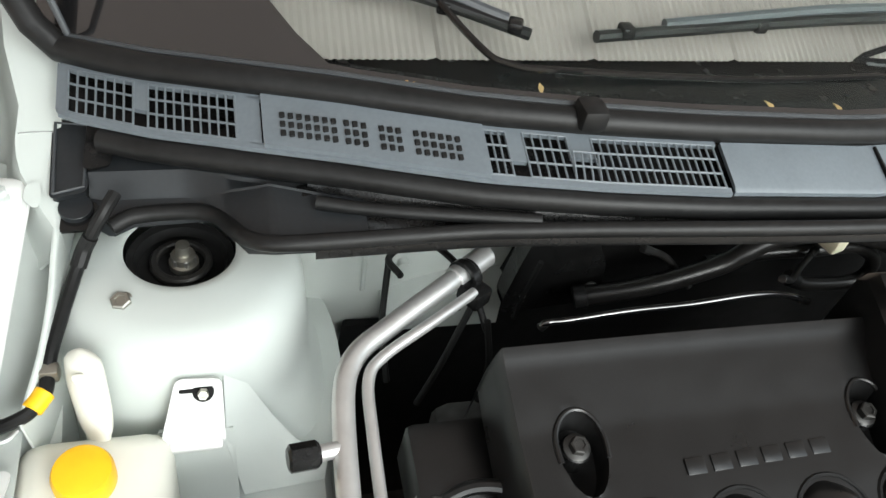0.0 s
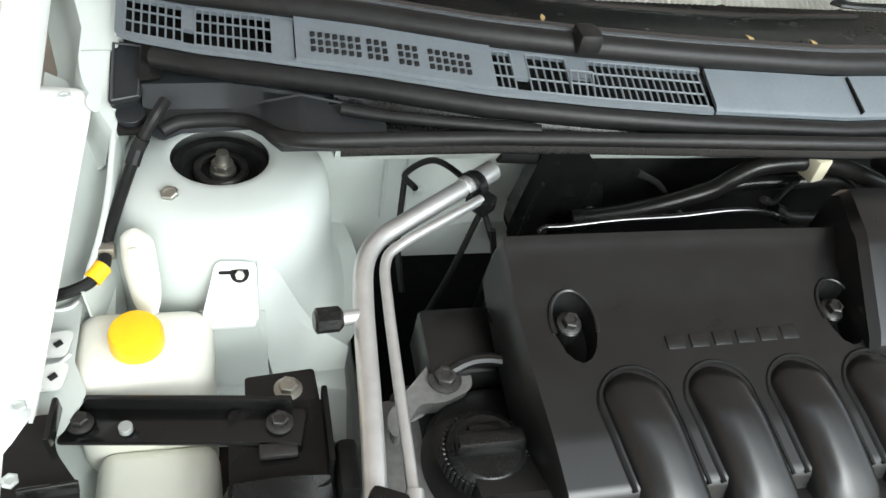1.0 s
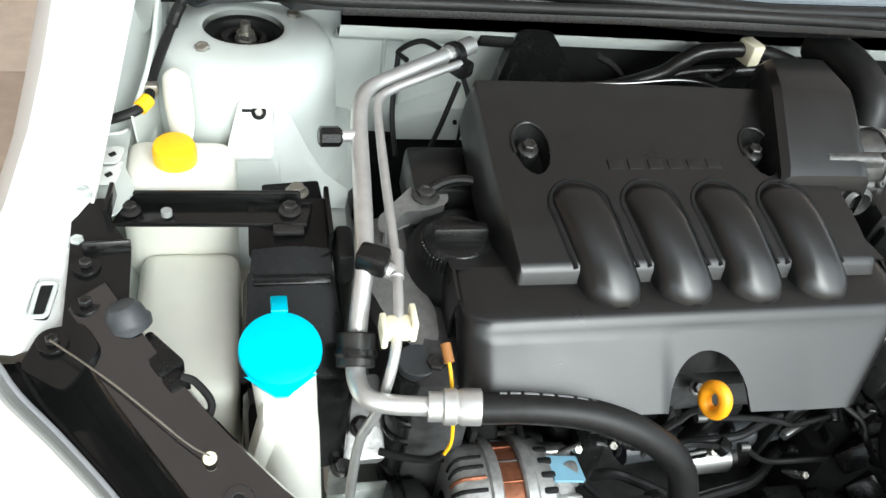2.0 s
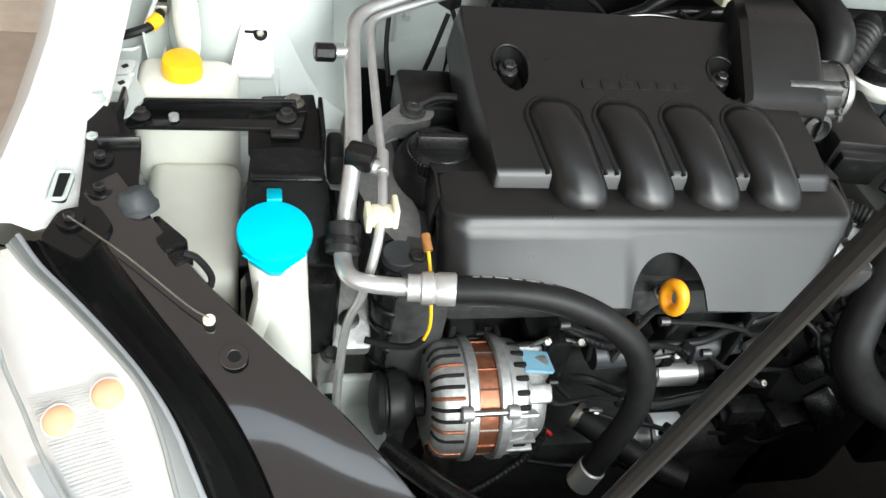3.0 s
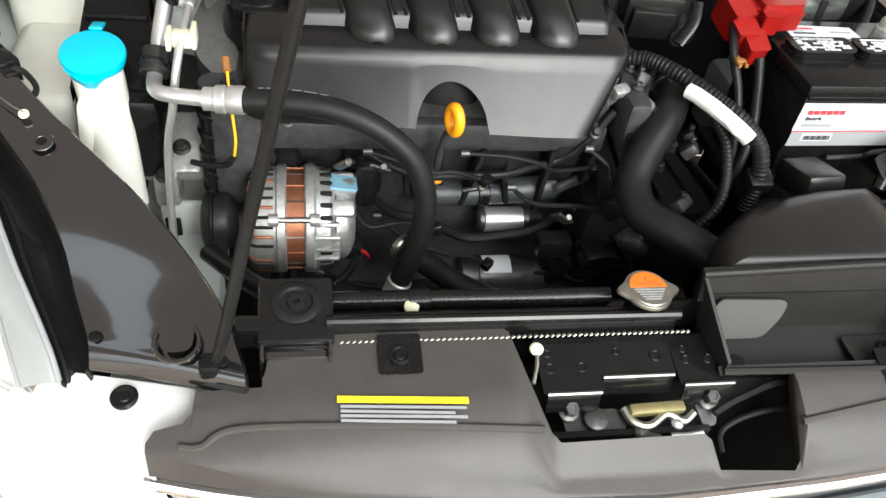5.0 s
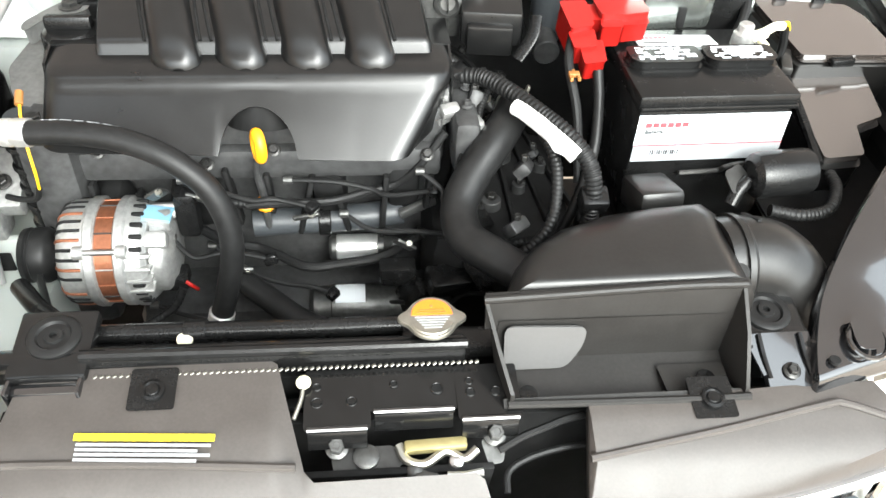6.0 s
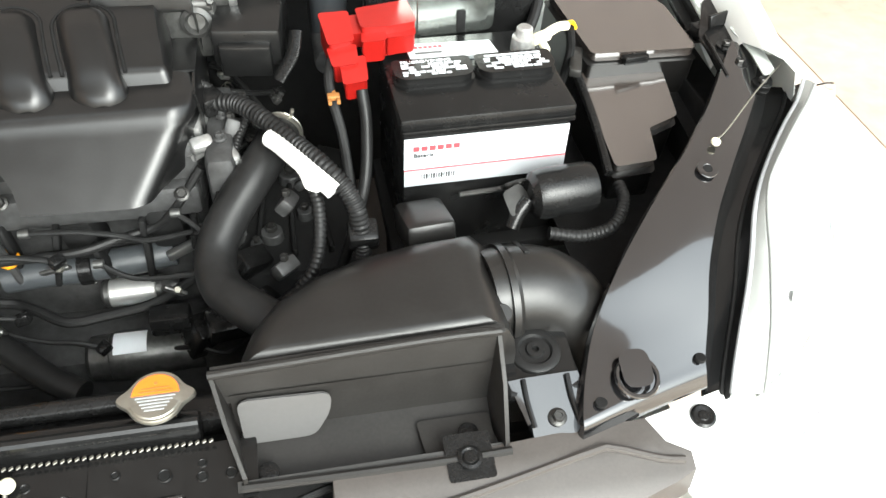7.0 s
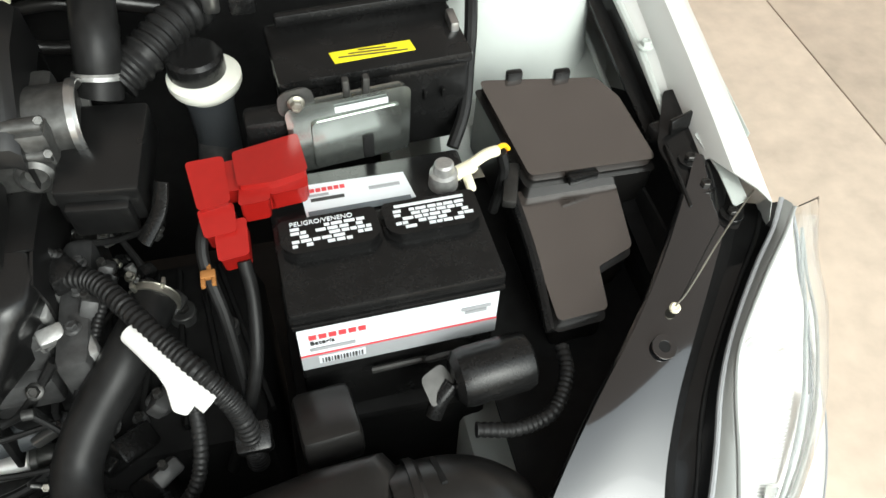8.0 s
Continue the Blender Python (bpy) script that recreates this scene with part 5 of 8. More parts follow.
def deck_edge(y, k):
    return interp([(r[0], r[k]) for r in LX], y)


rows = []
for i in range(45):
    y = 0.366 - (0.366 - 0.150) * i / 44
    x0, x1 = deck_edge(y, 1), deck_edge(y, 2)
    z = deck_z(y)
    row = [(x0 - 0.010, y, z - 0.055), (x0 - 0.006, y, z - 0.020), (x0 - 0.002, y, z - 0.004)]
    row += [(x0 + (x1 - x0) * j / 72, y, z + 0.0015 * math.sin(math.pi * j / 72)) for j in range(73)]
    row += [(x1 + 0.003, y, z - 0.004), (x1 + 0.008, y, z - 0.020), (x1 + 0.012, y, z - 0.045)]
    rows.append(row)
x0, x1 = deck_edge(0.15, 1), deck_edge(0.15, 2)
rows.append([(p[0], 0.146, p[2] - 0.006 if 2 < k < 76 else p[2] - 0.004) for k, p in enumerate(rows[-1])])
rows.append([(p[0], 0.140, p[2] - 0.016) for p in rows[-1]])
rows.insert(0, [(p[0] + (0.004 if p[0] < -0.2 else -0.004), 0.376, p[2] - 0.02) for p in rows[0]])
rows.insert(0, [(p[0], 0.380, p[2] - 0.05) for p in rows[0]])
WELLS = ((-0.355, 0.298), (-0.084, 0.297))


def well_rim(x, y, a, k=1.0):
    """Drop-shaped outline of a bolt well."""
    return (x + 0.004 + 0.020 * k * math.cos(a), y - 0.008 + (0.025 if math.sin(a) > 0 else 0.040) * k * math.sin(a))


def in_well(p):
    for x, y in WELLS:
        u, v = (p.x - x - 0.004) / 0.020, (p.y - y + 0.008)
        if u * u + (v / (0.025 if v > 0 else 0.040)) ** 2 < 1.0:
            return x, y
    return None


deck = sheet(rows)
bmesh.ops.delete(deck, geom=[f for f in deck.faces if in_well(f.calc_center_median())], context="FACES")
for e in [e for e in deck.edges if len(e.link_faces) == 1]:
    for v in e.verts:
        for x, y in WELLS:
            if abs(v.co.x - x) < 0.04 and abs(v.co.y - y + 0.008) < 0.055:
                a = math.atan2((v.co.y - y + 0.008) / (0.025 if v.co.y > y - 0.008 else 0.040), (v.co.x - x - 0.004) / 0.020)
                v.co.x, v.co.y = well_rim(x, y, a)
part("upper_deck", deck, "cover", ec)
# lower deck and front apron, with the dipstick cut-out
cols = 110
apr = []


def face_back(x, z, zt):
    """The apron turns back round a corner that leans inwards towards its foot."""
    xe = 0.042 - 0.052 * (zt - 0.010 - z) / 0.072
    w = (x - xe + 0.030) / 0.030
    if w <= 0:
        return 0.0
    return 0.024 * (1 - math.sqrt(max(0.0, 1 - min(w, 1.0) ** 2))) + max(0.0, x - xe) * 1.5


for i in range(cols + 1):
    x = -0.452 + 0.494 * i / cols
    u = min(1.0, min(x + 0.452, 0.042 - x) / 0.03)
    cr = 1 - math.sqrt(max(0.0, 1 - (1 - u) ** 2))
    y0, zb = 0.100 + 0.03 * cr, interp([(-0.452, 0.902), (-0.25, 0.893), (-0.24, 0.89), (-0.08, 0.882), (0.042, 0.880)], x)
    d = abs(x + 0.198)
    notch = math.sqrt(max(0.0, 1 - (d / 0.046) ** 2)) if d < 0.046 else 0.0
    zl, zb = zb, zb + notch * 0.046
    zt = 0.963 + 0.004 * (x + 0.45)
    apr.append([(x, 0.165, 0.972 - 0.01 * cr), (x, 0.125 + 0.01 * cr, zt + 0.004 - 0.006 * cr), (x, y0 + 0.006, zt + 0.001 - 0.006 * cr), (x, y0, zt - 0.003 - 0.006 * cr), (x, y0 - 0.004, zt - 0.010 - 0.006 * cr)]
               + [(x, y0 - 0.006 - 0.058 * (zt - 0.014 - z) / (zt - 0.014 - zl) + (face_back(x, z, zt) if x > -0.1 else 0.0) * min(1.0, 6 * (zt - 0.014 - z) / 0.08), z) for z in ((zt - 0.014) + (zb - zt + 0.014) * k / 18 for k in range(1, 19))])
part("front_apron", sheet(apr, 0.003, down=(0, 0.7, -0.7)), "cover", ec)
side_l = [[(-0.452, y, z), (-0.455, y, z - 0.03), (-0.452, y, z - 0.075)] for y, z in ((0.13, 0.965), (0.165, 0.972), (0.20, 0.965))]
part("left_skirt", sheet(side_l, 0.003, down=(1, 0, 0)), "cover", ec)
side_r = [[(0.042, y, z), (0.046, y, z - 0.03), (0.044, y, z - 0.08)] for y, z in ((0.13, 0.962), (0.165, 0.97), (0.22, 0.965), (0.28, 0.96))]
part("right_skirt", sheet(side_r, 0.003, down=(-1, 0, 0)), "cover", ec)
part("right_deck", sheet([[(x, 0.165, 0.972), (x, 0.22, 0.968), (x, 0.29, 0.965)] for x in (0.010, 0.03, 0.043)], 0.003), "cover", ec)
part("left_deck", sheet([[(x, 0.165, 0.972), (x, 0.20, 0.966)] for x in (-0.453, -0.43, -0.395)], 0.003), "cover", ec)
# dull black throat carries the shade inside the cut-out
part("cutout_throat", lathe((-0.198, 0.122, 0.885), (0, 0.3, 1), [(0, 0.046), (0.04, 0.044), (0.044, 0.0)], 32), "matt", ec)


def runner(xt, xb):
    """A raised rounded intake runner that sweeps down to the lower deck."""
    path = []
    for k in range(29):
        t = k / 28
        y = 0.240 - 0.130 * t
        x = xt + (xb - xt) * (t ** 1.25)
        z = deck_z(max(y, 0.15)) if y > 0.15 else interp([(0.09, 0.960), (0.112, 0.970), (0.15, 0.986)], y)
        rise = 0.011 * math.sin(min(1, t / 0.2) * math.pi / 2) + 0.010 * math.sin(math.pi * t)
        if t > 0.75:
            rise *= math.sqrt(max(0.0, 1 - ((t - 0.75) / 0.25) ** 2))
        w = 0.0325 * math.sqrt(max(0.05, 1 - (1 - min(1, t / 0.2)) ** 2)) if t < 0.2 else 0.0325 - 0.002 * t
        if t > 0.84:
            w *= math.sqrt(max(0.12, 1 - ((t - 0.84) / 0.165) ** 2))
        path.append((x, y, z, rise, w))
    rows = []
    for x, y, z, rise, w in path:
        row = []
        for j in range(13):
            a = -1 + 2 * j / 12
            prof_ = max(0.0, 1 - abs(a) ** 3.0) ** 0.6
            row.append((x + a * w, y, z - 0.010 + (rise + 0.010) * prof_))
        rows.append(row)
    rn = part("runner", sheet(rows, 0.002), "cover", ec)
    x6, y6, w6 = path[6][0], path[6][1], path[6][4]
    rim = [(x - w * 1.06, y, z + 0.0006) for x, y, z, r, w in path[6:21]]
    rim_r = [(x + w * 1.06, y, z + 0.0006) for x, y, z, r, w in path[6:21]]
    top_arc = [(x6 - math.cos(a) * w6 * 1.06, y6 + math.sin(a) * 0.031, deck_z(y6 + math.sin(a) * 0.031) + 0.0006) for a in (math.pi * i / 14 for i in range(1, 14))]
    # dark tube laid round the runner as the shade of its groove
    part("runner_groove_shade", tube(rim[::-1] + top_arc + rim_r, 0.0024, 6, 1, False), "matt", rn)
    return rn


for xt, xb in ((-0.317, -0.290), (-0.238, -0.211), (-0.157, -0.132), (-0.078, -0.054)):
    runner(xt, xb)
# fixing bolts in drop-shaped wells, lined dull black for the shade inside
for x, y in WELLS:
    cup = []
    for dz, k in ((0.001, 1.0), (-0.004, 0.96), (-0.022, 0.86), (-0.024, 0.02)):
        row = []
        for i in range(37):
            px_, py_ = well_rim(x, y, 2 * math.pi * i / 36, k)
            row.append((px_, py_, deck_z(well_rim(x, y, 2 * math.pi * i / 36)[1]) + dz))
        cup.append(row)
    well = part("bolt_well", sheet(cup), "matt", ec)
    arc = [well_rim(x, y, math.pi * (-0.1 + 1.2 * i / 20), 1.03) for i in range(21)]
    part("well_rim", tube([(a, b, deck_z(b) + 0.001) for a, b in arc], 0.0022, 8, 1, False), "cover", well)
    part("boss", cyl((x + 0.003, y - 0.004, deck_z(y) - 0.03), (x + 0.003, y - 0.006, deck_z(y) - 0.010), 0.0125), "plastic", well)
    bolt(well, (x + 0.003, y - 0.006, deck_z(y) - 0.010), 0.0078, axis=(0, -0.25, 1), mat="bolt", h=0.008)
# raised maker's badge as plain bars
for i in range(6):
    x = -0.262 + i * 0.0235
    part("badge_bar", box((x, 0.262 + 0.0006 * i, deck_z(0.262) + 0.0022), (0.017, 0.013, 0.0016), 0.0006, turn(17)), "cover", ec)
# raised chamber at the rear corner
CHAMBER = ((0.405, 1.030, 0.0), (0.402, 1.078, 0.0), (0.392, 1.088, 0.0), (0.330, 1.086, 0.0), (0.318, 1.080, -0.002), (0.250, 1.036, -0.008), (0.240, 1.028, -0.010), (0.236, 1.012, -0.010))
ch_rows = []
for y, z, d_ in CHAMBER:
    xa, xb = -0.056 + d_ + (0.020 if y > 0.33 else 0.0), 0.042 + d_ * 0.2
    ch_rows.append([(xa - 0.008, y, z - 0.06), (xa - 0.004, y, z - 0.008), (xa + 0.004, y, z)] + [(xa + (xb - xa) * k / 6, y, z + 0.001) for k in range(1, 6)] + [(xb - 0.004, y, z), (xb + 0.004, y, z - 0.008), (xb + 0.008, y, z - 0.06)])
part("rear_chamber", sheet(ch_rows, 0.003), "cover", ec)

dip = thing("dipstick", (-0.197, 0.06, 0.85), "yellow plastic oil dipstick loop handle", "dipstick")
part("handle", tube([(-0.197 - 0.0042 * math.cos(a), 0.041 + 0.0110 * math.cos(a), 0.903 + 0.0165 * math.sin(a)) for a in (2 * math.pi * i / 24 for i in range(25))], 0.0070, 12, 1, False), "warm_yellow", dip)
part("stem", tube([(-0.203, 0.044, 0.885), (-0.205, 0.052, 0.868), (-0.206, 0.060, 0.84)], 0.004, 8, 4), "iron", dip)
part("guide_tube", tube([(-0.206, 0.060, 0.845), (-0.204, 0.075, 0.80), (-0.203, 0.085, 0.74)], 0.005, 8, 4), "iron", dip)
solid("yellow_plug", lathe((-0.203, 0.083, 0.780), (0, -0.5, 0.85), [(0, 0), (0, 0.011), (0.004, 0.0135), (0.009, 0.0125), (0.012, 0.008), (0.010, 0.004), (0.010, 0)], 10), "warm_yellow", "small yellow plastic plug on the engine", "plug")

# ---- alternator and starter ----
alt = thing("alternator", (-0.395, 0.038, 0.68), "cast aluminium alternator with copper windings", "alternator")
AX, AY, AZ = (1, 0, 0), 0.036, 0.745


def slot_ring(name, x0, w, r, count, depth, skip=()):
    """Dark bars round a shell for the shade in its cooling slots, each bending over its shoulder."""
    for i in range(count):
        if i in skip:
            continue
        a = 2 * math.pi * i / count
        turn_ = Euler((a - math.pi / 2, 0, 0)).to_matrix().to_4x4()
        c = Vector((x0 + w / 2, AY + math.cos(a) * r, AZ + math.sin(a) * r))
        part(name, box(c, (w, depth, 0.006), 0.0022, turn_), "matt", alt)


part("end_shell", lathe((-0.449, AY, AZ), AX, [(0, 0.018), (0.0, 0.046), (0.002, 0.0535), (0.006, 0.0590), (0.012, 0.0618), (0.034, 0.0626), (0.036, 0.0655), (0.045, 0.0655), (0.047, 0.063), (0.047, 0.03)], 56), "cast", alt)
# bars over the shell paint the shade of its slots, every third copper
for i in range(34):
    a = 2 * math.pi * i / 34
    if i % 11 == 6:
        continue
    part("cooling_slot_fill", tube([(x, AY + r * math.cos(a), AZ + r * math.sin(a)) for x, r in ((-0.4485, 0.047), (-0.446, 0.0545), (-0.441, 0.0598), (-0.433, 0.0616), (-0.4175, 0.0620))], 0.0021, 8, 3), "matt" if i % 3 else "copper", alt)
part("winding", cyl((-0.404, AY, AZ), (-0.378, AY, AZ), 0.0600, seg=40), "copper", alt, "copper coloured stator windings")
for i in range(18):
    a = 2 * math.pi * i / 18
    part("lamination", box((-0.393, AY + 0.0603 * math.cos(a), AZ + 0.0603 * math.sin(a)), (0.025, 0.0016, 0.0022), 0.0004, Euler((a - math.pi / 2, 0, 0)).to_matrix().to_4x4(), seg=1), "cast" if i % 8 == 0 else "copper" if i % 2 else "iron", alt)
part("rear_shell", lathe((-0.381, AY, AZ), AX, [(0, 0.03), (0, 0.063), (0.002, 0.0655), (0.011, 0.0655), (0.014, 0.0625), (0.030, 0.060), (0.036, 0.054), (0.038, 0.03)], 56), "cast", alt)
slot_ring("vent_slot_shade", -0.363, 0.015, 0.0600, 26, 0.0062, (3, 4, 11, 12, 18, 24))
part("rear_housing", lathe((-0.345, AY, AZ), AX, [(0, 0.030), (0.002, 0.050), (0.014, 0.049), (0.020, 0.044), (0.026, 0.030), (0.026, 0)], 36), "cast", alt)
for a, w_, h_ in ((0.35, 0.034, 0.020), (0.95, 0.040, 0.024), (1.6, 0.038, 0.022), (2.2, 0.034, 0.020), (5.6, 0.030, 0.018)):
    c = Vector((-0.338, AY + 0.046 * math.cos(a), AZ + 0.046 * math.sin(a)))
    part("rear_lug", box(c, (w_, h_, 0.020), 0.005, Euler((a - math.pi / 2, 0, 0)).to_matrix().to_4x4()), "cast", alt)
for a in (2.55, 2.8, 3.05, 3.3):
    c = Vector((-0.356, AY + 0.056 * math.cos(a), AZ + 0.056 * math.sin(a)))
    part("rear_fin", box(c, (0.034, 0.005, 0.016), 0.002, Euler((a - math.pi / 2, 0, 0)).to_matrix().to_4x4()), "cast", alt)
part("label", slab([(-0.350, 0.022, 0.806), (-0.318, 0.022, 0.801), (-0.318, 0.050, 0.797), (-0.350, 0.050, 0.802)], 0.004, 0.0006), "blue", alt, "pale blue label")
for a in (0.5, 2.45, 4.4):
    c = Vector((-0.393, AY + 0.066 * math.cos(a), AZ + 0.066 * math.sin(a)))
    part("clamp_bolt", cyl(c - Vector((0.026, 0, 0)), c + Vector((0.026, 0, 0)), 0.0035, seg=12), "steel", alt)
    for q in (-0.024, 0.024):
        part("clamp_lug", cyl(c + Vector((q - 0.006, 0, 0)), c + Vector((q + 0.006, 0, 0)), 0.0075, seg=14), "cast", alt)
part("pulley", lathe((-0.505, AY, AZ - 0.004), AX, [(0, 0), (0, 0.022), (0.004, 0.032), (0.010, 0.033), (0.012, 0.030), (0.014, 0.030), (0.016, 0.033), (0.030, 0.033), (0.036, 0.030), (0.045, 0.016), (0.055, 0.016), (0.055, 0)], 36), "rubber", alt, "black grooved pulley")
part("terminal_plug", box((-0.322, 0.018, 0.715), (0.026, 0.03, 0.02), 0.004), "plastic", alt)
part("red_lead", tube([(-0.318, 0.01, 0.722), (-0.305, 0.004, 0.715), (-0.300, 0.012, 0.70)], 0.0025, 8), "red", alt)
alt.scale = (1.05, 1.09, 1.09)
alt.location.z -= 0.004
belt = solid("drive_belt", tube([(-0.485, 0.070, 0.742), (-0.487, 0.10, 0.80), (-0.488, 0.13, 0.86)], 0.011, 8, 4, flat=0.3), "rubber", "black ribbed drive belt beside the alternator", "belt")
part("lower_run", tube([(-0.485, 0.004, 0.742), (-0.487, 0.0, 0.66), (-0.49, 0.03, 0.5)], 0.011, 8, 4, flat=0.3), "rubber", belt)
part("tensioner", lathe((-0.502, 0.135, 0.82), AX, [(0, 0), (0, 0.03), (0.006, 0.034), (0.03, 0.034), (0.034, 0.02), (0.034, 0)], 32), "iron", belt)

st = thing("starter_motor", (-0.08, 0.06, 0.57), "dark grey starter motor with white label", "starter motor")
part("body", lathe((-0.155, 0.062, 0.602), AX, [(0, 0), (0, 0.024), (0.006, 0.031), (0.03, 0.031), (0.032, 0.033), (0.10, 0.033), (0.105, 0.030), (0.15, 0.028), (0.155, 0)], 32), "throttle", st)
part("label", sheet([[(x, 0.062 + 0.0338 * math.cos(a), 0.602 + 0.0338 * math.sin(a)) for a in (1.15 + 1.05 * i / 8 for i in range(9))] for x in (-0.118, -0.075)], 0.0004), "paper", st, "white paper label")
part("solenoid", lathe((-0.125, 0.112, 0.674), AX, [(0, 0), (0, 0.015), (0.004, 0.0185), (0.078, 0.0185), (0.082, 0.015), (0.10, 0.013), (0.10, 0)], 28), "throttle", st)
part("solenoid_sleeve", cyl((-0.115, 0.111, 0.675), (-0.055, 0.111, 0.675), 0.0192), "alu", st, "bright metal sleeve")
part("nose", box((0.025, 0.07, 0.60), (0.07, 0.07, 0.08), 0.015), "throttle", st)

rail = thing("coolant_pipe", (-0.12, 0.10, 0.72), "dark grey coolant pipes across the block", "pipe")
part("pipe", tube([(-0.225, 0.098, 0.735), (-0.18, 0.100, 0.737), (-0.135, 0.100, 0.737)], 0.019, 14, 3), "darkgrey", rail)
part("joint", cyl((-0.137, 0.100, 0.737), (-0.120, 0.101, 0.737), 0.022), "plastic", rail)
part("pipe", tube([(-0.12, 0.102, 0.737), (-0.07, 0.105, 0.738), (-0.02, 0.110, 0.742)], 0.019, 14, 3), "darkgrey", rail)
part("bright_bracket", box((0.0, 0.093, 0.762), (0.055, 0.010, 0.014), 0.003, turn(0, -12, 20)), "steel", rail)
solid("engine_sensor", box((-0.30, 0.06, 0.79), (0.03, 0.03, 0.07), 0.008), "plastic", "black plastic sensor on the engine front", "sensor")

# wiring over the front of the block
for nm, pts, r, ribbed in (
    ("wiring_loom", [(-0.225, 0.058, 0.798), (-0.183, 0.059, 0.800), (-0.117, 0.062, 0.800), (-0.074, 0.078, 0.800), (-0.035, 0.088, 0.804), (-0.005, 0.085, 0.83), (0.035, 0.10, 0.88)], 0.0055, 0),
    ("wiring_loom", [(-0.29, 0.06, 0.76), (-0.26, 0.075, 0.72), (-0.225, 0.085, 0.702), (-0.191, 0.068, 0.700), (-0.153, 0.044, 0.700), (-0.108, 0.048, 0.700), (-0.053, 0.060, 0.700), (-0.009, 0.090, 0.702), (0.03, 0.115, 0.71)], 0.0070, 0),
    ("wiring_loom", [(-0.30, 0.07, 0.83), (-0.26, 0.055, 0.815), (-0.23, 0.06, 0.80), (-0.20, 0.07, 0.79)], 0.006, 0.006),
    ("wiring_loom", [(0.0, 0.09, 0.72), (0.05, 0.08, 0.71), (0.10, 0.06, 0.72), (0.15, 0.05, 0.73)], 0.007, 0.006),
    ("wiring_loom", [(-0.31, 0.00, 0.71), (-0.33, -0.01, 0.68), (-0.38, -0.03, 0.66), (-0.44, -0.05, 0.65)], 0.006, 0.006),
):
    solid(nm, tube(pts, r, 10, 10, ribs=ribbed), "rubber", "black sleeved wiring loom on the engine", "wiring loom", "engine wiring looms")
lower_hose = thing("radiator_hose", (-0.22, -0.10, 0.68), "short black radiator hose with clamp", "hose")
part("hose", tube([(-0.250, 0.046, 0.685), (-0.226, 0.025, 0.682), (-0.194, -0.004, 0.678), (-0.164, -0.028, 0.674), (-0.132, -0.048, 0.672)], 0.0165, 16, 5), "rubber", lower_hose)
part("clamp", ring((-0.250, 0.046, 0.685), 0.0160, 0.0190, 0.010, (0.022, -0.021, -0.003)), "zinc", lower_hose)
solid("cooling_pipe", tube([(-0.50, -0.02, 0.74), (-0.46, -0.07, 0.75), (-0.42, -0.105, 0.752), (-0.38, -0.135, 0.752), (-0.33, -0.15, 0.76)], 0.012, 12), "plastic", "black pipe beside the radiator", "pipe")

# small covered parts in the dark between engine and radiator
for i, (x, y, z, sx, sy, sz) in enumerate(((-0.03, 0.03, 0.70, 0.05, 0.03, 0.03), (0.04, 0.03, 0.68, 0.06, 0.04, 0.03), (0.00, 0.05, 0.64, 0.04, 0.04, 0.06), (0.07, 0.06, 0.75, 0.05, 0.03, 0.05), (0.09, 0.03, 0.70, 0.03, 0.05, 0.04))):
    solid("connector", box((x, y, z), (sx, sy, sz), 0.005, turn(10 * i, 8 * i, 15 * i)), "plastic", "black plastic wiring connector", "connector", "engine connectors")

rnd = random.Random(21)
for x0, y0, z0, x1, y1, z1 in ((-0.30, 0.06, 0.84, -0.14, 0.05, 0.80), (-0.32, 0.03, 0.77, -0.20, 0.04, 0.72), (-0.17, 0.07, 0.83, 0.02, 0.08, 0.80), (-0.28, 0.07, 0.72, -0.12, 0.03, 0.66), (-0.10, 0.06, 0.78, 0.08, 0.07, 0.74), (-0.05, 0.05, 0.62, 0.10, 0.02, 0.66), (-0.36, 0.02, 0.66, -0.18, 0.0, 0.64), (0.0, 0.07, 0.84, 0.06, 0.03, 0.78)):
    mids = [(x0 + (x1 - x0) * k + rnd.uniform(-0.012, 0.012), y0 + (y1 - y0) * k - 0.012 * math.sin(math.pi * k), z0 + (z1 - z0) * k + rnd.uniform(-0.016, 0.016)) for k in (0.25, 0.5, 0.75)]
    wl = thing("thin_cable", (x0, y0, z0), "thin black cable with a plug on the engine", "cable", "engine cables")
    part("cable", tube([(x0, y0, z0)] + mids + [(x1, y1, z1)], 0.0034, 8, 6), "rubber", wl)
    part("plug", box((x1, y1, z1), (0.018, 0.014, 0.014), 0.003, turn(rnd.uniform(-30, 30), rnd.uniform(-30, 30), rnd.uniform(0, 90))), "plastic", wl)
    part("collar", cyl((x0 - 0.006, y0, z0), (x0 + 0.006, y0, z0), 0.0055), "throttle", wl)
for x, y, z, sx, sz, a in ((-0.285, 0.055, 0.815, 0.03, 0.016, 20), (-0.15, 0.062, 0.775, 0.036, 0.012, -12), (-0.235, 0.04, 0.70, 0.02, 0.034, 8), (-0.02, 0.045, 0.735, 0.03, 0.018, 35), (0.055, 0.045, 0.80, 0.022, 0.026, -20), (-0.33, 0.045, 0.83, 0.024, 0.02, -35)):
    cb = thing("engine_bracket", (x, y, z), "small dull metal bracket with a bolt on the engine", "bracket", "engine brackets")
    part("plate", box((x, y, z), (sx, 0.005, sz), 0.0018, turn(35, a, 0)), "throttle", cb)
    bolt(cb, (x + sx * 0.2, y - 0.003, z + 0.003), 0.0048, axis=(0, -0.6, 0.8), mat="zinc", flange=False)

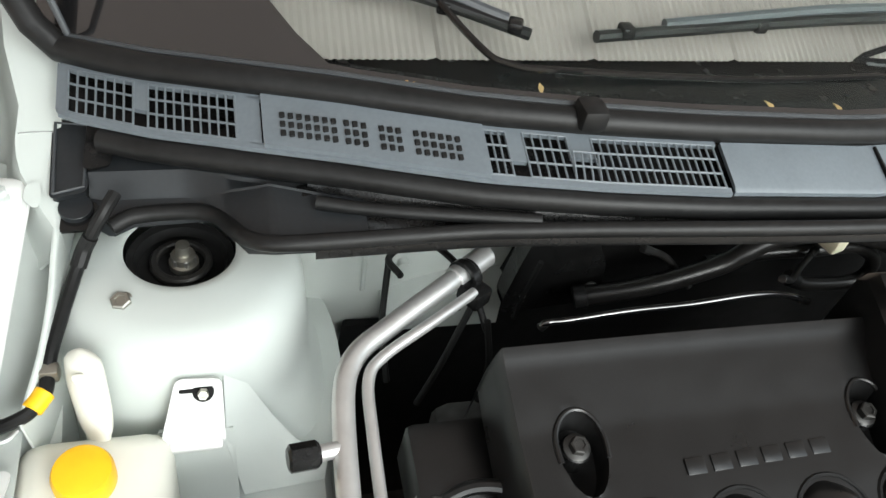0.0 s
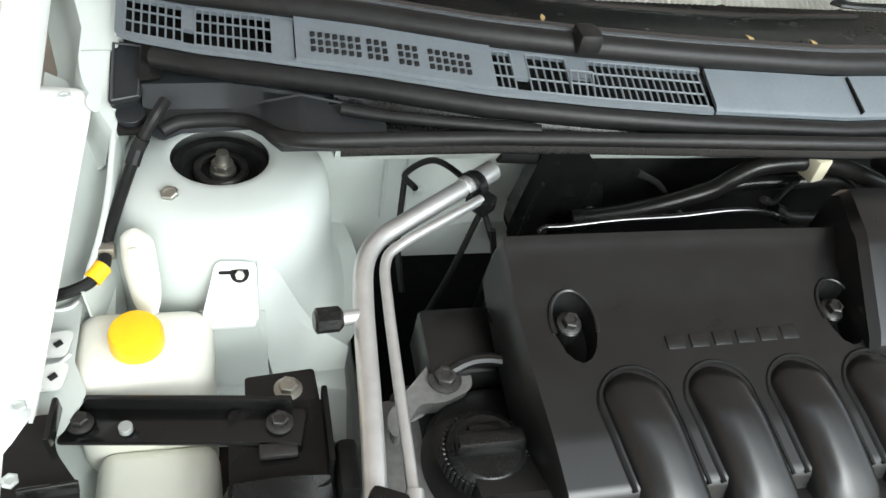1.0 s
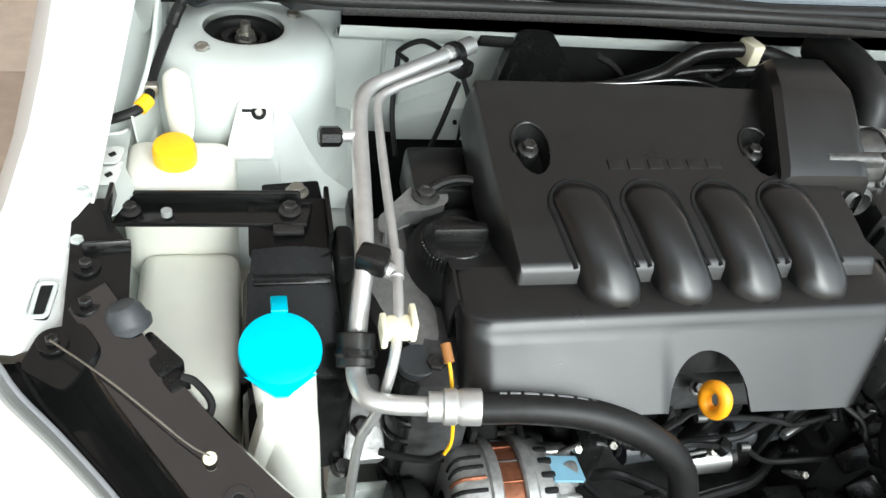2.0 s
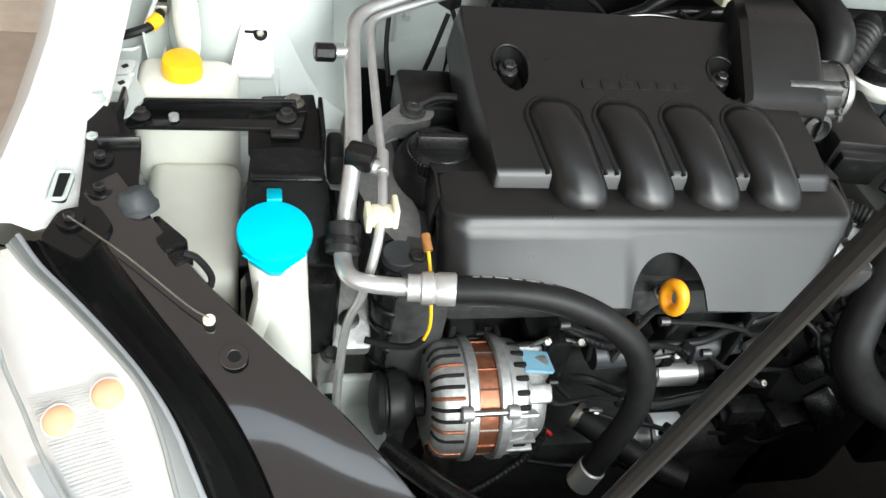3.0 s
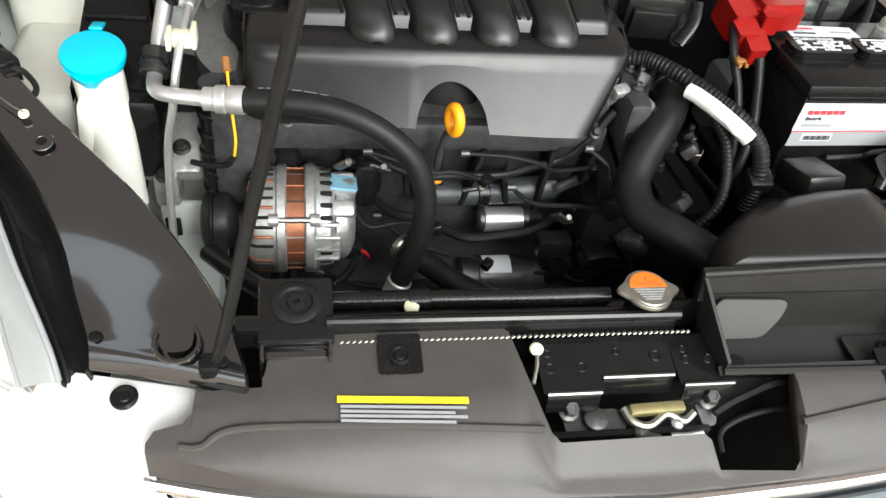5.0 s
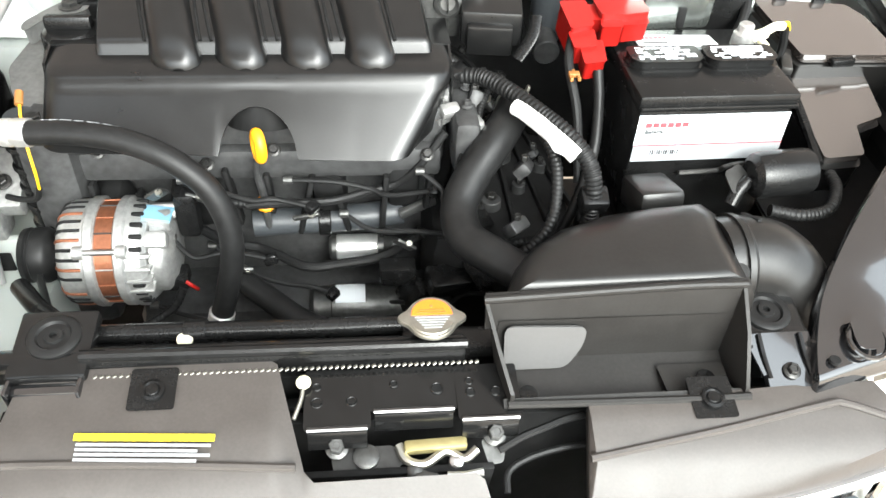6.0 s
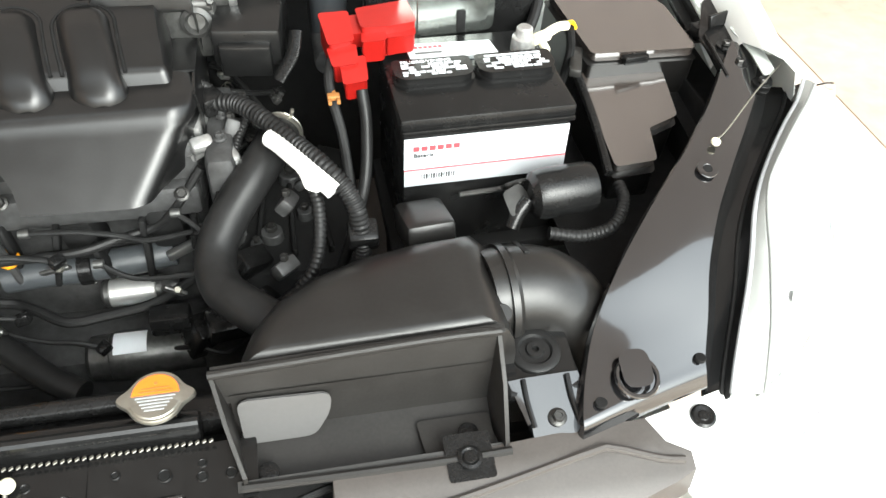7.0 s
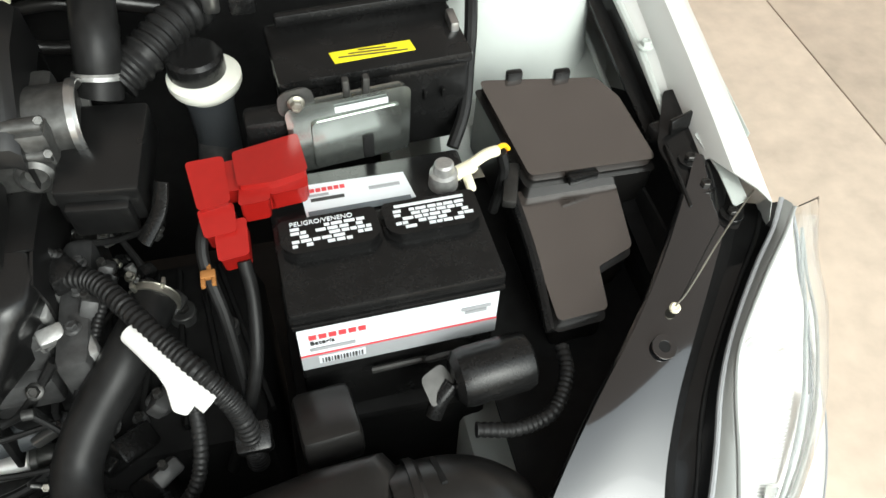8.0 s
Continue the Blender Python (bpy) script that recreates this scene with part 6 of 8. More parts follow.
# ---- air conditioning pipes ----
acp = thing("refrigerant_pipe", (-0.53, 0.15, 0.90), "thick bare aluminium refrigerant pipe with fittings", "pipe")
part("pipe", tube([(-0.385, 0.487, 1.030), (-0.43, 0.455, 1.030), (-0.48, 0.420, 1.028), (-0.508, 0.398, 1.027), (-0.522, 0.372, 1.024), (-0.528, 0.33, 1.018), (-0.533, 0.25, 1.008), (-0.537, 0.19, 1.000), (-0.540, 0.150, 0.990)], 0.0092, 16, 6), "alu", acp)
part("end_sleeve", cyl((-0.372, 0.496, 1.032), (-0.41, 0.469, 1.030), 0.0112), "alu", acp)
part("pipe", tube([(-0.540, 0.150, 0.990), (-0.546, 0.12, 0.962), (-0.549, 0.100, 0.940), (-0.551, 0.075, 0.928), (-0.545, 0.050, 0.930), (-0.525, 0.040, 0.931), (-0.49, 0.036, 0.930)], 0.0090, 16, 6), "alu", acp)
part("collar", cyl((-0.549, 0.108, 0.948), (-0.551, 0.083, 0.930), 0.0175), "bolt", acp)
part("collar_ring", ring((-0.550, 0.095, 0.939), 0.016, 0.020, 0.008, (-0.1, -0.8, -0.55)), "plastic", acp)
part("clamp_block", box((-0.533, 0.150, 1.000), (0.030, 0.022, 0.024), 0.005, turn(0, 0, -25)), "plastic", acp)
part("service_neck", cyl((-0.530, 0.318, 1.018), (-0.550, 0.315, 1.019), 0.0065), "alu", acp)
part("service_cap", lathe((-0.548, 0.315, 1.019), (-1, -0.1, 0.05), [(0, 0), (0, 0.008), (0.003, 0.011), (0.022, 0.011), (0.024, 0.008), (0.024, 0)], 8), "plastic", acp, "black hexagonal service cap")
part("crimp", lathe((-0.492, 0.036, 0.930), (0.99, -0.15, 0.08), [(0, 0.011), (0.0, 0.0135), (0.012, 0.0135), (0.014, 0.016), (0.024, 0.0165), (0.026, 0.0145), (0.030, 0.0165), (0.046, 0.0165), (0.048, 0.013)], 28), "alu", acp, "bright crimped hose fitting")
hose = thing("refrigerant_hose", (-0.25, -0.02, 0.70), "thick black rubber hose curving down from a crimped fitting", "hose")
HOSE = [(-0.449, 0.028, 0.934), (-0.40, 0.021, 0.938), (-0.345, 0.012, 0.934), (-0.295, 0.000, 0.917), (-0.255, -0.012, 0.885), (-0.236, -0.022, 0.842), (-0.234, -0.030, 0.795), (-0.245, -0.035, 0.745), (-0.258, -0.040, 0.70)]
part("hose", tube(HOSE, 0.0145, 18, 8), "rubber", hose)
part("end_fitting", cyl((-0.257, -0.040, 0.705), (-0.266, -0.042, 0.672), 0.0165), "alu", hose)
marks = bmesh.new()
line = spline(HOSE, 16)
for i in range(6, 62):
    if i % 9 in (3, 8):
        continue
    p, q = line[i], line[i + 1]
    c = (p + q) / 2 + Vector((0, 0.0062, 0.0130))
    d = (q - p).normalized()
    box(c, (0.0034, 0.0030, 0.0006), 0, d.to_track_quat("X", "Z").to_matrix().to_4x4() @ turn(-24), marks)
part("text_bar", marks, "greylabel", hose, "row of pale printed marks")
thin = thing("liquid_pipe", (-0.51, 0.2, 0.85), "thin bare aluminium pipe beside the thick one", "pipe")
part("pipe", tube([(-0.395, 0.452, 1.030), (-0.44, 0.422, 1.030), (-0.488, 0.392, 1.027), (-0.503, 0.372, 1.024), (-0.506, 0.33, 1.016), (-0.508, 0.26, 1.006), (-0.510, 0.18, 0.996), (-0.513, 0.12, 0.988), (-0.517, 0.085, 0.976), (-0.523, 0.062, 0.95), (-0.532, 0.055, 0.90), (-0.543, 0.06, 0.85), (-0.548, 0.05, 0.78), (-0.549, 0.03, 0.70)], 0.0050, 12, 6), "alu", thin)
part("joint", cyl((-0.5095, 0.165, 0.994), (-0.5125, 0.135, 0.990), 0.0072), "alu", thin)
part("link", cyl((-0.533, 0.150, 0.994), (-0.512, 0.142, 0.990), 0.008), "alu", thin)
clipm = box((-0.516, 0.088, 0.976), (0.022, 0.018, 0.018), 0.003)
box((-0.503, 0.092, 0.978), (0.006, 0.026, 0.024), 0.002, None, clipm)
box((-0.530, 0.084, 0.978), (0.006, 0.026, 0.020), 0.002, None, clipm)
part("clip", clipm, "ivory", thin, "ivory plastic pipe clip")
strapc = solid("pipe_strap", ring((-0.402, 0.470, 1.030), 0.012, 0.0165, 0.012, (0.8, 0.55, 0)), "plastic", "black strap clip holding the pipes at the bulkhead", "pipe clip")
part("strap_block", box((-0.392, 0.458, 1.022), (0.022, 0.026, 0.02), 0.004, turn(0, 0, 35)), "plastic", strapc)
for pts in ([(-0.45, 0.50, 1.005), (-0.455, 0.53, 1.00), (-0.42, 0.54, 1.01), (-0.385, 0.50, 1.00), (-0.37, 0.45, 0.97)], [(-0.455, 0.53, 1.0), (-0.46, 0.50, 0.93), (-0.455, 0.47, 0.88)], [(-0.39, 0.46, 1.0), (-0.41, 0.45, 0.93), (-0.43, 0.44, 0.88)], [(-0.375, 0.45, 0.99), (-0.365, 0.44, 0.93), (-0.37, 0.43, 0.86)]):
    solid("thin_cable", tube(pts, 0.0035, 8), "rubber", "thin black cable behind the pipes", "cable", "bulkhead cables")

# ---- left bay: expansion tank, washer filler, brackets ----
tank = thing("expansion_tank", (-0.715, 0.25, 0.70), "milky plastic coolant tank with yellow cap", "coolant tank")
tk = bmesh.new()
box((-0.705, 0.205, 0.79), (0.105, 0.20, 0.17), 0.018, None, tk, 3)
box((-0.714, 0.347, 0.878), (0.118, 0.094, 0.170), 0.022, None, tk, 4)
part("tank", tk, "tank", tank)
part("cap", lathe((-0.717, 0.347, 0.961), (0, -0.1, 1), [(0, 0), (0, 0.0215), (0.004, 0.0225), (0.018, 0.0225), (0.023, 0.0205), (0.0245, 0.016), (0.0245, 0)], 40), "yellow", tank, "round yellow screw cap")
part("handle", tube([(-0.711, 0.384, 0.936), (-0.712, 0.392, 0.958), (-0.713, 0.400, 0.980), (-0.715, 0.408, 1.000), (-0.716, 0.415, 1.016), (-0.717, 0.421, 1.030)], lambda k: 0.0125 if k < 0.22 else 0.0125 + 0.007 * math.sqrt(max(0.0, 1 - ((k - 0.62) / 0.40) ** 2)) - 0.012 * max(0.0, (k - 0.85) / 0.15) ** 2, 18, 5, flat=0.55), "tank", tank)
part("handle_dent", box((-0.718, 0.404, 1.014), (0.010, 0.006, 0.022), 0.003, turn(25)), "tank", tank)

stay = thing("support_bar", (-0.67, 0.27, 0.95), "black painted steel support bar with bolts", "support bar")
d = Vector((-0.603, 0.243, 0.985)) - Vector((-0.759, 0.278, 0.957))
mid = (Vector((-0.603, 0.243, 0.978)) + Vector((-0.759, 0.278, 0.951))) / 2
rot = d.to_track_quat("X", "Z").to_matrix().to_4x4()
part("bar", box(mid + Vector((0.004, 0, -0.004)), (0.195, 0.034, 0.006), 0.002, rot), "satin", stay)
part("bar_lip", box(mid + Vector((0.004, 0.017, 0.002)), (0.178, 0.005, 0.020), 0.0015, rot), "satin", stay)
# pale disc stands in for a hole onto the bright tank below
part("bar_hole_disc", cyl(mid + Vector((-0.040, 0.002, -0.006)), mid + Vector((-0.040, 0.002, 0.0002)), 0.0055), "rim", stay)
bolt(stay, (-0.757, 0.277, 0.952), 0.0072, mat="bolt")
bolt(stay, (-0.603, 0.243, 0.980), 0.0075, mat="bolt")
part("end_plate", slab(rounded([(-0.628, 0.298, 0.968), (-0.572, 0.300, 0.972), (-0.570, 0.262, 0.976), (-0.628, 0.262, 0.972)], 0.003), 0.005, 0.001), "satin", stay)
bolt(stay, (-0.594, 0.280, 0.973), 0.0082, mat="zinc")
mount = thing("engine_mount", (-0.60, 0.18, 0.80), "black painted steel engine mount", "engine mount")
part("post", slab(rounded([(-0.640, 0.262, 0.972), (-0.567, 0.262, 0.978), (-0.567, 0.195, 0.966), (-0.640, 0.195, 0.962)], 0.006), 0.05, 0.003), "mount", mount)
part("hood", sheet([[(-0.640 - k * 0.014, 0.200 - k * 0.105, 0.966 - k * 0.07 - dz) if j == 0 else ((-0.640 + 0.073 * (j - 1) / 6) - k * 0.012 + k * 0.026 * (j - 1) / 6, 0.200 - k * 0.105, 0.968 - k * 0.066 + 0.004 * math.sin(math.pi * (j - 1) / 6)) if j < 8 else (-0.567 + k * 0.016, 0.200 - k * 0.105, 0.966 - k * 0.07 - dz) for j in range(9)] for k, dz in ((0, 0.04), (0.12, 0.045), (0.25, 0.05), (0.7, 0.07), (1.0, 0.09))], 0.004), "mount", mount)
part("hood_rib", box((-0.603, 0.172, 0.955), (0.074, 0.010, 0.006), 0.002, turn(34)), "mount", mount)
part("hood_slot", box((-0.605, 0.222, 0.9735), (0.030, 0.012, 0.006), 0.002, turn(5)), "bolt", mount)
part("side_plate", box((-0.566, 0.235, 0.965), (0.005, 0.07, 0.05), 0.0015), "mount", mount)
part("buffer", box((-0.552, 0.205, 0.955), (0.018, 0.048, 0.04), 0.006), "rubber", mount)
part("base", box((-0.60, 0.16, 0.84), (0.10, 0.18, 0.12), 0.015), "mount", mount)

hb = thing("headlight_bracket", (-0.78, 0.18, 0.92), "black painted headlight bracket bolted to the wing", "bracket")
LBK = ((-0.806, 0.272, 0.968), (-0.774, 0.276, 0.969), (-0.770, 0.244, 0.965), (-0.750, 0.214, 0.960), (-0.748, 0.150, 0.950), (-0.766, 0.118, 0.946), (-0.798, 0.122, 0.946), (-0.801, 0.200, 0.958))
part("plate", slab(rounded(LBK, 0.008), 0.005, 0.001), "satin", hb)
part("lip", box((-0.770, 0.212, 0.964), (0.042, 0.004, 0.012), 0.0015, turn(-15, 0, 4)), "satin", hb)
part("web", box((-0.7715, 0.262, 0.976), (0.005, 0.036, 0.020), 0.002, turn(8, 0, -6)), "satin", hb)
part("foot", slab(rounded([(-0.826, 0.090, 0.944), (-0.814, 0.124, 0.949), (-0.782, 0.130, 0.951), (-0.766, 0.104, 0.948), (-0.790, 0.066, 0.941)], 0.008), 0.006, 0.001), "satin", hb)
for p in ((-0.786, 0.192, 0.957), (-0.782, 0.150, 0.951), (-0.803, 0.110, 0.948)):
    part("washer", cyl(p, (p[0], p[1], p[2] + 0.003), 0.0125), "satin", hb)
    bolt(hb, (p[0], p[1], p[2] + 0.002), 0.0058, mat="bolt", flange=False, h=0.005)
socket = thing("lamp_socket", (-0.72, 0.09, 0.93), "black rubber capped lamp socket with wires", "lamp socket")
part("cap", lathe((-0.744, 0.132, 0.940), (-0.35, 0.35, 1), [(0, 0), (0, 0.019), (0.006, 0.020), (0.010, 0.0175), (0.018, 0.0165), (0.024, 0.012), (0.026, 0)], 30), "darkgrey", socket)
part("body", box((-0.722, 0.102, 0.932), (0.026, 0.048, 0.020), 0.004, turn(0, 0, 40)), "plastic", socket)
part("clip", box((-0.706, 0.076, 0.930), (0.020, 0.022, 0.016), 0.003, turn(0, 0, 40)), "plastic", socket)
part("wire", tube([(-0.70, 0.075, 0.94), (-0.688, 0.072, 0.935), (-0.675, 0.055, 0.925), (-0.685, 0.035, 0.918), (-0.705, 0.04, 0.915)], 0.0035, 8), "rubber", socket)
wash = thing("washer_filler", (-0.61, 0.06, 0.76), "milky washer filler neck with cyan flip cap", "washer filler")
cm = bmesh.new()
lathe((-0.617, 0.091, 0.950), (0.02, -0.22, 0.97), [(-0.014, 0), (-0.014, 0.030), (-0.010, 0.034), (0.0, 0.0365), (0.004, 0.0355), (0.0055, 0.030), (0.006, 0)], 40, cm)
part("cap", cm, "cyan", wash, "cyan plastic flip cap")
part("tab", box((-0.617, 0.134, 0.962), (0.015, 0.024, 0.004), 0.0015, turn(-13)), "cyan", wash)
part("pour_lip", slab([(-0.642, 0.066, 0.943), (-0.592, 0.066, 0.943), (-0.612, 0.052, 0.938), (-0.622, 0.052, 0.938)], 0.014, 0.002), "cyan", wash)
part("neck", tube([(-0.616, 0.088, 0.942), (-0.612, 0.080, 0.90), (-0.607, 0.065, 0.84), (-0.602, 0.05, 0.76)], lambda k: 0.029 - 0.003 * k, 24, 5), "tank", wash)
part("web", box((-0.632, 0.060, 0.865), (0.018, 0.030, 0.10), 0.006, turn(8, 8, 0)), "tank", wash)
# bonnet release cable with sleeve
rel = thing("wing_cable", (-0.74, 0.45, 0.97), "black cable with yellow tape beside the wing", "cable")
CB = [(-0.692, 0.537, 1.084), (-0.700, 0.523, 1.078), (-0.710, 0.517, 1.062), (-0.719, 0.512, 1.045), (-0.728, 0.492, 1.030), (-0.741, 0.441, 1.012), (-0.744, 0.422, 1.003), (-0.745, 0.407, 0.999), (-0.754, 0.394, 0.995), (-0.761, 0.389, 0.993), (-0.772, 0.386, 0.990), (-0.783, 0.386, 0.986), (-0.791, 0.389, 0.982)]
part("cable", tube(CB, 0.0055, 10), "rubber", rel)
part("sleeve", tube([(-0.713, 0.515, 1.057), (-0.719, 0.512, 1.046), (-0.724, 0.502, 1.036)], 0.0068, 10), "rubber", rel)
part("yellow_tape", cyl((-0.745, 0.407, 0.999), (-0.754, 0.394, 0.995), 0.0080), "yellow", rel, "wrap of yellow tape")
part("clip", box((-0.744, 0.422, 1.003), (0.017, 0.012, 0.014), 0.003), "zinc", rel)
lugs = thing("wing_lug", (-0.775, 0.34, 0.966), "white pressed lug strip with clips inside the wing", "lug strip")
part("strip", slab(rounded([(-0.792, 0.388, 0.966), (-0.771, 0.396, 0.966), (-0.766, 0.404, 0.966), (-0.766, 0.330, 0.966), (-0.753, 0.297, 0.964), (-0.770, 0.262, 0.960), (-0.795, 0.262, 0.960)], 0.005), 0.004, 0.0008), "inner", lugs)
for y in (0.312, 0.346):
    lg = part("clip", slab(rounded([(-0.792, y - 0.012, 0.969), (-0.772, y - 0.013, 0.9705), (-0.768, y + 0.010, 0.9715), (-0.774, y + 0.013, 0.971), (-0.792, y + 0.010, 0.970)], 0.004), 0.003, 0.0006), "white", lugs)
    part("hole", tube([(-0.781, y - 0.003, 0.970), (-0.776, y + 0.001, 0.9705)], 0.0028, 8, 1, False), "matt", lg)
for y in (0.326, 0.386):
    part("ridge", tube([(-0.792, y, 0.967), (-0.776, y + 0.001, 0.968), (-0.769, y + 0.010, 0.967)], 0.0018, 6), "white", lugs)

# left lower cluster behind the washer neck
low = thing("pump_bracket", (-0.55, 0.10, 0.72), "grey cast bracket with bolts below the pipes", "bracket")
part("plate", box((-0.548, 0.118, 0.80), (0.075, 0.09, 0.03), 0.006, turn(25)), "cast", low)
part("block", box((-0.555, 0.085, 0.765), (0.032, 0.04, 0.05), 0.006), "cast", low)
part("upright", box((-0.535, 0.075, 0.66), (0.065, 0.012, 0.16), 0.003), "inner", low)
part("slot", box((-0.553, 0.066, 0.68), (0.020, 0.004, 0.08), 0.002), "matt", low)
for p in ((-0.565, 0.125, 0.822), (-0.535, 0.10, 0.812), (-0.556, 0.07, 0.79)):
    bolt(low, p, 0.008, axis=(0, -0.4, 0.9), mat="bolt")
timing = thing("timing_cover", (-0.485, 0.12, 0.78), "dark ribbed timing cover column", "timing cover")
part("column", cyl((-0.487, 0.10, 0.72), (-0.487, 0.105, 0.90), 0.024), "plastic", timing)
part("column_cap", cyl((-0.487, 0.105, 0.895), (-0.487, 0.105, 0.91), 0.02), "darkgrey", timing)
for k in range(5):
    part("rib", ring((-0.487, 0.101, 0.75 + k * 0.03), 0.023, 0.026, 0.006), "plastic", timing)
ylead = thing("sensor_lead", (-0.47, 0.06, 0.85), "thin yellow sensor lead with brass end", "wire")
part("lead", tube([(-0.468, 0.075, 0.945), (-0.466, 0.060, 0.930), (-0.463, 0.045, 0.90), (-0.461, 0.038, 0.87), (-0.464, 0.040, 0.845)], 0.0018, 8), "yellow", ylead)
part("black_lead", tube([(-0.464, 0.040, 0.846), (-0.475, 0.048, 0.825), (-0.50, 0.06, 0.815), (-0.52, 0.07, 0.812)], 0.004, 8), "rubber", ylead)
part("brass_end", cyl((-0.470, 0.088, 0.952), (-0.468, 0.072, 0.944), 0.0048), "brown", ylead)

# behind the engine cover
for nm, pts, r, mt, lb_ in (
    ("vacuum_hose", [(-0.338, 0.420, 1.012), (-0.333, 0.420, 1.019), (-0.312, 0.420, 1.020), (-0.253, 0.420, 1.027), (-0.190, 0.420, 1.030), (-0.127, 0.420, 1.037), (-0.085, 0.420, 1.032), (-0.055, 0.420, 1.020)], 0.0034, "gloss", "thin shiny black pipe behind the engine cover"),
    ("vacuum_hose", [(-0.26, 0.50, 0.955), (-0.188, 0.49, 0.977), (-0.112, 0.49, 1.003), (-0.085, 0.49, 1.024), (-0.057, 0.49, 1.040), (0.005, 0.49, 1.045), (0.061, 0.49, 1.034), (0.119, 0.49, 1.013), (0.205, 0.49, 0.988)], 0.0105, "shell", "thick black hose across the bulkhead"),
    ("vacuum_hose", [(-0.110, 0.51, 0.985), (-0.047, 0.505, 1.002), (0.005, 0.50, 1.008), (0.065, 0.50, 1.010), (0.105, 0.50, 0.984), (0.098, 0.50, 0.952), (0.031, 0.50, 0.952), (0.0, 0.50, 0.965)], 0.008, "shell", "black looped hose at the bulkhead"),
    ("vacuum_hose", [(-0.20, 0.505, 1.02), (-0.165, 0.51, 1.000), (-0.14, 0.51, 0.975), (-0.125, 0.50, 0.96)], 0.004, "shell", "thin black hose at the bulkhead"),
    ("vacuum_hose", [(-0.08, 0.44, 1.034), (-0.055, 0.45, 1.020), (-0.03, 0.47, 1.016), (0.0, 0.49, 1.02)], 0.0035, "shell", "thin black hose at the bulkhead"),
):
    vh = thing(nm, pts[0], lb_, "hose", "bulkhead hoses")
    part("hose", tube(pts, r, 12), mt, vh)
    for p, q in ((pts[0], pts[1]), (pts[-1], pts[-2])):
        part("end_sleeve", cyl(p, Vector(p).lerp(Vector(q), min(0.8, 0.014 / (Vector(q) - Vector(p)).length)), r * 1.2, seg=14), "rubber", vh)
solid("hose_clip", box((0.005, 0.486, 1.045), (0.022, 0.030, 0.030), 0.004, turn(0, 0, 15)), "ivory", "ivory plastic hose clip at the bulkhead", "hose clip")
bell = thing("brake_servo_shield", (-0.31, 0.52, 0.95), "black triangular plastic shield at the bulkhead", "shield")
part("shield", slab(rounded([(-0.299, 0.53, 1.035), (-0.261, 0.53, 1.035), (-0.237, 0.53, 1.005), (-0.219, 0.53, 0.971), (-0.211, 0.53, 0.917), (-0.318, 0.53, 0.907), (-0.318, 0.53, 0.925), (-0.310, 0.53, 0.977)], 0.006), 0.03, 0.004, normal=(0, -1, 0)), "plastic", bell)
part("rib", tube([(-0.303, 0.512, 1.00), (-0.311, 0.512, 0.95), (-0.313, 0.512, 0.915)], 0.003, 8, 3), "plastic", bell)
bolt(bell, (-0.236, 0.514, 0.955), 0.006, axis=(0, -1, 0), mat="bolt")

# prop rod
prop = thing("prop_rod", (-0.475, -0.262, 0.80), "black coated bonnet prop rod rising from the beam", "prop rod")
part("rod", tube([(-0.478, -0.258, 0.812), (-0.462, -0.262, 0.85), (-0.430, -0.263, 1.00), (-0.387, -0.267, 1.20), (-0.34, -0.27, 1.42), (-0.22, -0.275, 1.98)], 0.0062, 10, 6), "rubber", prop)
part("pivot", box((-0.474, -0.262, 0.822), (0.02, 0.022, 0.02), 0.005), "plastic", prop)

# ---- right bay: battery and boxes ----
bat = thing("battery", (0.37, 0.138, 0.76), "black car battery with white label and vent caps", "battery")
case = bmesh.new()
box((0.370, 0.139, 0.853), (0.200, 0.168, 0.176), 0.006, None, case)
box((0.370, 0.1385, 0.950), (0.208, 0.176, 0.022), 0.005, None, case)
part("case", case, "plastic", bat)
part("case_lip", box((0.370, 0.049, 0.944), (0.204, 0.004, 0.006), 0.001), "plastic", bat)
lbl = part("front_label", slab([(0.271, 0.0525, 0.933), (0.469, 0.0525, 0.933), (0.469, 0.0525, 0.8885), (0.271, 0.0525, 0.8885)], 0.0012, normal=(0, -1, 0)), "paper", bat, "white paper label with red print")
part("grey_band", box((0.370, 0.0517, 0.877), (0.198, 0.0012, 0.023)), "greylabel", lbl)
part("red_line", box((0.370, 0.0514, 0.8895), (0.198, 0.0012, 0.0014)), "redprint", lbl)
for i in range(6):
    part("brand_bar", box((0.285 + i * 0.0095, 0.0515, 0.9195), (0.0072, 0.0012, 0.0062)), "redprint", lbl)
lettering("Batería", 0.0085, (0.2815, 0.0512, 0.9075), turn(90), "ink", lbl)
for x, w, z in ((0.303, 0.044, 0.899), (0.446, 0.030, 0.915), (0.446, 0.022, 0.909)):
    part("text_bar", box((x, 0.0515, z), (w, 0.0012, 0.0042)), "greylabel", lbl)
part("code_patch", box((0.311, 0.0506, 0.880), (0.046, 0.0012, 0.011)), "paper", lbl)
for i in range(14):
    part("code_bar", box((0.2915 + i * 0.003, 0.0498, 0.880), (0.0011 + 0.0006 * (i % 3), 0.0012, 0.0075)), "ink", lbl)
tl = part("top_label", slab([(0.300, 0.207, 0.9624), (0.408, 0.203, 0.9624), (0.413, 0.166, 0.9624), (0.302, 0.160, 0.9624)], 0.0012), "paper", bat, "white paper label on the battery top")
for i in range(6):
    part("brand_bar", box((0.312 + i * 0.0062, 0.197, 0.9628), (0.0048, 0.0045, 0.0008)), "redprint", tl)
part("text_bar", box((0.326, 0.184, 0.9628), (0.034, 0.004, 0.0008)), "ink", tl)
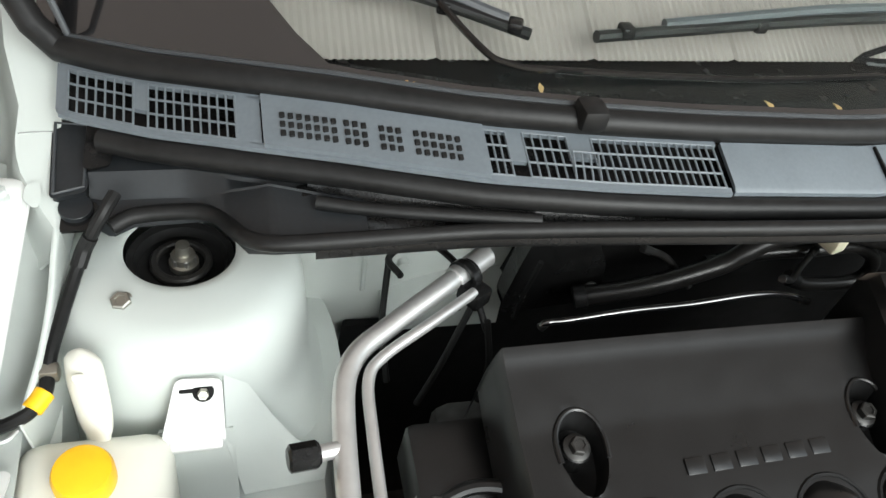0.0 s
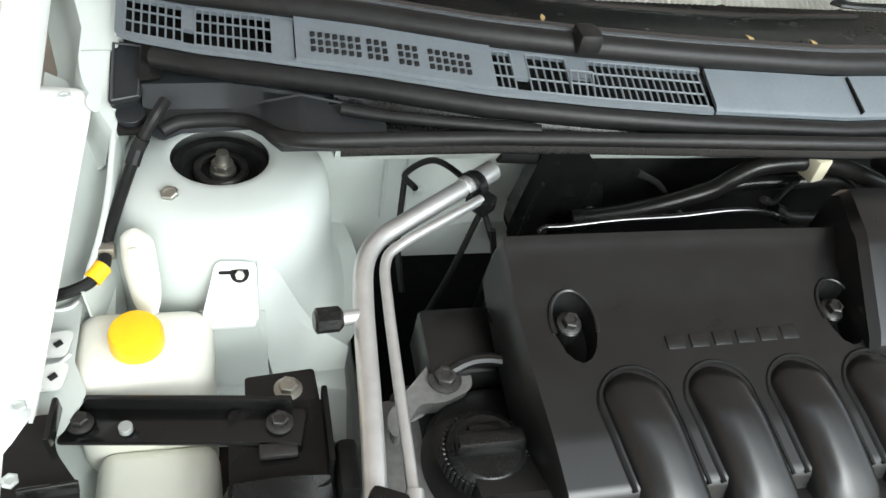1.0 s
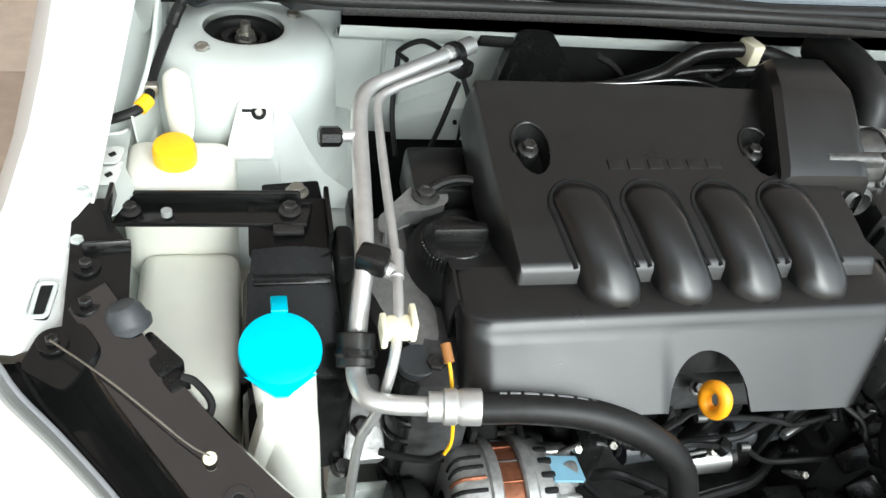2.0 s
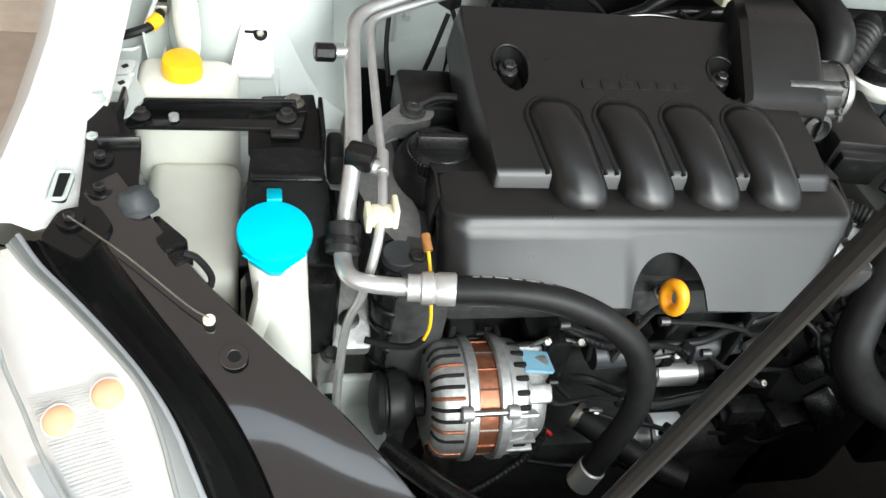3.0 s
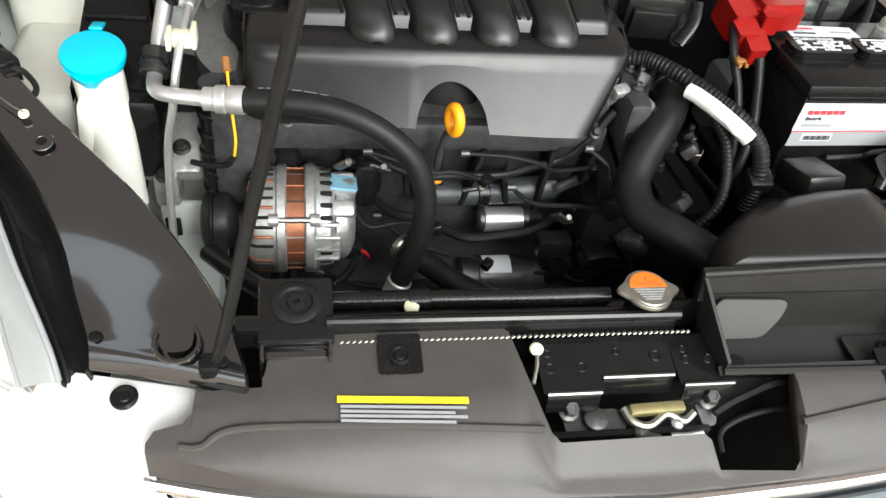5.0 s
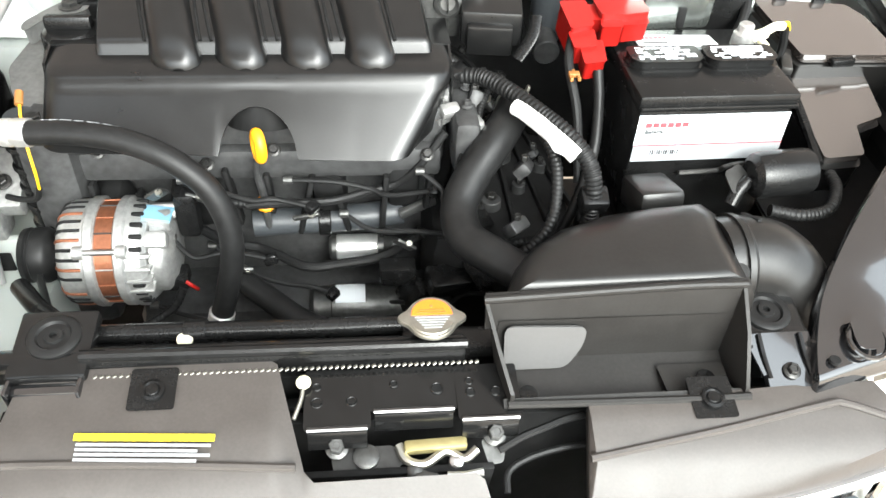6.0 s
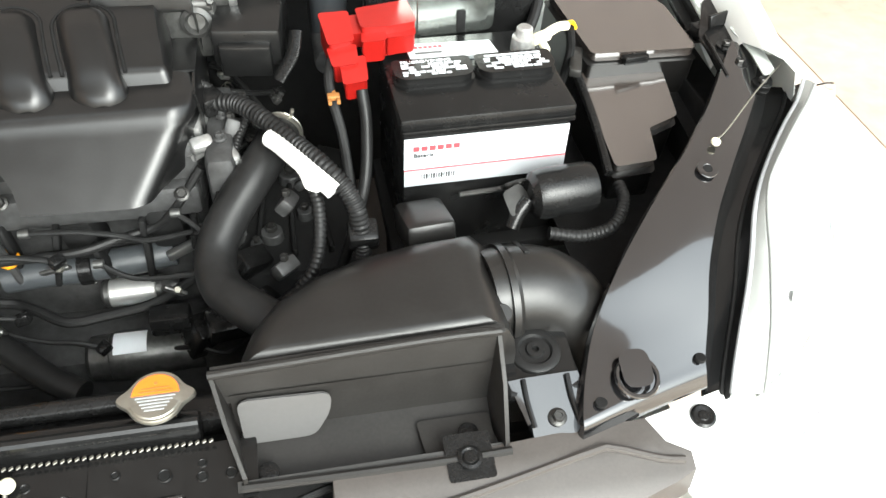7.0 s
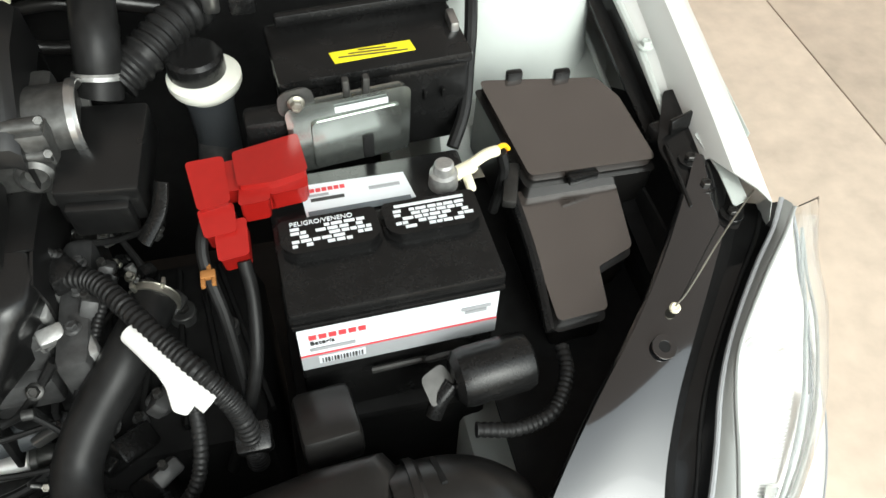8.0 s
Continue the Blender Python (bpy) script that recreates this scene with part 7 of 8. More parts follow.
part("text_bar", box((0.318, 0.190, 0.9628), (0.020, 0.003, 0.0008)), "greylabel", tl)
part("text_bar", box((0.385, 0.188, 0.9628), (0.032, 0.004, 0.0008)), "greylabel", tl)
part("grey_band", box((0.356, 0.1655, 0.9628), (0.104, 0.008, 0.0008)), "slate", tl)
for x0, words in ((0.2735, True), (0.374, False)):
    cx = x0 + 0.0465
    vc = part("vent_cap", slab(rounded([(cx - 0.0455, 0.151, 0.9745), (cx + 0.0455, 0.151, 0.9745), (cx + 0.0455, 0.121, 0.9745), (cx + 0.036, 0.112, 0.9745), (cx - 0.036, 0.112, 0.9745), (cx - 0.0455, 0.121, 0.9745)], 0.005), 0.014, 0.002), "plastic", bat)
    part("cap_rim", slab(rounded([(cx - 0.048, 0.154, 0.9655), (cx + 0.048, 0.154, 0.9655), (cx + 0.048, 0.119, 0.9655), (cx + 0.038, 0.109, 0.9655), (cx - 0.038, 0.109, 0.9655), (cx - 0.048, 0.119, 0.9655)], 0.005), 0.005, 0.001), "plastic", vc)
    if words:
        lettering("PELIGRO/VENENO", 0.0075, (cx - 0.037, 0.1435, 0.9748), Matrix(), "paper", vc)
    else:
        part("text_bar", box((cx, 0.146, 0.9749), (0.07, 0.0034, 0.0006)), "paper", vc)
    rnd = random.Random(5 if words else 9)
    for r in range(5):
        x = cx - 0.038
        while x < cx + 0.034:
            w = rnd.uniform(0.006, 0.013)
            if rnd.random() < 0.8:
                part("text_bar", box((x + w / 2, 0.1395 - r * 0.0052, 0.9749), (w * 0.85, 0.0034, 0.0006)), "paper", vc)
            x += w
bat.rotation_euler = (0, 0, radians(1.6))
bat.location = (0.3645, 0.1345, 0.762)
tp = thing("battery_tray", (0.37, 0.13, 0.72), "black battery tray and clamp", "battery tray")
part("tray", box((0.370, 0.14, 0.752), (0.235, 0.20, 0.02), 0.005), "matt", tp)
part("support", box((0.370, 0.14, 0.62), (0.20, 0.18, 0.25), 0.01), "matt", tp)
part("clamp", tube([(0.335, 0.040, 0.852), (0.385, 0.040, 0.855), (0.392, 0.032, 0.866), (0.41, 0.030, 0.872), (0.43, 0.032, 0.868), (0.445, 0.035, 0.86)], 0.0035, 8), "bolt", tp)
rt = thing("positive_terminal_cover", (0.245, 0.18, 0.93), "bright red plastic positive terminal cover", "terminal cover")
part("cover", slab(rounded([(0.238, 0.212, 1.000), (0.300, 0.226, 1.000), (0.304, 0.176, 1.000), (0.272, 0.168, 1.000), (0.240, 0.168, 1.000)], 0.003), 0.040, 0.0018), "red", rt)
part("ledge", slab(rounded([(0.240, 0.170, 0.992), (0.266, 0.172, 0.992), (0.265, 0.154, 0.990), (0.238, 0.152, 0.990)], 0.003), 0.030, 0.0015), "red", rt)
part("ledge", slab(rounded([(0.268, 0.178, 0.990), (0.303, 0.180, 0.990), (0.302, 0.166, 0.988), (0.268, 0.162, 0.988)], 0.003), 0.026, 0.0015), "red", rt)
part("hinge", slab(rounded([(0.224, 0.206, 0.994), (0.242, 0.208, 0.994), (0.242, 0.172, 0.990), (0.222, 0.172, 0.990)], 0.002), 0.02, 0.001), "red", rt)
part("side_cover", slab(rounded([(0.193, 0.208, 0.998), (0.226, 0.210, 0.998), (0.228, 0.162, 0.988), (0.200, 0.158, 0.986)], 0.003), 0.045, 0.0018), "red", rt)
part("step", slab(rounded([(0.198, 0.162, 0.978), (0.230, 0.164, 0.980), (0.230, 0.138, 0.972), (0.202, 0.136, 0.970)], 0.003), 0.03, 0.0015), "red", rt)
part("drop_cover", slab(rounded([(0.211, 0.148, 0.970), (0.239, 0.150, 0.972), (0.238, 0.116, 0.962), (0.212, 0.114, 0.960)], 0.003), 0.030, 0.0018), "red", rt)
fuse = part("fuse_block", box((0.198, 0.110, 0.946), (0.014, 0.009, 0.006), 0.001), "brown", rt, "small amber plastic fuse block")
for fx, fy, fl in ((0.193, 0.102, 0.010), (0.203, 0.103, 0.010), (0.199, 0.118, 0.009)):
    part("prong", box((fx, fy, 0.945), (0.0042, fl, 0.005), 0.0008), "brown", fuse)
part("cable", tube([(0.232, 0.122, 0.945), (0.234, 0.10, 0.91), (0.226, 0.06, 0.86), (0.205, 0.03, 0.80), (0.18, 0.01, 0.74)], 0.0070, 12), "rubber", rt)
part("cable", tube([(0.205, 0.17, 0.97), (0.195, 0.13, 0.95), (0.205, 0.09, 0.90), (0.21, 0.05, 0.82)], 0.006, 10), "rubber", rt)
rt.location += Vector((-0.002, 0.004, 0.009))
gt = thing("negative_terminal", (0.44, 0.175, 0.96), "grey lead battery clamp with taped cable", "terminal clamp")
part("clamp", lathe((0.438, 0.176, 0.962), (0, 0, 1), [(0, 0), (0, 0.0155), (0.018, 0.0145), (0.020, 0.011), (0.030, 0.010), (0.032, 0.008), (0.032, 0)], 24), "cast", gt)
part("lug", box((0.458, 0.180, 0.974), (0.034, 0.014, 0.012), 0.004, turn(0, -10, 15)), "ivory", gt)
part("tail", box((0.463, 0.166, 0.970), (0.010, 0.022, 0.008), 0.003), "ivory", gt)
part("wire_end", tube([(0.468, 0.184, 0.976), (0.485, 0.190, 0.982), (0.500, 0.196, 0.980)], 0.006, 10), "ivory", gt)
part("yellow_wire", tube([(0.498, 0.195, 0.983), (0.508, 0.200, 0.982), (0.516, 0.206, 0.970)], 0.0028, 8), "yellow", gt)
part("red_wire", tube([(0.496, 0.198, 0.978), (0.508, 0.205, 0.976), (0.515, 0.209, 0.964)], 0.0022, 8), "red", gt)
part("cable", tube([(0.505, 0.197, 0.976), (0.512, 0.20, 0.94), (0.505, 0.20, 0.88)], 0.006, 8), "rubber", gt)
ecu = thing("control_unit", (0.352, 0.245, 0.93), "flat aluminium control unit standing behind the battery", "control unit")
em = slab(rounded([(0.292, 0.236, 1.034), (0.418, 0.250, 1.034), (0.415, 0.246, 0.955), (0.296, 0.232, 0.955)], 0.008), 0.014, 0.002, normal=(0.1, -0.97, 0.1))
part("housing", em, "unit", ecu)
part("raised_face", slab(rounded([(0.316, 0.2345, 1.014), (0.408, 0.245, 1.016), (0.405, 0.241, 0.958), (0.316, 0.231, 0.958)], 0.006), 0.004, 0.001, normal=(0.1, -0.97, 0.1)), "unit", ecu)
part("heat_slot", box((0.372, 0.238, 0.972), (0.012, 0.006, 0.030), 0.002), "matt", ecu)
part("label", slab([(0.340, 0.2385, 1.029), (0.395, 0.2445, 1.029), (0.395, 0.2442, 1.022), (0.340, 0.2382, 1.022)], 0.001, normal=(0.1, -0.97, 0.1)), "paper", ecu)
part("ear", slab(rounded([(0.286, 0.240, 1.052), (0.318, 0.245, 1.054), (0.322, 0.245, 1.026), (0.286, 0.24, 1.024)], 0.01), 0.004, 0.001, normal=(0.1, -0.97, 0.1)), "throttle", ecu)
bolt(ecu, (0.303, 0.240, 1.040), 0.006, axis=(0, -1, 0.1), mat="zinc")
for q in (-0.010, 0.010):
    part("top_clip", box((0.364 + q, 0.252, 1.042), (0.007, 0.010, 0.022), 0.002, turn(0, 250 * q, 0)), "throttle", ecu)
part("plug", box((0.272, 0.255, 0.995), (0.045, 0.03, 0.05), 0.006), "plastic", ecu)
abs_box = thing("fuse_box", (0.39, 0.36, 0.90), "black fuse box with yellow warning label", "fuse box")
part("body", box((0.390, 0.340, 0.965), (0.205, 0.100, 0.11), 0.008, turn(0, 0, 4)), "plastic", abs_box)
part("lid", box((0.390, 0.338, 1.026), (0.21, 0.105, 0.016), 0.006, turn(0, 0, 4)), "plastic", abs_box)
part("lid_rim", box((0.395, 0.385, 1.040), (0.20, 0.012, 0.016), 0.005, turn(0, 0, 4)), "plastic", abs_box)
yl = part("warning_label", slab([(0.346, 0.318, 1.0352), (0.434, 0.324, 1.0352), (0.437, 0.307, 1.0352), (0.350, 0.300, 1.0352)], 0.0010), "yellowlabel", abs_box, "yellow warning label")
for k in range(3):
    part("text_bar", box((0.392, 0.317 - k * 0.0045, 1.0356), (0.03 + 0.022 * k, 0.0014, 0.0006)), "ink", yl)
part("clip", box((0.486, 0.345, 1.03), (0.010, 0.03, 0.03), 0.003), "steel", abs_box)
for x in (0.425, 0.445, 0.465):
    part("tooth", box((x, 0.292, 0.985), (0.004, 0.006, 0.012), 0.001), "plastic", abs_box)
res = thing("brake_reservoir", (0.212, 0.365, 0.93), "milky brake fluid reservoir with black cap", "brake reservoir")
part("body", lathe((0.212, 0.362, 0.90), (0, 0, 1), [(0.070, 0), (0.072, 0.030), (0.080, 0.038), (0.086, 0.0405), (0.093, 0.0405), (0.096, 0.034), (0.096, 0)], 40), "tank", res)
part("neck", lathe((0.212, 0.362, 0.88), (0, 0, 1), [(0, 0), (0, 0.024), (0.075, 0.026), (0.092, 0.031), (0.092, 0)], 32), "darkgrey", res)
part("cap", lathe((0.206, 0.366, 0.994), (0, 0, 1), [(0, 0), (0, 0.030), (0.004, 0.0315), (0.022, 0.031), (0.026, 0.027), (0.026, 0)], 40), "plastic", res, "round black screw cap")
part("master_cylinder", cyl((0.205, 0.30, 0.885), (0.205, 0.44, 0.90), 0.020), "iron", res)
tb = thing("throttle_body", (0.03, 0.27, 0.96), "dark cast aluminium throttle body", "throttle body")
part("housing", box((0.030, 0.300, 0.985), (0.080, 0.105, 0.10), 0.010), "throttle", tb)
part("barrel", cyl((0.03, 0.30, 1.008), (0.088, 0.30, 1.008), 0.036), "throttle", tb)
part("boss", lathe((0.046, 0.250, 0.988), (0, -1, 0.15), [(0, 0.020), (0.010, 0.019), (0.014, 0.014), (0.006, 0.010), (0.006, 0)], 24), "throttle", tb)
for y, z in ((0.262, 1.036), (0.252, 1.008)):
    part("rib", cyl((-0.010, y, z), (0.066, y, z), 0.0085), "throttle", tb)
for p in ((0.064, 0.262, 1.040), (0.064, 0.248, 1.010), (0.066, 0.250, 0.965)):
    bolt(tb, p, 0.005, axis=(0.2, -0.7, 0.7), mat="throttle", flange=False)
part("hose_band", ring((0.086, 0.30, 1.008), 0.0355, 0.039, 0.010, (1, 0, 0)), "steel", tb)
bb = thing("air_temperature_box", (0.105, 0.22, 0.95), "black plastic box beside the throttle", "plastic box")
part("box", box((0.108, 0.268, 0.972), (0.082, 0.118, 0.050), 0.005, turn(4, 0, -6)), "cover", bb)
part("front_lip", box((0.100, 0.208, 0.955), (0.062, 0.014, 0.045), 0.004, turn(8, 0, -6)), "cover", bb)
part("lever", tube([(0.135, 0.18, 0.94), (0.155, 0.195, 0.965), (0.162, 0.215, 0.985)], 0.009, 10, flat=0.5), "plastic", bb)
intake = thing("intake_hose", (0.15, 0.36, 1.0), "black corrugated intake hose with clamps", "hose")
part("corrugated", tube([(0.125, 0.352, 1.005), (0.155, 0.375, 1.018), (0.19, 0.41, 1.03), (0.22, 0.44, 1.03)], 0.024, 18, 6, ribs=0.012), "rubber", intake)
part("elbow", tube([(0.106, 0.340, 0.998), (0.110, 0.349, 1.014), (0.115, 0.37, 1.05), (0.112, 0.43, 1.065), (0.10, 0.49, 1.06)], 0.024, 18, 6), "rubber", intake)
part("clamp", ring((0.109, 0.349, 1.014), 0.0248, 0.0270, 0.007, (0.12, 0.5, 0.85)), "cast", intake)
sens = thing("air_flow_sensor", (0.235, 0.42, 1.02), "bright metal sensor clip on the intake", "sensor")
part("clip", box((0.232, 0.418, 1.05), (0.018, 0.024, 0.03), 0.004, turn(20)), "steel", sens)
part("stalk", tube([(0.235, 0.43, 1.06), (0.232, 0.45, 1.085), (0.24, 0.47, 1.095)], 0.005, 8), "bolt", sens)
part("plug", box((0.265, 0.425, 1.04), (0.03, 0.03, 0.025), 0.005), "plastic", sens)
rb = thing("relay_box", (0.59, 0.18, 0.85), "black relay box with two glossy lids", "relay box")
A_OUT = [(0.522, 0.335, 0.955), (0.657, 0.315, 0.955), (0.674, 0.283, 0.951), (0.684, 0.190, 0.940), (0.541, 0.192, 0.940)]
B_OUT = [(0.531, 0.200, 0.904), (0.643, 0.190, 0.906), (0.636, 0.112, 0.890), (0.592, 0.096, 0.886), (0.590, 0.053, 0.868), (0.537, 0.050, 0.866)]
A, B = rounded(A_OUT, 0.006), rounded(B_OUT, 0.005)
for o, deep in ((A_OUT, 0.10), (B_OUT, 0.09)):
    c = sum((Vector(p) for p in o), Vector()) / len(o)
    part("body", slab(rounded([tuple(c + (Vector(p) - c) * 1.05 - Vector((0, 0, 0.016))) for p in o], 0.006), deep, 0.002), "shell", rb)
la = part("rear_lid", slab(A, 0.014, 0.002), "lid", rb)
part("front_lid", slab(B, 0.014, 0.002), "lid", rb)
part("catch", box((0.600, 0.187, 0.930), (0.036, 0.012, 0.012), 0.003, turn(0, 0, 8)), "plastic", la)
for x, y in ((0.562, 0.334), (0.618, 0.325)):
    part("catch", box((x, y, 0.958), (0.02, 0.010, 0.016), 0.003), "plastic", la)
part("base", box((0.590, 0.245, 0.83), (0.09, 0.10, 0.16), 0.01, turn(0, 0, -8)), "matt", rb)
part("base", box((0.570, 0.12, 0.77), (0.06, 0.12, 0.14), 0.01, turn(0, 0, -3)), "matt", rb)
part("side_flange", slab(rounded([(0.668, 0.400, 0.885), (0.730, 0.360, 0.885), (0.738, 0.285, 0.880), (0.740, 0.180, 0.872), (0.700, 0.120, 0.862), (0.662, 0.090, 0.856), (0.664, 0.250, 0.872)], 0.008), 0.03, 0.003), "matt", rb)
part("rail", tube([(0.522, 0.20, 0.915), (0.528, 0.12, 0.885), (0.524, 0.04, 0.862)], 0.006, 8), "plastic", rb)
part("hinge_strip", box((0.518, 0.19, 0.93), (0.016, 0.06, 0.012), 0.003, turn(0, 0, -20)), "bolt", rb)
rc = thing("resonator", (0.45, 0.0, 0.84), "black plastic resonator canister", "resonator")
part("canister", lathe((0.408, -0.002, 0.876), (1, 0.08, 0.03), [(0, 0), (0, 0.020), (0.006, 0.028), (0.014, 0.030), (0.070, 0.030), (0.078, 0.028), (0.082, 0.020), (0.082, 0)], 32), "plastic", rc)
part("neck", tube([(0.408, -0.002, 0.87), (0.395, -0.01, 0.86), (0.385, -0.02, 0.845)], 0.009, 12), "plastic", rc)
part("corrugated_lead", tube([(0.42, -0.05, 0.86), (0.46, -0.055, 0.855), (0.50, -0.045, 0.855), (0.525, -0.01, 0.86), (0.53, 0.02, 0.86)], 0.008, 10, ribs=0.006), "rubber", rc)
part("bracket", slab(rounded([(0.378, 0.005, 0.878), (0.40, 0.015, 0.882), (0.41, 0.0, 0.872), (0.385, -0.02, 0.862)], 0.006), 0.004, 0.001), "bolt", rc)

# ---- intake duct and scoop ----
du = thing("intake_duct", (0.25, -0.12, 0.80), "large moulded black plastic intake duct", "air duct")
OUT = [(0.068, -0.201), (0.072, -0.182), (0.082, -0.155), (0.100, -0.128), (0.137, -0.097), (0.198, -0.070), (0.265, -0.058), (0.330, -0.056), (0.342, -0.075), (0.342, -0.201)]
dm = bmesh.new()
levels = ((0.80, 0.0), (0.850, 0.0), (0.868, 0.003), (0.880, 0.010), (0.888, 0.022), (0.893, 0.040), (0.896, 0.065))
cen = Vector((0.235, -0.145, 0))
rings = []
for z, inset in levels:
    row = []
    for x, y in OUT:
        p = Vector((x, y, 0))
        q = p + (cen - p).normalized() * inset
        row.append(dm.verts.new((q.x, q.y, z + 0.03 * (q.y + 0.12))))
    rings.append(row)
k = len(OUT)
for p, q in zip(rings, rings[1:]):
    for i in range(k):
        dm.faces.new((p[i], p[(i + 1) % k], q[(i + 1) % k], q[i]))
dm.faces.new(rings[-1])
bmesh.ops.bevel(dm, geom=[e for e in dm.edges if len(e.link_faces) == 2 and e.calc_face_angle(0) > 0.15], offset=0.004, segments=2, affect="EDGES", profile=0.5)
part("duct", dm, "shell", du)
part("elbow", tube([(0.33, -0.118, 0.840), (0.365, -0.115, 0.840), (0.395, -0.117, 0.832), (0.422, -0.126, 0.806), (0.438, -0.138, 0.760), (0.442, -0.148, 0.68)], lambda t: 0.052 + 0.002 * t, 32, 8), "shell", du)
part("collar", ring((0.346, -0.117, 0.838), 0.050, 0.058, 0.012, (1, 0.05, 0)), "shell", du)
part("slot", box((0.372, -0.092, 0.885), (0.006, 0.035, 0.004), 0.001, turn(-25, 0, 8)), "matt", du)
part("flap", box((0.283, -0.012, 0.855), (0.058, 0.070, 0.04), 0.008, turn(-15, 0, 5)), "shell", du)
part("boss", cyl((0.333, -0.168, 0.868), (0.333, -0.172, 0.876), 0.010), "shell", du)
scoop = thing("air_scoop", (0.19, -0.22, 0.78), "black plastic air scoop tray with open mouth", "air scoop")
part("back_wall", sheet([[(x, -0.203, 0.881 + 0.04 * (x - 0.048)), (x, -0.207, 0.879 + 0.04 * (x - 0.048)), (x, -0.213, 0.850 + 0.02 * (x - 0.048)), (x, -0.214, 0.845)] for x in (0.048, 0.10, 0.18, 0.26, 0.326)], 0.005, down=(0, 1, 0.2)), "tray", scoop)
part("lip", tube([(0.046, -0.206, 0.880), (0.12, -0.206, 0.884), (0.25, -0.205, 0.890), (0.322, -0.205, 0.890)], 0.0045, 10, 4), "tray", scoop)
part("tray", sheet([[(x, -0.214, 0.856), (x, -0.217, 0.800), (x, -0.264, 0.786), (x, -0.276, 0.808), (x, -0.284, 0.804)] for x in (0.062, 0.12, 0.2, 0.26, 0.316)], 0.004), "tray", scoop)
part("side_wall", sheet([[(0.046, -0.207, 0.880), (0.054, -0.212, 0.846), (0.062, -0.215, 0.79)], [(0.056, -0.245, 0.850), (0.060, -0.247, 0.832), (0.064, -0.248, 0.79)], [(0.068, -0.280, 0.818), (0.068, -0.281, 0.812), (0.069, -0.282, 0.80)]], 0.004, down=(1, 0, 0)), "tray", scoop)
part("side_wall", sheet([[(0.322, -0.206, 0.889), (0.318, -0.212, 0.850), (0.316, -0.215, 0.79)], [(0.321, -0.245, 0.858), (0.318, -0.247, 0.834), (0.315, -0.248, 0.79)], [(0.318, -0.282, 0.816), (0.318, -0.283, 0.811), (0.317, -0.284, 0.80)]], 0.004, down=(-1, 0, 0)), "tray", scoop)
# pale plate added for the bright reflected patch inside the mouth
part("palegrey", slab(rounded([(0.068, -0.2205, 0.853), (0.155, -0.2205, 0.849), (0.152, -0.2255, 0.826), (0.136, -0.232, 0.800), (0.070, -0.232, 0.800)], 0.010), 0.003, 0.0008, normal=(0, -1, 0)), "palegrey", scoop, "pale grey plate for the reflected patch in the scoop")
part("inner_step", slab(rounded([(0.236, -0.236, 0.801), (0.308, -0.236, 0.801), (0.308, -0.270, 0.797), (0.240, -0.270, 0.797)], 0.005), 0.005, 0.001), "tray", scoop)
for x, y in ((0.284, -0.255), (0.090, -0.266)):
    part("clip", lathe((x, y, 0.799), (0, -0.15, 1), [(0, 0), (0, 0.010), (0.003, 0.010), (0.0042, 0.007), (0.0042, 0)], 20), "plastic", scoop)
part("front_edge", tube([(0.066, -0.282, 0.806), (0.14, -0.284, 0.806), (0.25, -0.286, 0.806), (0.320, -0.286, 0.807)], 0.0045, 8, 3), "tray", scoop)

# ---- hoses and wiring by the battery ----
uh = thing("upper_radiator_hose", (0.07, 0.0, 0.80), "thick black rubber radiator hose in an S bend", "hose")
part("hose", tube([(0.132, 0.148, 0.889), (0.122, 0.120, 0.890), (0.100, 0.078, 0.885), (0.065, 0.040, 0.855), (0.045, 0.005, 0.830), (0.050, -0.038, 0.818), (0.080, -0.075, 0.818), (0.115, -0.105, 0.812), (0.14, -0.13, 0.80)], 0.0235, 22, 8), "rubber", uh)
part("clamp", ring((0.131, 0.143, 0.889), 0.0235, 0.0262, 0.009, (0.30, 0.95, 0.05)), "zinc", uh, "pressed steel hose clamp")
for ex, er in ((0.118, -14), (0.146, 18)):
    part("clamp_ear", box((ex, 0.146, 0.914), (0.004, 0.007, 0.012), 0.0008, turn(0, er)), "zinc", uh)
hn = thing("taped_harness", (0.14, 0.07, 0.84), "black corrugated wiring harness wrapped with white tape", "wiring harness")
HP = [(0.055, 0.165, 0.925), (0.085, 0.148, 0.932), (0.115, 0.110, 0.934), (0.145, 0.068, 0.930), (0.178, 0.030, 0.918), (0.202, 0.006, 0.893), (0.210, -0.008, 0.855), (0.210, -0.01, 0.80)]
part("harness", tube(HP, 0.0112, 16, 10, ribs=0.006), "rubber", hn)
part("tape", tube([(0.1190, 0.0825, 0.9275), (0.1285, 0.0695, 0.9275), (0.1455, 0.0465, 0.9235), (0.1690, 0.0200, 0.9135), (0.1835, 0.0060, 0.9045)], 0.0105, 16, 6), "tape", hn, "white cloth tape wrap")
part("tape_flag", slab(rounded([(0.136, 0.046, 0.924), (0.165, 0.020, 0.916), (0.172, 0.006, 0.912), (0.165, -0.008, 0.918), (0.153, -0.002, 0.920), (0.148, 0.022, 0.922)], 0.004), 0.002), "tape", hn)
part("branch", tube([(0.15, 0.05, 0.91), (0.165, 0.015, 0.88), (0.155, -0.03, 0.83), (0.115, -0.045, 0.79), (0.08, -0.03, 0.77)], 0.0075, 10, 8, ribs=0.006), "rubber", hn)
part("plug", box((0.212, -0.005, 0.845), (0.035, 0.03, 0.03), 0.005, turn(20)), "plastic", hn)
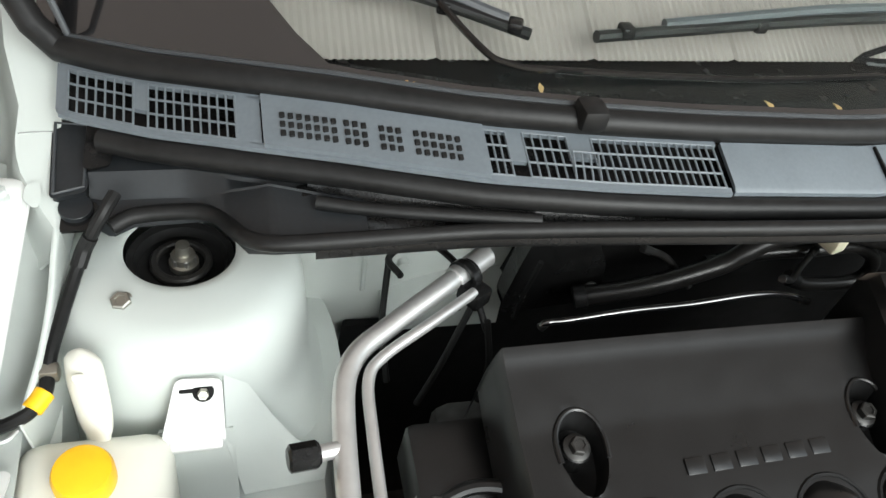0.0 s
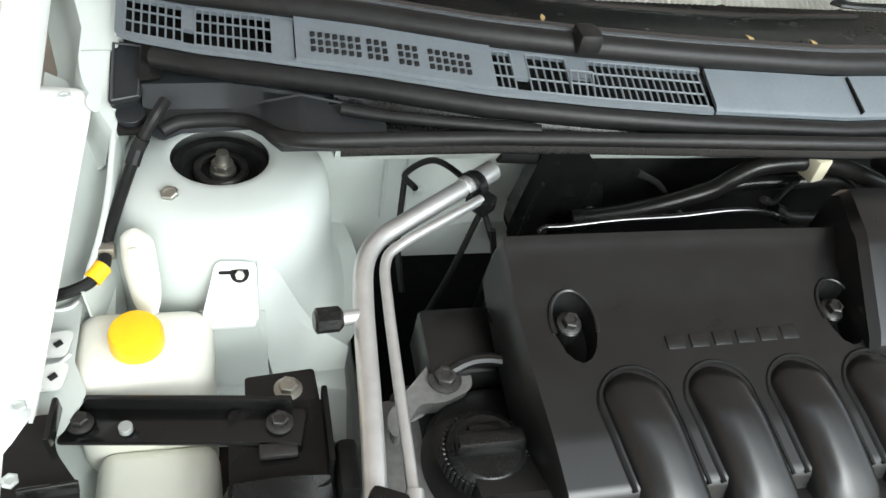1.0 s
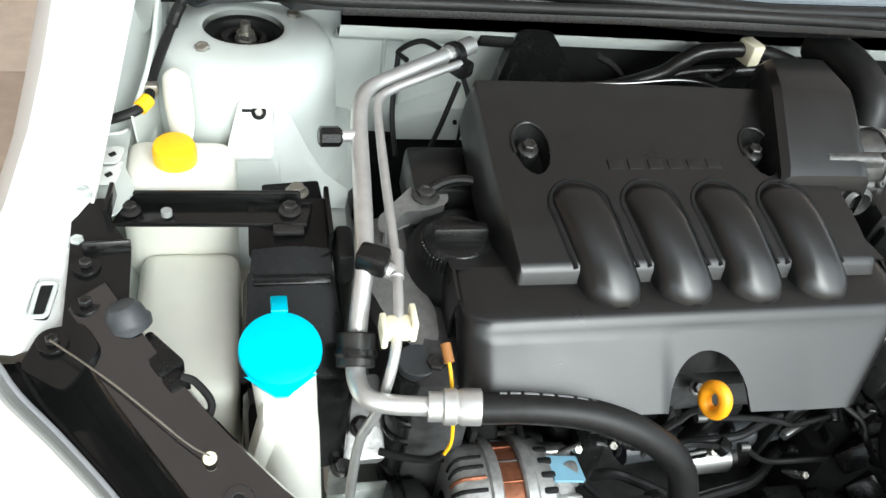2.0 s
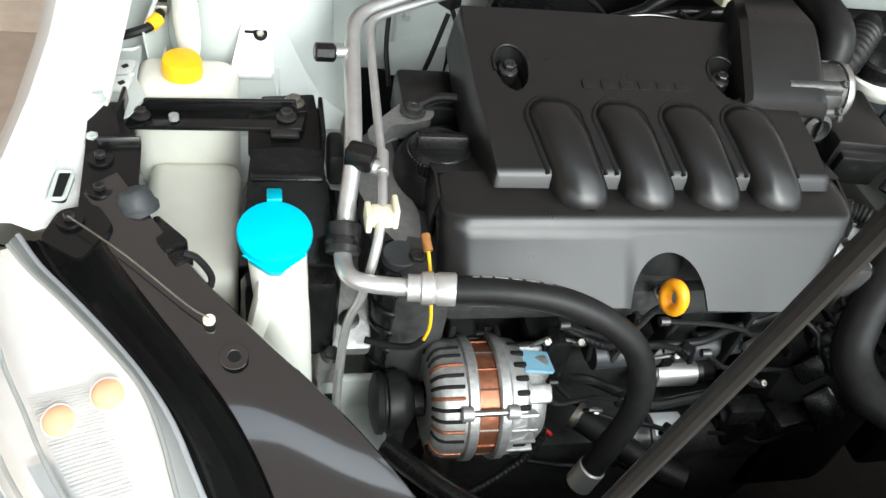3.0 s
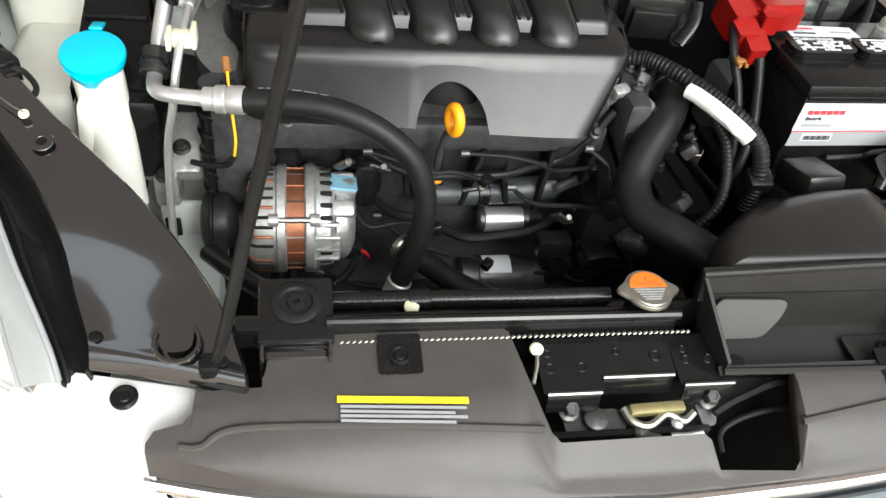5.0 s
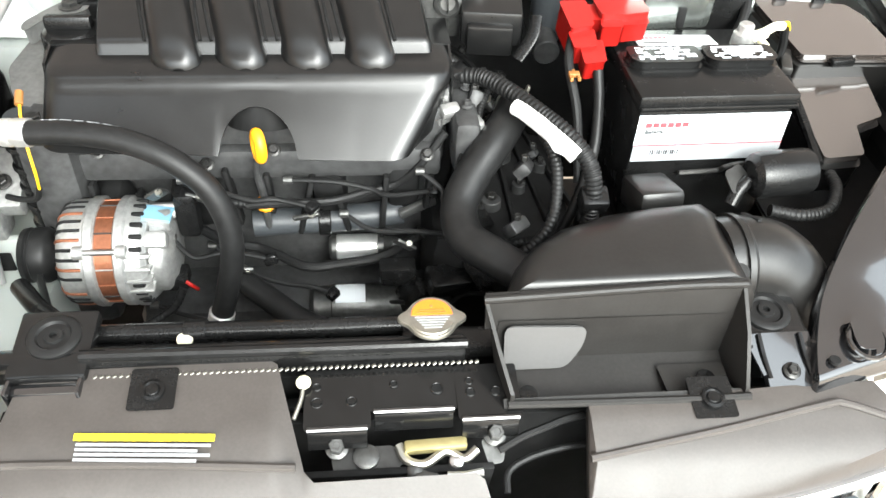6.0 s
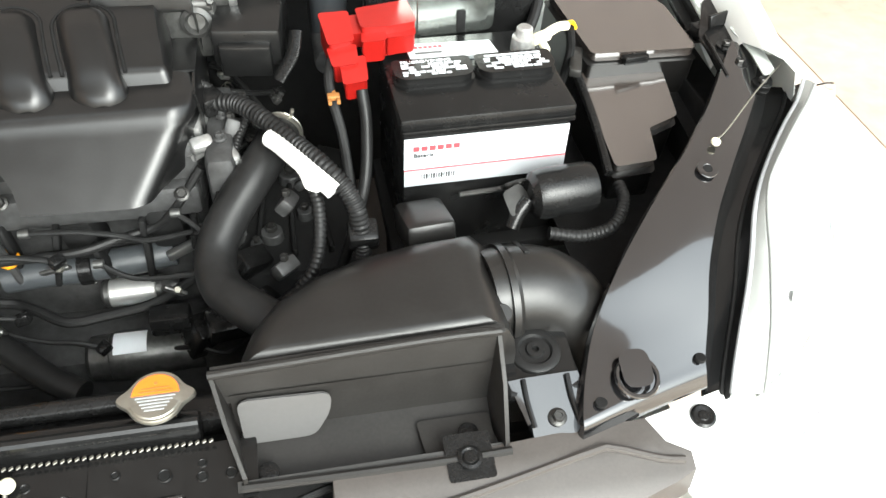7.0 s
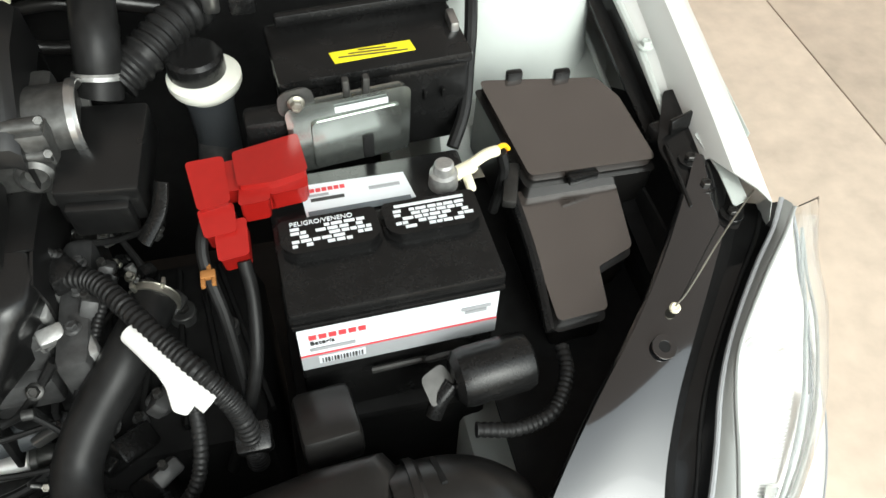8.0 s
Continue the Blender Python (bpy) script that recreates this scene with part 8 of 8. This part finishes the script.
part("end_plug", box((0.050, 0.172, 0.925), (0.03, 0.04, 0.025), 0.005, turn(0, 0, 30)), "plastic", hn)
for pts in ([(0.02, 0.19, 0.95), (0.05, 0.185, 0.935), (0.07, 0.17, 0.92)], [(0.10, 0.16, 0.92), (0.08, 0.12, 0.90), (0.07, 0.08, 0.88)]):
    solid("wiring_loom", tube(pts, 0.006, 10, 8, ribs=0.005), "rubber", "black corrugated wiring loom by the gearbox", "wiring loom", "gearbox looms")
for x, y, z, s in ((0.075, 0.14, 0.905, 0.03), (0.10, 0.09, 0.87, 0.025), (0.13, 0.045, 0.86, 0.028), (0.09, 0.175, 0.91, 0.026), (0.145, 0.15, 0.87, 0.03), (0.06, 0.06, 0.80, 0.03), (0.12, 0.00, 0.80, 0.03), (0.15, 0.09, 0.85, 0.02)):
    c = solid("clamp_bracket", box((x, y, z), (s, s * 0.6, s * 0.8), 0.004, turn(300 * x, 200 * y, 500 * z)), "iron", "dark metal bracket by the gearbox", "bracket", "gearbox brackets")
    bolt(c, (x, y, z + s * 0.4), 0.005, mat="bolt", flange=False)

# right wing details
rbk = thing("headlight_bracket", (0.72, 0.18, 0.92), "black painted headlight bracket bolted to the wing", "bracket")
RB = ((0.688, 0.195, 0.953), (0.692, 0.105, 0.942), (0.728, 0.072, 0.938), (0.748, 0.098, 0.942), (0.738, 0.170, 0.952), (0.755, 0.262, 0.966), (0.722, 0.266, 0.966))
part("plate", slab(rounded(RB, 0.008), 0.005, 0.001), "satin", rbk)
part("lip", box((0.722, 0.212, 0.966), (0.040, 0.006, 0.018), 0.002, turn(-15, 0, 20)), "satin", rbk)
part("web", box((0.692, 0.150, 0.946), (0.004, 0.085, 0.014), 0.0015, turn(7, 0, -3)), "satin", rbk)
lugr = solid("wing_lug", slab(rounded([(0.727, 0.192, 0.965), (0.744, 0.194, 0.966), (0.748, 0.140, 0.962), (0.746, 0.097, 0.956), (0.729, 0.092, 0.955), (0.732, 0.140, 0.960)], 0.004), 0.003, 0.0006), "inner", "folded white lug joining wing and headlight bracket", "lug", "wing lugs")
part("fold", box((0.7535, 0.150, 0.960), (0.016, 0.030, 0.003), 0.0008, turn(6, 28, 0)), "inner", lugr)
bolt(lugr, (0.750, 0.166, 0.963), 0.0072, mat="inner")
for p in ((0.713, 0.167, 0.951), (0.716, 0.131, 0.946), (0.730, 0.092, 0.941)):
    part("washer", cyl(p, (p[0], p[1], p[2] + 0.003), 0.0125), "satin", rbk)
    bolt(rbk, (p[0], p[1], p[2] + 0.002), 0.0058, mat="bolt", flange=False, h=0.005)
gut = thing("wing_gutter", (0.70, 0.4, 0.97), "black plastic gutter strip along the wing", "gutter")
part("strip", sheet([[(0.688, y, fender_z(y) - 0.026), (0.693, y, fender_z(y) - 0.038), (0.712, y, fender_z(y) - 0.038), (0.720, y, fender_z(y) - 0.026)] for y in (0.22, 0.28, 0.34, 0.40, 0.50, 0.62, 0.75)], 0.003), "plastic", gut)
part("end_clip", box((0.703, 0.222, 0.945), (0.026, 0.02, 0.02), 0.004, turn(0, 0, 15)), "plastic", gut)
wc = solid("wing_cable", tube([(0.505, 0.335, 0.99), (0.512, 0.36, 1.03), (0.525, 0.42, 1.06), (0.535, 0.50, 1.08)], 0.0075, 10), "rubber", "black cable hanging beside the strut tower", "cable")
part("lower_run", tube([(0.505, 0.335, 0.99), (0.49, 0.29, 0.955), (0.47, 0.26, 0.93)], 0.0075, 10), "rubber", wc)

# fittings on the end of the cylinder head
hbk = thing("head_bracket", (0.04, 0.14, 0.89), "bare cast bracket on the end of the cylinder head", "bracket")
part("plate", slab(rounded([(0.022, 0.105, 0.893), (0.046, 0.118, 0.900), (0.058, 0.160, 0.903), (0.048, 0.186, 0.905), (0.034, 0.170, 0.902), (0.030, 0.135, 0.897)], 0.006), 0.012, 0.002), "dullcast", hbk)
part("web", box((0.040, 0.150, 0.912), (0.010, 0.050, 0.020), 0.003, turn(10, 0, -14)), "cast", hbk)
part("foot", box((0.040, 0.112, 0.905), (0.026, 0.018, 0.014), 0.004, turn(20, 0, 20)), "cast", hbk)
bolt(hbk, (0.052, 0.172, 0.906), 0.006, mat="zinc")
solid("heater_hose", tube([(0.024, 0.216, 0.902), (0.040, 0.206, 0.902), (0.060, 0.197, 0.900)], 0.0062, 12, 5, ribs=0.005), "palegrey", "short grey corrugated sleeve beside the engine cover", "sleeve")
for i, (x, y, z, w, mt) in enumerate(((0.072, 0.340, 0.86, 0.026, "throttle"), (0.060, 0.330, 0.86, 0.018, "dullcast"), (0.024, 0.336, 0.86, 0.024, "throttle"), (0.020, 0.280, 0.86, 0.022, "dullcast"), (0.046, 0.262, 0.865, 0.020, "throttle"), (0.080, 0.268, 0.86, 0.026, "dullcast"), (0.128, 0.262, 0.86, 0.016, "throttle"), (0.107, 0.203, 0.86, 0.022, "dullcast"), (0.120, 0.190, 0.86, 0.020, "throttle"), (0.090, 0.232, 0.85, 0.022, "plastic"), (0.064, 0.120, 0.885, 0.018, "throttle"), (0.070, 0.300, 0.85, 0.030, "plastic"))):
    hd = thing("head_fitting", (x, y, z), "small dull metal fitting with a bolt at the engine end", "fitting", "engine end fittings")
    fm = box((x, y, z), (w, w * 0.7, w * 0.6), w * 0.12, turn(23 * i, 31 * i, 47 * i))
    cyl((x, y, z - w * 0.2), (x + w * 0.5 * math.cos(i * 2.1), y + w * 0.5 * math.sin(i * 2.1), z + w * 0.5), w * 0.26, seg=12, bm=fm)
    part("body", fm, mt, hd)
    bolt(hd, (x - w * 0.2, y - w * 0.2, z + w * 0.34), w * 0.2, axis=(0.1 * (i % 3), -0.3, 0.9), mat="zinc" if i % 2 else "bolt")
for pts in ([(0.028, 0.30, 0.885), (0.05, 0.29, 0.90), (0.078, 0.27, 0.892), (0.10, 0.235, 0.88), (0.12, 0.20, 0.87)], [(0.05, 0.24, 0.89), (0.075, 0.225, 0.90), (0.10, 0.24, 0.885), (0.13, 0.27, 0.865)], [(0.045, 0.09, 0.87), (0.06, 0.13, 0.89), (0.07, 0.17, 0.90), (0.085, 0.20, 0.885)], [(0.05, 0.06, 0.86), (0.062, 0.10, 0.87), (0.075, 0.14, 0.868), (0.09, 0.17, 0.86)]):
    ht = thing("end_cable", pts[0], "thin black cable with a plug at the engine end", "cable", "engine end cables")
    part("cable", tube(pts, 0.0038, 8, 6), "rubber", ht)
    part("plug", box(pts[-1], (0.018, 0.014, 0.014), 0.003, turn(15, 20, 40)), "plastic", ht)

# black liner below the relay box
ln = thing("splash_liner", (0.60, 0.0, 0.70), "black plastic splash liner beside the battery", "liner")
part("floor", sheet([[(x, y, 0.80 + 0.03 * max(0, x - 0.5) + 0.02 * max(0, y)) for y in (-0.16, -0.1, 0.0, 0.1, 0.2, 0.32)] for x in (0.46, 0.50, 0.54, 0.58, 0.66)], 0.004), "matt", ln)
part("side", sheet([[(0.668 + 0.006 * k, y, 0.74 + 0.05 * k) for k in range(4)] for y in (0.05, 0.08, 0.14, 0.20, 0.26, 0.31)], 0.004, down=(-1, 0, 0)), "matt", ln)
